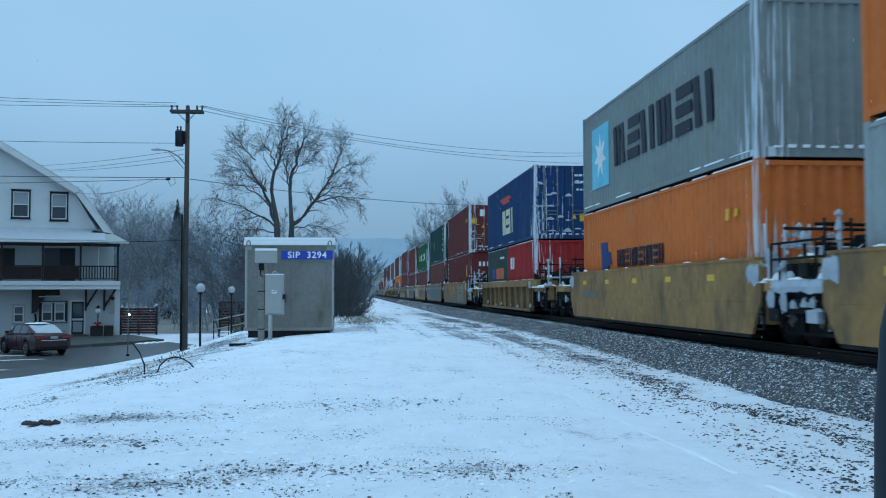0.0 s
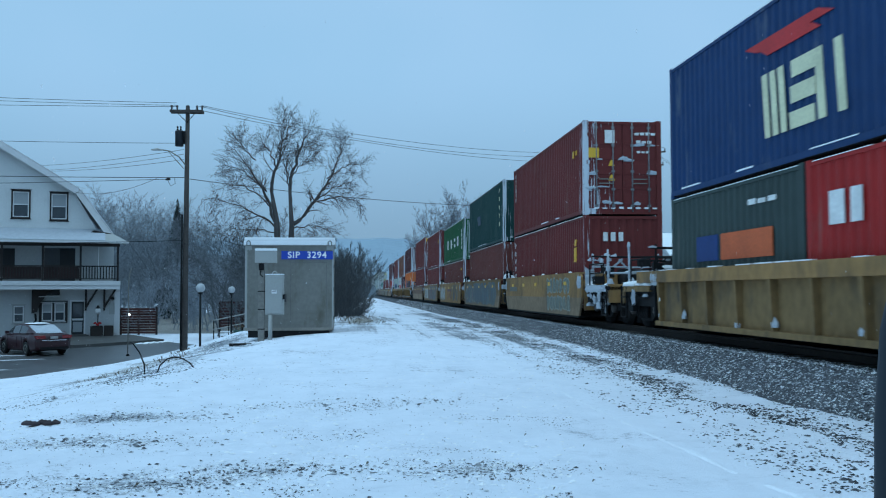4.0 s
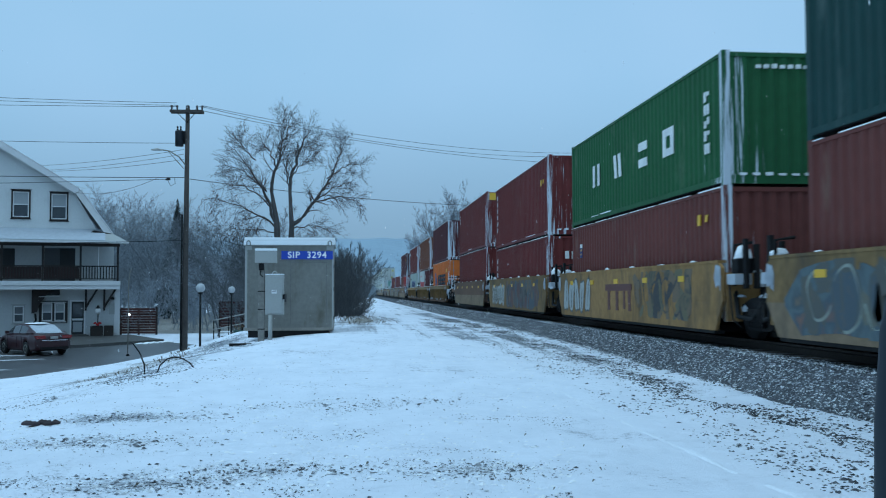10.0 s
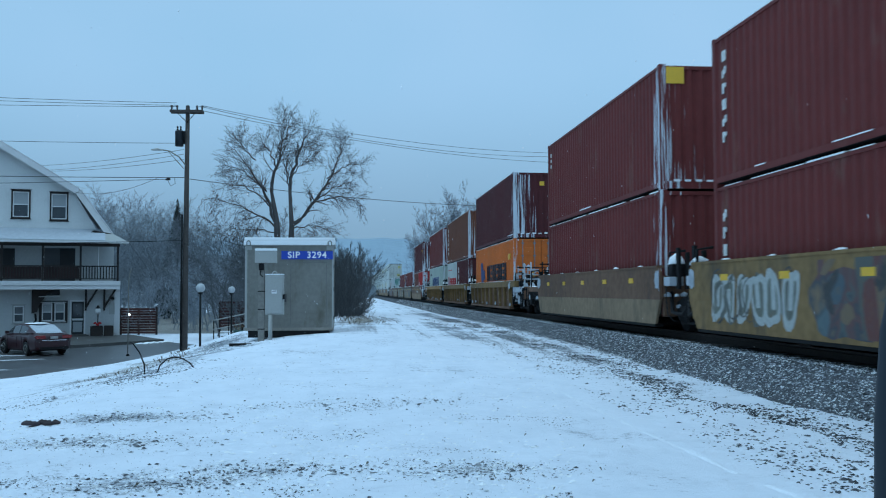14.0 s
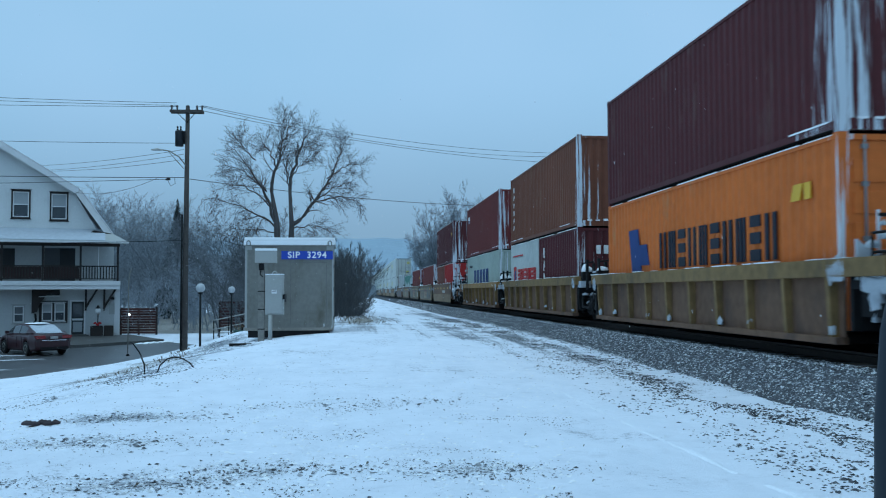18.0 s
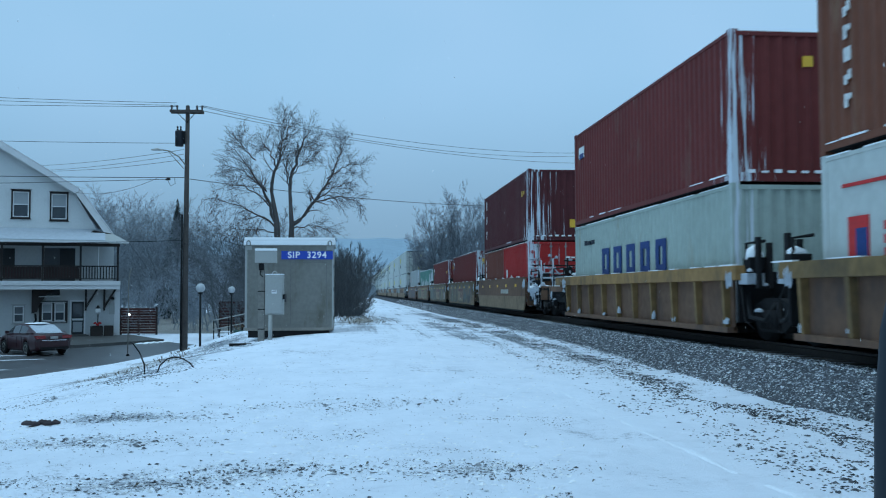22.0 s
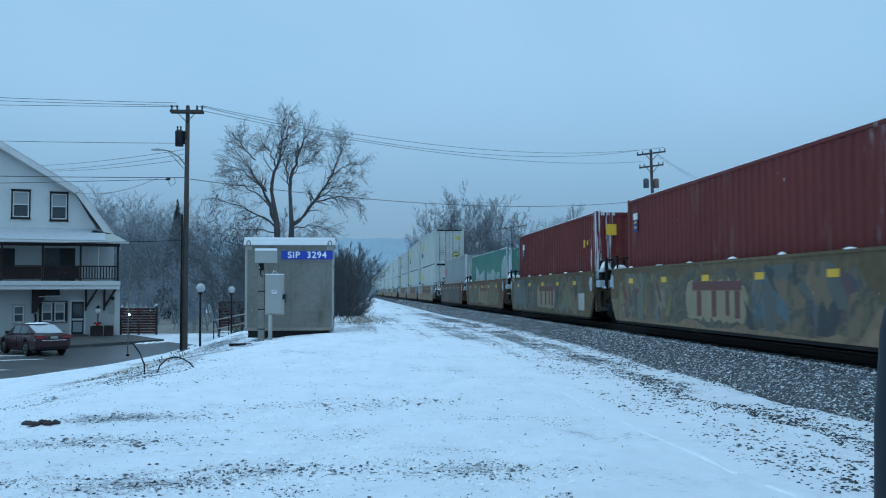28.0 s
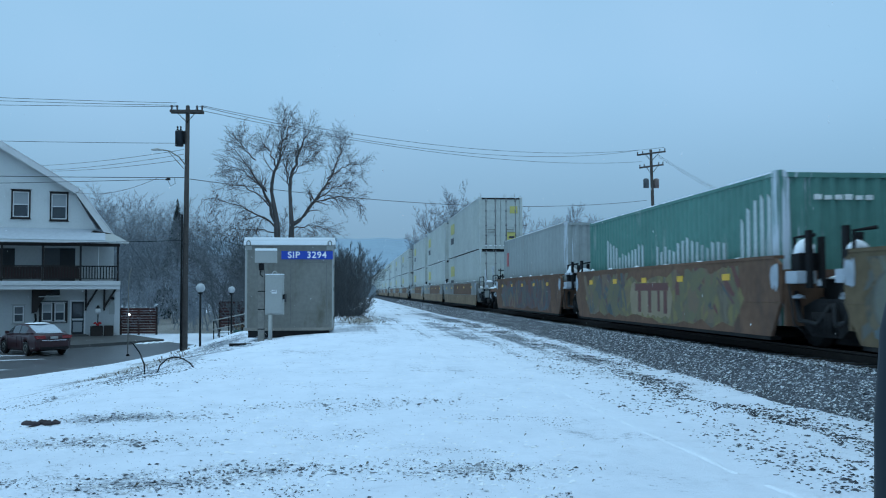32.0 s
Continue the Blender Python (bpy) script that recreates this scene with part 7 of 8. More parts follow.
def house():
    T = thing("house", -14.8, 62.0, -1.3, "white gambrel-roofed house with dark-railed upper porch and snowy roofs", "house", turn=14.4)
    D = 11.0
    low = [(-2.85, -2.12, 0.25, 2.33), (-4.58, -3.97, 1.12, 2.24), (-3.85, -3.24, 1.12, 2.24), (-6.2, -5.6, 1.05, 2.08), (-4.6, -3.55, 2.75, 3.12)]
    part("ground_floor_wall", pierced(-16.0, 0.0, 0.0, 3.12, 0.0, 0.25, low), STUCCO, T)
    part("side_wall", newbox(-0.25, 0.0, 0.25, D, 0.0, 3.12), STUCCO, T)
    part("side_wall", newbox(-16.0, -15.75, 0.25, D, 0.0, 3.12), STUCCO, T)
    part("rear_wall", newbox(-15.75, -0.25, D - 0.25, D, 0.0, 6.6), STUCCO, T)
    part("corner_board", newbox(-0.3, 0.03, -0.03, 0.0, 0.0, 3.12), WHITE, T)
    up = [(-4.55, -2.7, 3.66, 5.75), (-8.6, -6.25, 3.9, 5.7), (-15, -13.5, 4.2, 5.6)]
    # greyer than the gable: some of the porch's shade is in this colour
    part("upper_wall", pierced(-16.0, -1.3, 3.12, 6.6, 0.9, 1.1, up), STUCCO, T)
    part("upper_side_wall", newbox(-1.5, -1.3, 1.1, D, 3.12, 6.6), CLAP, T)
    part("upper_side_wall", newbox(-16.0, -15.8, 1.1, D, 3.12, 6.6), CLAP, T)
    # gable with its two sash windows
    ridge = (-8.2, 12.75)
    part("gable_wall", extrude_poly(bmesh.new(), [(-1.25, 6.6), (-2.75, 9.2), (-3.05, 9.4), (-3.05, 6.6)], "y", 0.0, 0.2), CLAP, T)
    wins = [(-6.35, -5.42, 7.62, 9.22), (-4.13, -3.22, 7.53, 9.15), (-12.0, -11.0, 7.6, 9.2)]
    part("gable_wall", pierced(-13.35, -3.05, 6.6, 9.4, 0.0, 0.2, wins), CLAP, T)
    bm = extrude_poly(bmesh.new(), [(-3.05, 9.4), ridge, (-13.35, 9.4)], "y", 0.0, 0.2)
    part("gable_peak", bm, CLAP, T)
    part("gable_wall", extrude_poly(bmesh.new(), [(-15.15, 6.6), (-13.35, 6.6), (-13.35, 9.4), (-13.65, 9.2)], "y", 0.0, 0.2), CLAP, T)
    bm = bmesh.new()
    z = 6.7
    while z < 12.4:
        hw = 5.45 - (z - 9.2) * 1.535 if z > 9.2 else 5.45 + (9.2 - z) * 0.577
        for a, b in [(-8.2 - hw, -8.2 + hw)]:
            cuts = [(w[0] - 0.14, w[1] + 0.14) for w in wins if w[2] - 0.15 < z < w[3] + 0.2]
            xs = a
            for c0, c1 in sorted(cuts):
                box(bm, xs, c0, -0.02, 0.002, z, z + 0.02)
                xs = c1
            box(bm, xs, b - 0.1, -0.02, 0.002, z, z + 0.02)
        z += 0.16
    o = part("clapboard_edges", bm, CLAP, T)
    o["kind"] = "stuff"
    for w in wins:
        sash_window(T, *w, DARKWOOD)
    # roof slabs with boxed white rake and snow on top
    def slab(p, q, th, y0, y1, name, m, off=0.0):
        (xa, za), (xb, zb) = p, q
        L = math.hypot(xb - xa, zb - za)
        nx, nz = -(zb - za) / L, (xb - xa) / L
        if nz < 0:
            nx, nz = -nx, -nz
        pts = [(xa + nx * off, za + nz * off), (xb + nx * off, zb + nz * off), (xb + nx * (off + th), zb + nz * (off + th)), (xa + nx * (off + th), za + nz * (off + th))]
        return part(name, extrude_poly(bmesh.new(), pts, "y", y0, y1), m, T)
    SHINGLE = mat("grey_roof_shingle", (0.13, 0.13, 0.135), 0.9, vary=0.3, scale=3, bump=0.5)
    pr = [(-0.62, 6.55), (-2.55, 9.28), ridge, (-13.85, 9.28), (-15.8, 6.55)]
    for p, q in zip(pr, pr[1:]):
        slab(p, q, 0.16, -0.55, D + 0.4, "roof", SHINGLE, 0.02)
        slab(p, q, 0.05, -0.5, D + 0.35, "roof_snow", SNOW, 0.18)
        slab(p, q, 0.36, -0.6, -0.552, "rake_board", WHITE, -0.2)
    part("roof_return", extrude_poly(bmesh.new(), [(-1.75, 6.72), (-0.6, 6.52), (-0.55, 6.66), (-1.6, 6.84)], "y", -0.62, 0.2), DARKWOOD, T, "dark trim at the roof's foot")
    # upper porch
    part("porch_ceiling", newbox(-16.2, -1.0, -1.4, 0.9, 6.0, 6.06), CLAP, T)
    part("porch_deck", newbox(-16.2, 0.03, -1.42, 0.9, 3.36, 3.62), WHITE, T)
    part("deck_skirt", newbox(-16.2, 0.0, -1.36, -1.3, 3.1, 3.355), WHITE, T)
    part("porch_ceiling_beam", newbox(-16.2, -0.02, -1.4, -1.28, 5.78, 5.98), DARKWOOD, T)
    for x in (-13.9, -11.5, -9.1, -6.8, -4.5, -2.33, -0.14):
        part("porch_post", newbox(x - 0.06, x + 0.06, -1.4, -1.28, 3.62, 5.78), DARKWOOD, T)
    for a, b in zip((-13.9, -11.5, -9.1, -6.8, -4.5, -2.33), (-11.5, -9.1, -6.8, -4.5, -2.33, -0.14)):
        rail = part("railing", newbox(a + 0.06, b - 0.06, -1.385, -1.3, 4.5, 4.58), DARKWOOD, T)
        part("bottom_rail", newbox(a + 0.06, b - 0.06, -1.375, -1.31, 3.72, 3.78), DARKWOOD, rail)
        n = int((b - a) / 0.16)
        for i in range(1, n):
            x = a + (b - a) * i / n
            part("baluster", newbox(x - 0.035, x + 0.035, -1.365, -1.32, 3.78, 4.5), DARKWOOD, rail)
    part("end_railing", newbox(-0.18, -0.1, -1.28, 0.0, 4.5, 4.58), DARKWOOD, T)
    # near-black sheets fill doorway and window; their unlit inside is put into the colour
    part("porch_door", newbox(-3.62, -2.7, 0.98, 1.04, 3.66, 5.75), SHADOWED, T, "near-black sheet for the shaded open porch doorway")
    # grey blind added to fill the paler half of the dark opening
    part("porch_screen", newbox(-4.55, -3.62, 0.98, 1.04, 3.66, 5.75), mat("dim_grey_blind", (0.10, 0.105, 0.11), 0.8, vary=0.15, bump=0), T, "dim grey blind beside the doorway")
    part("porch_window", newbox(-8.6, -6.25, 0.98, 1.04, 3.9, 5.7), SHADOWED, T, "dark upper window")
    for a, b in zip((-11.5, -9.1, -6.8, -4.5), (-9.1, -6.8, -4.5, -2.33)):
        part("railing_cloth", newbox(a + 0.07, b - 0.07, -1.312, -1.296, 3.79, 4.49), mat("dark_red_cloth", (0.045, 0.026, 0.026), 0.9, vary=0.4, scale=2.5), T, "dark cloth hung behind the balusters")
    part("porch_window_blind", newbox(-15, -13.5, 0.98, 1.04, 4.2, 5.6), BLIND, T)
    bm = extrude_poly(bmesh.new(), [(-1.85, 5.98), (-1.85, 6.1), (0.05, 6.92), (0.05, 6.78)], "x", -16.4, -0.9)
    part("porch_roof", bm, GALV_LIGHT, T)
    bm = bmesh.new()
    v = [bm.verts.new(p) for p in ((-0.9, 0.05, 6.92), (-0.9, -1.85, 6.1), (0.45, -1.85, 6.08), (-0.9, 0.05, 6.78), (-0.9, -1.85, 5.98), (0.45, -1.85, 5.98), (0.3, 1.5, 6.1), (0.3, 1.5, 5.98))]
    for q in ((0, 1, 2), (0, 2, 6), (3, 5, 4), (3, 7, 5), (1, 4, 5, 2), (2, 5, 7, 6), (0, 3, 4, 1), (0, 6, 7, 3)):
        bm.faces.new([v[i] for i in q])
    bmesh.ops.recalc_face_normals(bm, faces=bm.faces)
    part("porch_roof_hip", bm, GALV_LIGHT, T)
    part("porch_roof_snow", extrude_poly(bmesh.new(), [(-1.8, 6.13), (-1.8, 6.17), (0.0, 6.955), (0.0, 6.91)], "x", -16.4, -0.9), FROST, T)
    part("gutter", newbox(-16.4, 0.5, -1.95, -1.86, 5.97, 6.1), WHITE, T)
    # ground floor doors, windows, braces
    door = part("entrance_door", newbox(-2.85, -2.12, 0.06, 0.12, 0.25, 2.33), SHADOWED, T, "dark storm door with two glass panels")
    part("door_panel_glass", newbox(-2.76, -2.21, 0.04, 0.058, 1.35, 2.2), GLASS, door)
    part("door_panel_glass", newbox(-2.76, -2.21, 0.04, 0.058, 0.4, 1.05), BLIND, door)
    part("door_bar", newbox(-2.8, -2.17, 0.02, 0.05, 1.14, 1.26), WHITE, door)
    part("door_frame", pierced(-2.95, -2.02, 0.0, 2.43, -0.03, 0.06, [(-2.85, -2.12, 0.0, 2.33)]), WHITE, T)
    part("window_surround", pierced(-4.75, -3.08, 0.98, 2.4, -0.06, 0.0, [(-4.58, -3.97, 1.12, 2.24), (-3.85, -3.24, 1.12, 2.24)]), DARKWOOD, T)
    sash_window(T, -4.58, -3.97, 1.12, 2.24, WHITE, t=0.03)
    sash_window(T, -3.85, -3.24, 1.12, 2.24, WHITE, t=0.03)
    sash_window(T, -6.2, -5.6, 1.05, 2.08, GALV_LIGHT, t=0.06, double=False)
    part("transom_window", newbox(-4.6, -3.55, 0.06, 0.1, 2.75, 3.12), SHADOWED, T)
    part("awning", extrude_poly(bmesh.new(), [(-0.45, 2.62), (0.0, 2.7), (0.0, 2.74), (-0.45, 2.66)], "x", -4.75, -3.5), WHITE, T)
    for x in (-2.0, -0.9):
        part("brace_post", newbox(x - 0.07, x + 0.05, -0.12, 0.0, 1.75, 3.1), DARKWOOD, T)
        part("diagonal_brace", extrude_poly(bmesh.new(), [(x, 1.85), (x + 0.72, 3.1), (x + 0.58, 3.1), (x - 0.02, 2.08)], "y", -0.2, -0.08), DARKWOOD, T)
    part("large_brace", extrude_poly(bmesh.new(), [(-5.15, 3.1), (-4.0, 3.1), (-4.25, 2.85), (-4.7, 2.2), (-4.85, 1.7), (-5.15, 1.6)], "y", -0.35, -0.1), DARKWOOD, T)
    part("downpipe", tube(bmesh.new(), [(-4.95, -0.2, 1.6), (-4.9, -0.22, 1.2), (-5.0, -0.22, 1.0), (-4.95, -0.22, 0.1)], 0.06, sides=8), STEEL_DARK, T)
    part("small_box", newbox(-0.62, -0.28, -0.06, 0, 1.5, 2.2), GALV_LIGHT, T)
    part("wall_lamp", lathe(bmesh.new(), [(0.12, 0), (0.1, 0.12), (0.03, 0.18)], 10, (-0.42, -0.12, 2.45)), STEEL_DARK, T)
    part("step", newbox(-3.2, -1.8, -0.9, 0.0, 0.0, 0.24), CONCRETE, T)
    part("sill_step", newbox(-3.0, -1.95, -0.4, 0.0, 0.24, 0.27), CONCRETE, T)


house()
HM = pose(-14.8, 62.0, -1.3, 0, 0, 14.4)


def at_house(x, y, z):
    return HM @ Vector((x, y, z))


def front_yard():
    for x, w in ((-1.3, 0.42), (-0.6, 0.32)):
        p = at_house(x, -0.7, 0.17)
        T = thing("planter", p.x, p.y, p.z, "dark wooden planter box by the house wall", "planter", "planters by the wall", turn=14.4)
        part("tub", newbox(-w, w * 0.8, -0.25, 0.25, 0, 0.62, 0.02), DARKWOOD, T)
        part("soil", newbox(-w + 0.05, w * 0.8 - 0.05, -0.2, 0.2, 0.6, 0.64), BLACK, T)
    p = at_house(-1.25, -0.8, 0.17)
    T = thing("lantern_post", p.x, p.y, p.z, "black lantern on a short post with a red bow", "lamp")
    part("post", tube(bmesh.new(), [(0, -0.1, 0), (0, -0.1, 1.35)], 0.035, sides=8), BLACK, T)
    part("lantern_globe", lathe(bmesh.new(), [(0.06, 0), (0.15, 0.1), (0.17, 0.28), (0.12, 0.38)], 12, (0, -0.1, 1.35)), WHITE, T)
    part("lantern_cap", lathe(bmesh.new(), [(0.17, 0), (0.1, 0.1), (0.03, 0.2)], 12, (0, -0.1, 1.73)), BLACK, T)
    bm = bmesh.new()
    for s in (-1, 0, 1):
        lump(bm, s * 0.14, -0.2, 0.68 + 0.1 * abs(s), 0.13, 0.08, 0.12, random.Random(5 + s), 1)
    part("red_bow", bm, mat("red_ribbon", (0.35, 0.02, 0.02), 0.6), T, "faded red ribbon bow")


front_yard()


def slat_fence(x0, y0, x1, y1, z, h, label):
    a = math.degrees(math.atan2(y1 - y0, x1 - x0))
    L = math.hypot(x1 - x0, y1 - y0)
    T = thing("slat_fence", x0, y0, z, label, "fence", "slat fences", turn=a)
    wood = mat("dark_red_stained_slats", (0.075, 0.035, 0.032), 0.8, vary=0.3, random_shift=0.25)
    n = max(2, round(L / 1.3) + 1)
    for i in range(n):
        x = L * i / (n - 1)
        part("post", newbox(x - 0.06, x + 0.06, -0.06, 0.06, -0.2, h + (0.12 if i == n - 1 else 0), 0.01), DARKWOOD, T)
    k = int(h / 0.17)
    for j in range(k):
        part("slat", newbox(0, L, -0.09, -0.062, 0.08 + j * h / k, 0.08 + j * h / k + 0.145), wood, T)


slat_fence(-15.7, 66.3, -13.25, 66.0, -1.3, 1.78, "dark red horizontal slat fence beside the house")
slat_fence(-7.9, 58.0, -5.2, 58.0, -0.62, 1.62, "dark red horizontal slat fence behind a snowy bank")


def globe_lamp(x, y, gz, r, label):
    z = ground_z(x, y)
    T = thing("globe_lamp", x, y, z - 0.05, label, "lamp", "globe lamps")
    h = gz - z + 0.05
    part("post", tube(bmesh.new(), [(0, 0, 0), (0, 0, h - r * 0.9)], 0.05, 0.04, 10), BLACK, T)
    part("collar", lathe(bmesh.new(), [(0.05, 0), (0.1, 0.04), (0.1, 0.08), (0.06, 0.1)], 12, (0, 0, h - r - 0.08)), BLACK, T)
    bm = bmesh.new()
    bmesh.ops.create_uvsphere(bm, u_segments=20, v_segments=14, radius=r)
    bmesh.ops.translate(bm, verts=bm.verts, vec=(0, 0, h))
    o = part("globe", bm, mat("milky_glass", (0.42, 0.44, 0.455), 0.3, vary=0.08, bump=0), T, "milky white globe, unlit")
    for p in o.data.polygons:
        p.use_smooth = True


globe_lamp(-6.25, 40.0, 1.78, 0.19, "black post lamp with milky globe in the snow bank")
globe_lamp(-5.9, 47.5, 1.72, 0.17, "black post lamp with milky globe near the fence")


def ramp_rail():
    T = thing("ramp_railing", -7.2, 52.0, -0.9, "pale metal handrail of a snowy ramp", "railing")
    for z in (0.95, 0.45):
        part("rail", tube(bmesh.new(), [(-0.3, 0, z), (1.7, 0, z + 0.42)], 0.03, sides=8), GALV_LIGHT, T)
    for x in (-0.2, 0.6, 1.5):
        part("rail_post", tube(bmesh.new(), [(x, 0, -0.1), (x, 0, 0.98 + 0.21 * (x + 0.3))], 0.03, sides=8), STEEL_DARK, T)
    part("ramp_wall", extrude_poly(bmesh.new(), [(0.2, -0.2), (2.6, -0.2), (2.6, 0.32), (0.2, 0.12)], "y", -0.15, 0.0), CONCRETE, T)
    part("ramp_snow", newbox(0.15, 2.65, -0.18, 0.4, 0.32, 0.38, 0.03), SNOW, T)
    P = thing("flower_pot", -6.0, 51.2, ground_z(-6.0, 51.2) - 0.05, "dark green pot with a withered plant", "pot")
    part("pot", lathe(bmesh.new(), [(0.16, 0), (0.28, 0.42), (0.3, 0.45), (0.24, 0.45)], 14), mat("green_glazed_pot", (0.02, 0.08, 0.06), 0.4), P)
    bm = bmesh.new()
    rg = random.Random(8)
    for i in range(14):
        a = rg.uniform(0, 6.28)
        tube(bm, [(0, 0, 0.42), (0.15 * math.cos(a), 0.15 * math.sin(a), 0.6), (0.3 * math.cos(a), 0.3 * math.sin(a), 0.62 + rg.uniform(0, 0.25))], 0.012, 0.004, 4)
    part("withered_stems", bm, mat("dry_stems", (0.16, 0.12, 0.07), 0.9), P)


ramp_rail()

# thin street-sign pole with bare sapling twigs beside it
T = thing("sign_pole", -10.1, 44.0, -1.3, "thin grey metal pole at the street's edge", "pole")
part("pole", tube(bmesh.new(), [(0, 0, 0), (0, 0, 3.3), (0.03, 0, 3.7), (0.12, 0, 4.0)], 0.026, 0.016, 8), GALV, T)
part("pole_foot", lathe(bmesh.new(), [(0.08, 0), (0.08, 0.05), (0.04, 0.1)], 10), STEEL_DARK, T)
T = thing("yard_light", -15.05, 65.85, -1.3, "small lit yard light on the slat fence", "lamp")
part("stem", tube(bmesh.new(), [(0, 0, 0), (0, 0, 1.3)], 0.02, sides=6), BLACK, T)
bm = bmesh.new()
bmesh.ops.create_uvsphere(bm, u_segments=12, v_segments=8, radius=0.09)
bmesh.ops.translate(bm, verts=bm.verts, vec=(0, -0.05, 1.38))
part("bulb", bm, mat("lit_bulb", (0.9, 0.95, 1.0), 0.3, vary=0, bump=0, emit=4.0), T, "glowing white bulb")


# ---------------- parked cars ----------------
def sedan(x, y, z, turn, paint_m, label, snow=True):
    """A four-door sedan; local y is forward, the rear bumper at y = 0."""
    T = thing("car", x, y, z, label, "car", "parked cars", turn)

    def line(table, v):
        for (a, p), (b, q) in zip(table, table[1:]):
            if v <= b:
                return p + (q - p) * smooth01((v - a) / (b - a))
        return table[-1][1]
    deck = [(0.0, 0.82), (0.1, 0.98), (0.6, 1.04), (1.6, 1.0), (3.2, 0.96), (4.1, 0.86), (4.6, 0.7), (4.75, 0.55)]
    half = [(0.0, 0.70), (0.12, 0.82), (0.7, 0.90), (2.4, 0.915), (3.9, 0.89), (4.55, 0.76), (4.75, 0.55)]
    roofz = [(0.5, 1.03), (0.9, 1.20), (1.45, 1.385), (2.15, 1.46), (2.75, 1.40), (3.2, 1.22), (3.75, 0.95)]

    def under(v):
        arch = 0.21 + (0.12 * max(0.0, 0.4 - v) / 0.4) + 0.06 * max(0.0, v - 4.4)
        for c in (1.02, 3.62):
            if abs(v - c) < 0.38:
                arch = max(arch, 0.325 + math.sqrt(0.38 ** 2 - (v - c) ** 2))
        return arch
    ys = sorted({0.0, 0.04, 0.1, 0.2, 0.35, 0.5, 4.3, 4.5, 4.65, 4.75, *(1.6 + 0.2 * k for k in range(8)), *(c + 0.38 * math.sin(k * math.pi / 12) for c in (1.02, 3.62) for k in range(-6, 7)), 0.63, 1.41, 3.23, 4.01})
    bm = bmesh.new()
    rows = []
    for v in ys:
        w, h, lo = line(half, v), line(deck, v), under(v)
        right = [(0.0, h + 0.03), (0.55 * w, h + 0.02), (0.86 * w, h - 0.02), (0.965 * w, h - 0.11), (1.0 * w, 0.5 * h + 0.16), (0.985 * w, 0.46), (0.95 * w, 0.32), (0.90 * w, 0.21)]
        right = [(a, max(b, lo)) for a, b in right] + [(0.0, lo)]
        ring = [(a, b) for a, b in right] + [(-a, b) for a, b in right[-2:0:-1]]
        rows.append([bm.verts.new((a, v, b)) for a, b in ring])
    k = len(rows[0])
    for a, b in zip(rows, rows[1:]):
        for i in range(k):
            bm.faces.new((a[i], a[(i + 1) % k], b[(i + 1) % k], b[i])).smooth = True
    bm.faces.new(rows[0])
    bm.faces.new(rows[-1][::-1])
    bmesh.ops.recalc_face_normals(bm, faces=bm.faces)
    part("body", bm, paint_m, T)
    # cabin: window bands, pillars and roof as separate skins
    skins = {"glass": bmesh.new(), "paint": bmesh.new(), "pillar": bmesh.new(), "rear": bmesh.new()}
    cy = [0.5, 0.72, 0.95, 1.2, 1.45, 1.8, 1.93, 2.0, 2.4, 2.75, 2.82, 3.0, 3.2, 3.45, 3.75]

    def section(v):
        h, base = line(roofz, v), line(deck, v) - 0.01
        f = max(0.0, (h - base) / 0.46)
        return [(0.0, h + 0.02), (0.36, h + 0.012), (0.60, h - 0.015 * f), (0.675, h - 0.075 * f), (0.80, base + 0.02), (0.82, base)]
    for a, b in zip(cy, cy[1:]):
        sa, sb, mid = section(a), section(b), (a + b) / 2
        for i in range(5):
            for sx in (-1, 1):
                if i < 2:
                    key = "paint" if 1.4 < mid < 2.8 else ("rear" if mid < 1.4 else "glass")
                elif i in (2, 4):
                    key = "paint"
                else:
                    key = "paint" if mid < 1.25 or mid > 3.5 else ("pillar" if 1.9 < mid < 2.0 or 2.75 < mid < 2.85 else "glass")
                bmk = skins[key]
                q = [(sx * sa[i][0], a, sa[i][1]), (sx * sa[i + 1][0], a, sa[i + 1][1]), (sx * sb[i + 1][0], b, sb[i + 1][1]), (sx * sb[i][0], b, sb[i][1])]
                f = bmk.faces.new([bmk.verts.new(p) for p in (q if sx < 0 else q[::-1])])
                f.smooth = True
    for key, nm, m, lb in (("glass", "windows", GLASS, "dark car windows"), ("paint", "roof", paint_m, ""), ("pillar", "pillar", BLACK, ""), ("rear", "rear_window", FROST if snow else GLASS, "rear window under frost" if snow else "")):
        bmesh.ops.remove_doubles(skins[key], verts=skins[key].verts, dist=0.001)
        part(nm, skins[key], m, T, lb)
    if snow:
        bm = bmesh.new()
        lump(bm, 0, 1.95, 1.438, 0.56, 0.66, 0.035, random.Random(3), 3)
        part("roof_snow", bm, SNOW, T, "thin layer of snow")
        part("boot_snow", lump(bmesh.new(), 0, 0.34, 1.035, 0.6, 0.2, 0.03, random.Random(6), 2), FROST, T)
    lens = mat("red_tail_lens", (0.22, 0.01, 0.012), 0.25, bump=0)
    for sx in (-1, 1):
        for yy in (1.02, 3.62):
            bm = lathe(bmesh.new(), [(0.2, -0.1), (0.30, -0.11), (0.325, -0.07), (0.325, 0.07), (0.30, 0.11), (0.2, 0.1)], 22)
            w = part("wheel", bm, BLACK, T)
            w.matrix_basis = pose(sx * 0.79, yy, 0.325, 0, 90, 0)
            part("rim", lathe(bmesh.new(), [(0.21, 0.0), (0.2, 0.105), (0.06, 0.09), (0.03, 0.11)], 14), GALV, w).matrix_basis = pose(0, 0, 0, 0, 0 if sx > 0 else 180, 0)
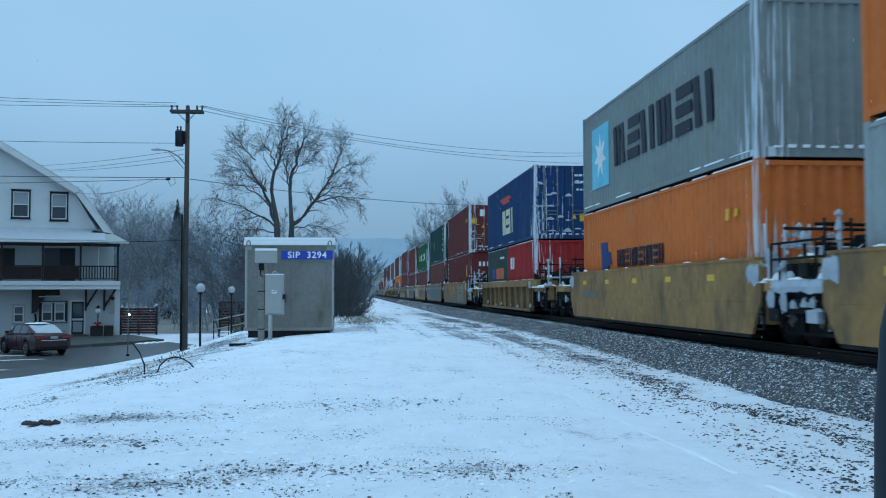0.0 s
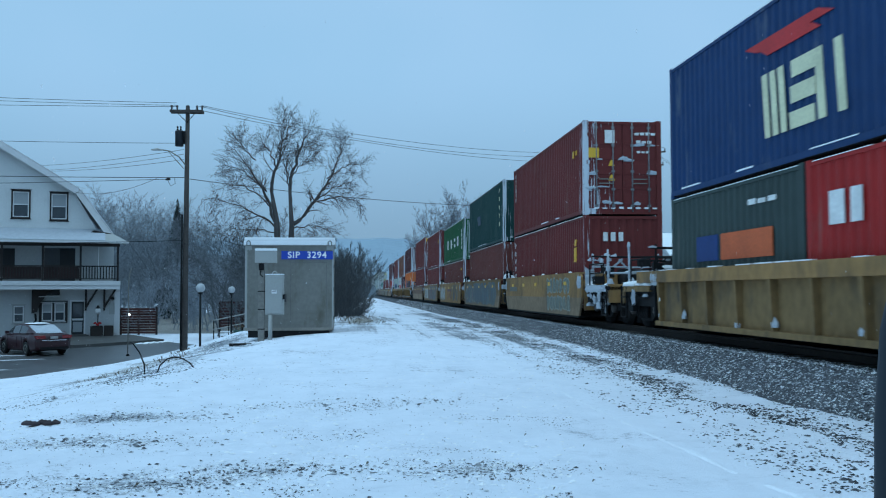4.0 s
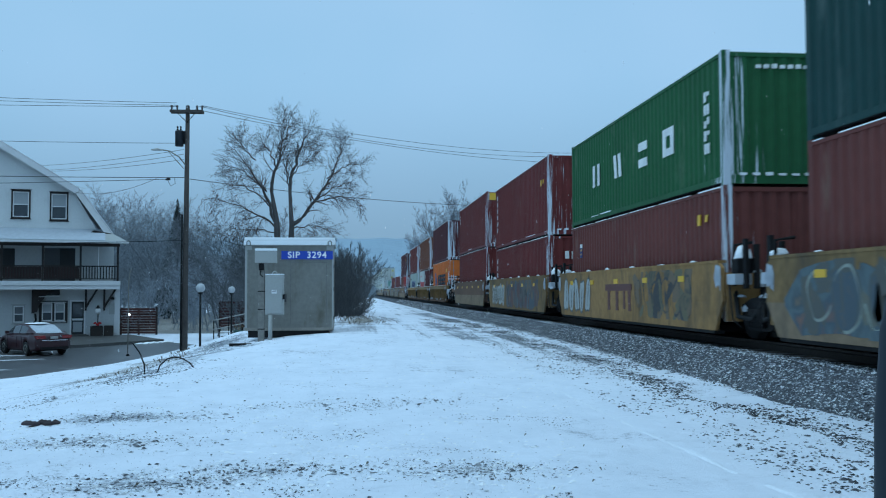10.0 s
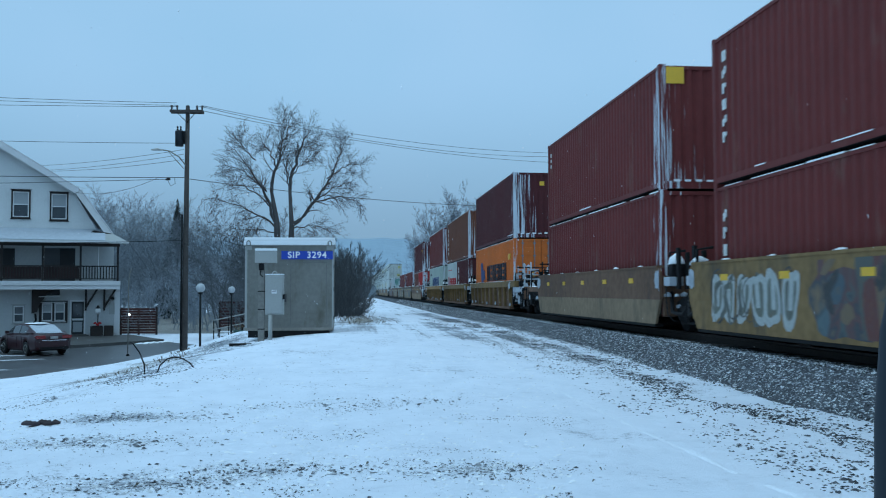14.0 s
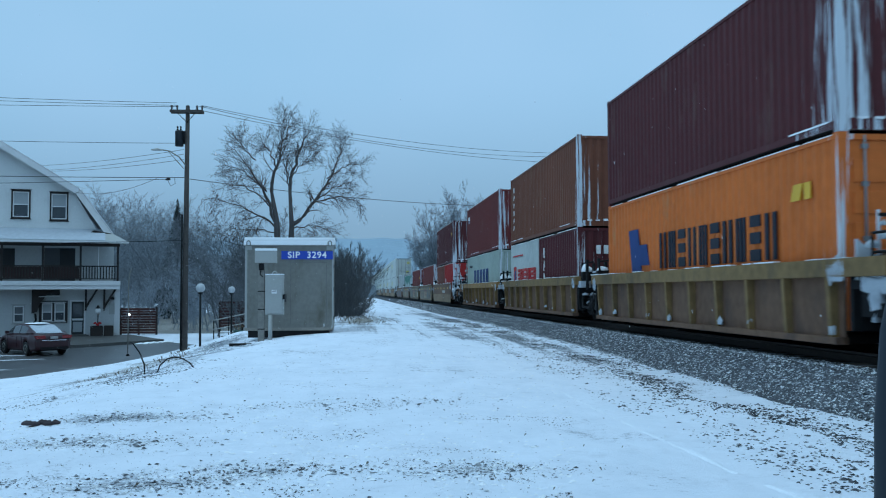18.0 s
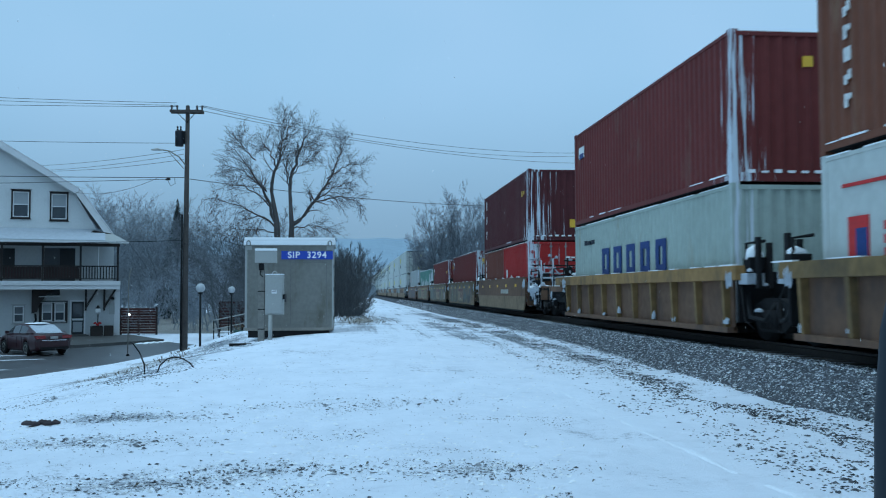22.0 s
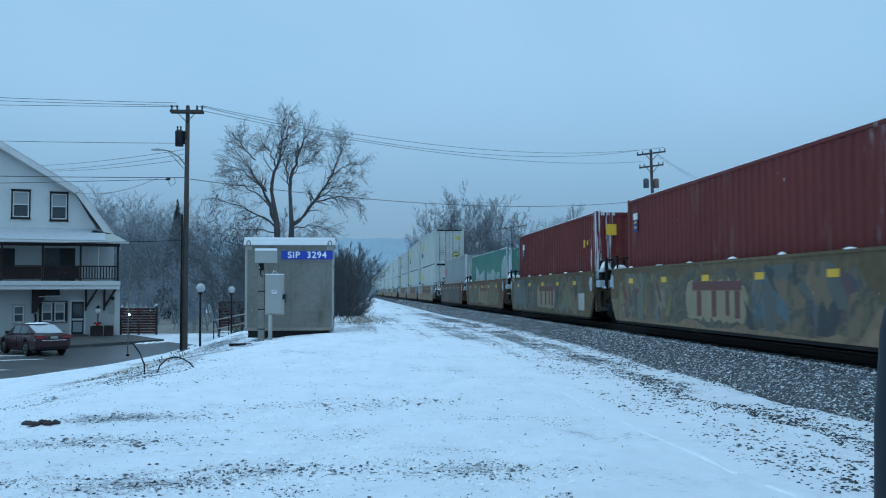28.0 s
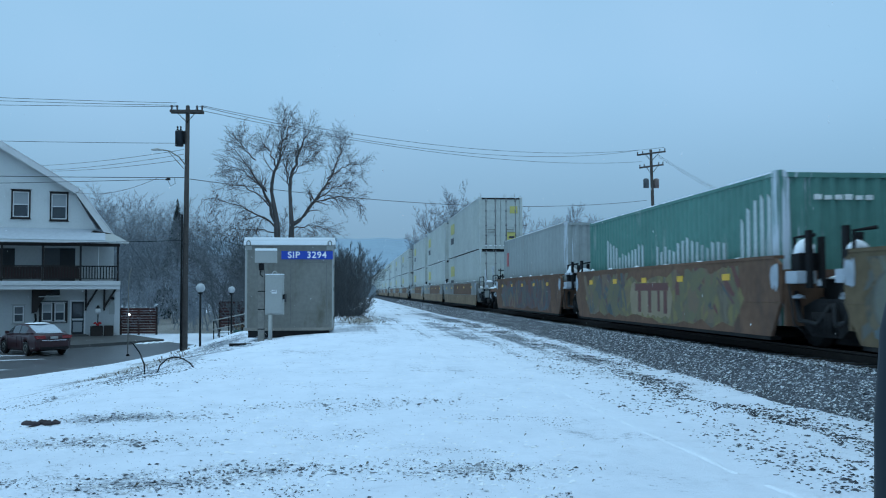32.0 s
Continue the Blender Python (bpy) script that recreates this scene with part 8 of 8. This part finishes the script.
        bm = extrude_poly(bmesh.new(), [(sx * 0.36, 0.80), (sx * 0.79, 0.78), (sx * 0.83, 0.93), (sx * 0.42, 0.94)], "y", -0.02, 0.2)
        part("tail_light", bm, lens, T, "unlit red tail light")
        part("mirror", newbox(*sorted((sx * 0.84, sx * 1.0)), 3.1, 3.22, 0.96, 1.09, 0.03), paint_m, T)
        for yy in (1.55, 2.5):
            part("door_handle", newbox(*sorted((sx * 0.9, sx * 0.925)), yy, yy + 0.2, 0.83, 0.86), paint_m, T)
        for yy in (1.42, 2.02, 3.1):
            part("door_joint", newbox(*sorted((sx * 0.905, sx * 0.919)), yy, yy + 0.012, 0.34, 0.86), BLACK, T)
        part("exhaust", tube(bmesh.new(), [(sx * 0.55, -0.02, 0.34), (sx * 0.55, 0.3, 0.34)], 0.045, sides=8), STEEL_DARK, T)
    bm = extrude_poly(bmesh.new(), [(-0.78, 0.05), (-0.62, -0.06), (0.62, -0.06), (0.78, 0.05), (0.78, 0.2), (-0.78, 0.2)], "z", 0.42, 0.66)
    part("rear_bumper", bm, paint_m, T)
    part("bumper_insert", newbox(-0.62, 0.62, -0.05, 0.1, 0.3, 0.415), BLACK, T)
    part("chrome_strip", newbox(-0.56, 0.56, -0.03, 0.03, 0.70, 0.725), mat("chrome_trim", (0.6, 0.6, 0.62), 0.2, 0.9, bump=0), T)
    part("plate_bar", newbox(-0.17, 0.17, -0.035, 0.03, 0.78, 0.89), mat("grimy_white_plate", (0.4, 0.4, 0.4), 0.6), T, "plain pale plate with bars")


CAR_TURN = math.degrees(math.atan2(0.77, -0.64)) - 90
sedan(-13.5, 44.5, -1.285, CAR_TURN, mat("dark_red_car_paint", (0.035, 0.007, 0.011), 0.35, vary=0.1, bump=0, dirt=(0.085, 0.065, 0.07), dirt_amount=0.3), "dark red sedan with snow on its roof parked at the kerb")
sedan(-18.2, 46.6, -1.285, CAR_TURN, mat("silver_car_paint", (0.5, 0.52, 0.54), 0.35, 0.3, vary=0.08, bump=0), "silver sedan parked beside a red one")


# ---------------- building with a cupola beyond the track ----------------
def cupola_hall():
    X, Y = 42.6, 75.0
    T = thing("station_hall", X, Y, 0.0, "grey hall with snowy standing-seam roof and domed cupola", "building")
    W, D, E, R = 11.0, 6.0, 4.75, 7.0
    for nm, a in (("front_wall", (-W, W, -D, -D + 0.3, 0, E)), ("back_wall", (-W, W, D - 0.3, D, 0, E)), ("side_wall", (-W, -W + 0.3, -D + 0.3, D - 0.3, 0, E)), ("side_wall", (W - 0.3, W, -D + 0.3, D - 0.3, 0, E))):
        part(nm, newbox(*a), mat("grey_siding", (0.36, 0.37, 0.38), 0.8, vary=0.1), T)
    for x in (-8, -5, -2, 1, 4, 7):
        w = part("window", newbox(x - 0.55, x + 0.55, -D - 0.04, -D, 1.4, 3.2), WHITE, T)
        part("pane", newbox(x - 0.45, x + 0.45, -D - 0.06, -D - 0.04, 1.5, 3.1), GLASS, w)
    bm = bmesh.new()
    o = 0.6
    c = [bm.verts.new(p) for p in ((-W - o, -D - o, E), (W + o, -D - o, E), (W + o, D + o, E), (-W - o, D + o, E))]
    r = [bm.verts.new((-W + 6.0, 0, R)), bm.verts.new((W - 6.0, 0, R))]
    for q in ((c[0], c[1], r[1], r[0]), (c[1], c[2], r[1]), (c[2], c[3], r[0], r[1]), (c[3], c[0], r[0]), (c[3], c[2], c[1], c[0])):
        bm.faces.new(q)
    roof = part("roof", bm, mat("snow_dusted_roof", (0.42, 0.45, 0.48), 0.7, vary=0.12, scale=0.6), T)
    for k in range(9):
        u = 0.08 + k * 0.1
        y, z = -D - o + (D + o) * u, E + (R - E) * u + 0.03
        inset = 6.6 * u
        part("roof_course", newbox(-W - o + inset, W + o - inset, y - 0.05, y + 0.05, z - 0.05, z + 0.03), mat("roof_course_shade", (0.2, 0.22, 0.24), 0.8), roof)
    part("fascia", newbox(-W - o, W + o, -D - o - 0.04, -D - o, E - 0.2, E), mat("dark_blue_fascia", (0.03, 0.05, 0.08), 0.6), T)
    cup = part("cupola", newbox(-0.82, 0.82, -0.82, 0.82, R - 0.5, R + 1.75), mat("grey_cupola_paint", (0.34, 0.37, 0.40), 0.7), T, "grey square cupola with white corner boards")
    for sx in (-0.84, 0.0, 0.84):
        part("corner_board", newbox(sx - 0.07, sx + 0.07, -0.88, -0.8, R - 0.4, R + 1.7), WHITE, cup)
    part("cornice", newbox(-1.08, 1.08, -1.08, 1.08, R + 1.72, R + 1.92, 0.04), WHITE, cup)
    part("dome", lathe(bmesh.new(), [(1.0, 0), (0.92, 0.12), (0.8, 0.45), (0.68, 0.85), (0.5, 1.15), (0.28, 1.32), (0.08, 1.38)], 24, (0, 0, R + 1.92)), mat("grey_lead_dome", (0.22, 0.24, 0.26), 0.5, 0.3), cup)
    part("finial", lathe(bmesh.new(), [(0.06, 0), (0.06, 0.2), (0.16, 0.32), (0.05, 0.44), (0.12, 0.55), (0.02, 0.68)], 10, (0, 0, R + 3.28)), STEEL_DARK, cup)
    for x in (-0.5, 1.2):
        part("vent_pipe", tube(bmesh.new(), [(x + 0.8, -1.2, R - 0.5), (x + 0.8, -1.2, R + 0.15)], 0.08, sides=8), STEEL_DARK, T)
    S = thing("low_house", 32.5, 82.0, 0.0, "low house with snowy gable roof and brick chimney", "house")
    part("walls", newbox(-5, 5, -4, 4, 0, 4.6), STUCCO, S)
    part("roof", extrude_poly(bmesh.new(), [(-4.5, 4.5), (0, 6.7), (4.5, 4.5), (4.5, 4.35), (-4.5, 4.35)], "x", -5.4, 5.4), mat("snow_dusted_roof", (0.42, 0.45, 0.48), 0.7), S)
    part("roof_snow", extrude_poly(bmesh.new(), [(-4.55, 4.52), (0, 6.74), (0, 6.84), (-4.6, 4.6)], "x", -5.3, 5.3), SNOW, S)
    ch = part("chimney", newbox(3.0, 3.7, -0.9, -0.2, 5.5, 8.1), mat("sooty_brick", (0.20, 0.09, 0.075), 0.9, vary=0.3, scale=6), S)
    part("chimney_cap", newbox(2.9, 3.8, -1.0, -0.1, 8.1, 8.25), CONCRETE, ch)
    part("flue", tube(bmesh.new(), [(3.35, -0.55, 8.2), (3.35, -0.55, 8.7)], 0.14, sides=10), STEEL_DARK, ch)


cupola_hall()

# round post close by the camera
T = thing("metal_post", 0.6185, 1.0, ground_z(0.6, 1.0) - 0.05, "dark blue-grey bent metal pipe standing close by", "post")
part("tube", tube(bmesh.new(), [(0, 0, 0), (0, 0, 1.38), (0.003, 0, 1.5), (0.012, 0, 1.6), (0.032, 0, 1.68), (0.07, 0, 1.74), (0.13, 0, 1.77)], 0.034, sides=20), mat("slate_grey_coated_metal", (0.02, 0.027, 0.036), 0.6, vary=0.1, bump=0.02), T)

# ---------------- dry grass, clods and grit on the lot ----------------
def grass_blades(name, count, place, label, seed):
    rng = random.Random(seed)
    V, F = [], []
    for _ in range(count):
        x, y, h = place(rng)
        z = rough_z(x, y) - 0.01
        a, lean = rng.uniform(0, 6.28), rng.uniform(0.2, 0.9)
        w = rng.uniform(0.002, 0.004)
        k = len(V)
        dx, dy = math.cos(a), math.sin(a)
        V.extend([(x - dy * w, y + dx * w, z), (x + dy * w, y - dx * w, z), (x + dx * h * lean * 0.4, y + dy * h * lean * 0.4, z + h * 0.7), (x + dx * h * lean, y + dy * h * lean, z + h * (1 - lean * 0.4))])
        F.extend([(k, k + 1, k + 2), (k + 1, k + 3, k + 2)])
    single(name, raw(name, V, F, mat("straw", (0.15, 0.13, 0.105), 0.9, vary=0.3, bump=0)), None, label, "grass", "stuff")


def bank_place(rng):
    while True:
        y = rng.uniform(22, 50)
        x = -4.2 - 0.13 * (y - 22) - abs(rng.gauss(0, 1.2))
        if ground_z(x, y) > -1.22 and noise.noise((x * 0.7, y * 0.4, 2)) > -0.15:
            return x, y, rng.uniform(0.05, 0.16)


def verge_place(rng):
    while True:
        x, y = rng.gauss(0.2, 0.9), rng.gauss(47, 6)
        if y > 36.5 and x < 2.2:
            return x, y, rng.uniform(0.05, 0.14)


def lot_place(rng):
    if rng.random() < 0.5:
        x, y, sx, sy, a = BARE_SPOTS[int(rng.random() * 6)]
        return x + rng.gauss(0, sx), y + rng.gauss(0, sy), rng.uniform(0.02, 0.06)
    y = 7 + 25 * rng.random() ** 1.7
    return rng.uniform(-0.36, 0.3) * y, y, rng.uniform(0.02, 0.05)


grass_blades("bank_grass", 320, bank_place, "dry straw-coloured grass on the snowy bank", 31)
grass_blades("verge_grass", 800, verge_place, "dry grass poking through snow by the brush", 32)
grass_blades("lot_grass", 130, lot_place, "short dry stalks poking through the snow", 33)


def clods(rng):
    while True:
        if rng.random() < 0.5:
            y = rng.uniform(20, 46)
            x = -3.6 - 0.1 * (y - 22) - abs(rng.normal()) * 1.6
        else:
            y = 6.8 + 26 * rng.random() ** 1.8
            x = rng.uniform(-0.37, 0.24) * y
        if noise.noise((x * 0.8, y * 0.5, 6)) > -0.1:
            return x, y, rough_z(x, y), rng.uniform(0.5, 1.6)


def specks(rng):
    while True:
        y = 6.8 + 34 * rng.random() ** 1.7
        x = rng.uniform(-0.37, 0.24) * y
        k = noise.noise((x * 0.55, y * 0.9, 11)) + 0.5 * noise.noise((x * 1.7, y * 2.6, 13))
        if k > 0.36 or rng.random() < 0.04:
            return x, y, rough_z(x, y) + 0.003, rng.uniform(0.5, 1.5)


def bank_grit(rng):
    while True:
        y = rng.uniform(16, 40)
        x = -4.6 - 0.04 * (y - 22) - rng.normal() * 0.9
        if noise.noise((x * 0.9, y * 0.5, 16)) > -0.05 and ground_z(x, y) > -1.24:
            return x, y, rough_z(x, y) + 0.004, rng.uniform(0.5, 1.7)


stones("snow_clods", 5000, clods, 0.02, SNOW, "small lumps and crumbs of snow", 41)
stones("dark_specks", 6000, specks, 0.008, broken("dark_grit", 0.015, 0.1, 0.1), "fine dark grit scattered over the snow", 42)
stones("bank_grit", 6000, bank_grit, 0.014, broken("bank_soil", 0.04, 0.2, 0.0), "dark soil crumbs on the snowy bank", 43)


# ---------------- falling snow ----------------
def snowfall():
    rng = np.random.default_rng(77)
    n = 9000
    p = np.stack([rng.uniform(-16, 10, n), rng.uniform(3.5, 44, n), rng.uniform(-1, 54, n)], 1)
    r = rng.uniform(0.004, 0.008, n)
    base = np.array([(1, 0, 0), (0, 1, 0), (-1, 0, 0), (0, -1, 0), (0, 0, 1), (0, 0, -1)], float)
    fcs = np.array([(0, 1, 4), (1, 2, 4), (2, 3, 4), (3, 0, 4), (1, 0, 5), (2, 1, 5), (3, 2, 5), (0, 3, 5)])
    v = base[None] * r[:, None, None] + p[:, None]
    f = (fcs[None] + 6 * np.arange(n)[:, None, None]).reshape(-1, 3)
    return single("falling_snow", raw("falling_snow", v.reshape(-1, 3).tolist(), f.tolist(), mat("snowflake", (0.88, 0.9, 0.92), 0.9, vary=0, bump=0)), None, "light fine snow falling through the air", "snowfall", "stuff")


FLAKES = snowfall()



# ---------------- what moves ----------------
def motions():
    for ob, q, z in ROLLING:
        walk(ob, [(t, pose(TRACK_X, q - run, z)) for t, run in RUN])
    walk(FLAKES, [(0, pose(0, 0, 0)), (32, pose(5.0, 1.0, -40.0))])


motions()
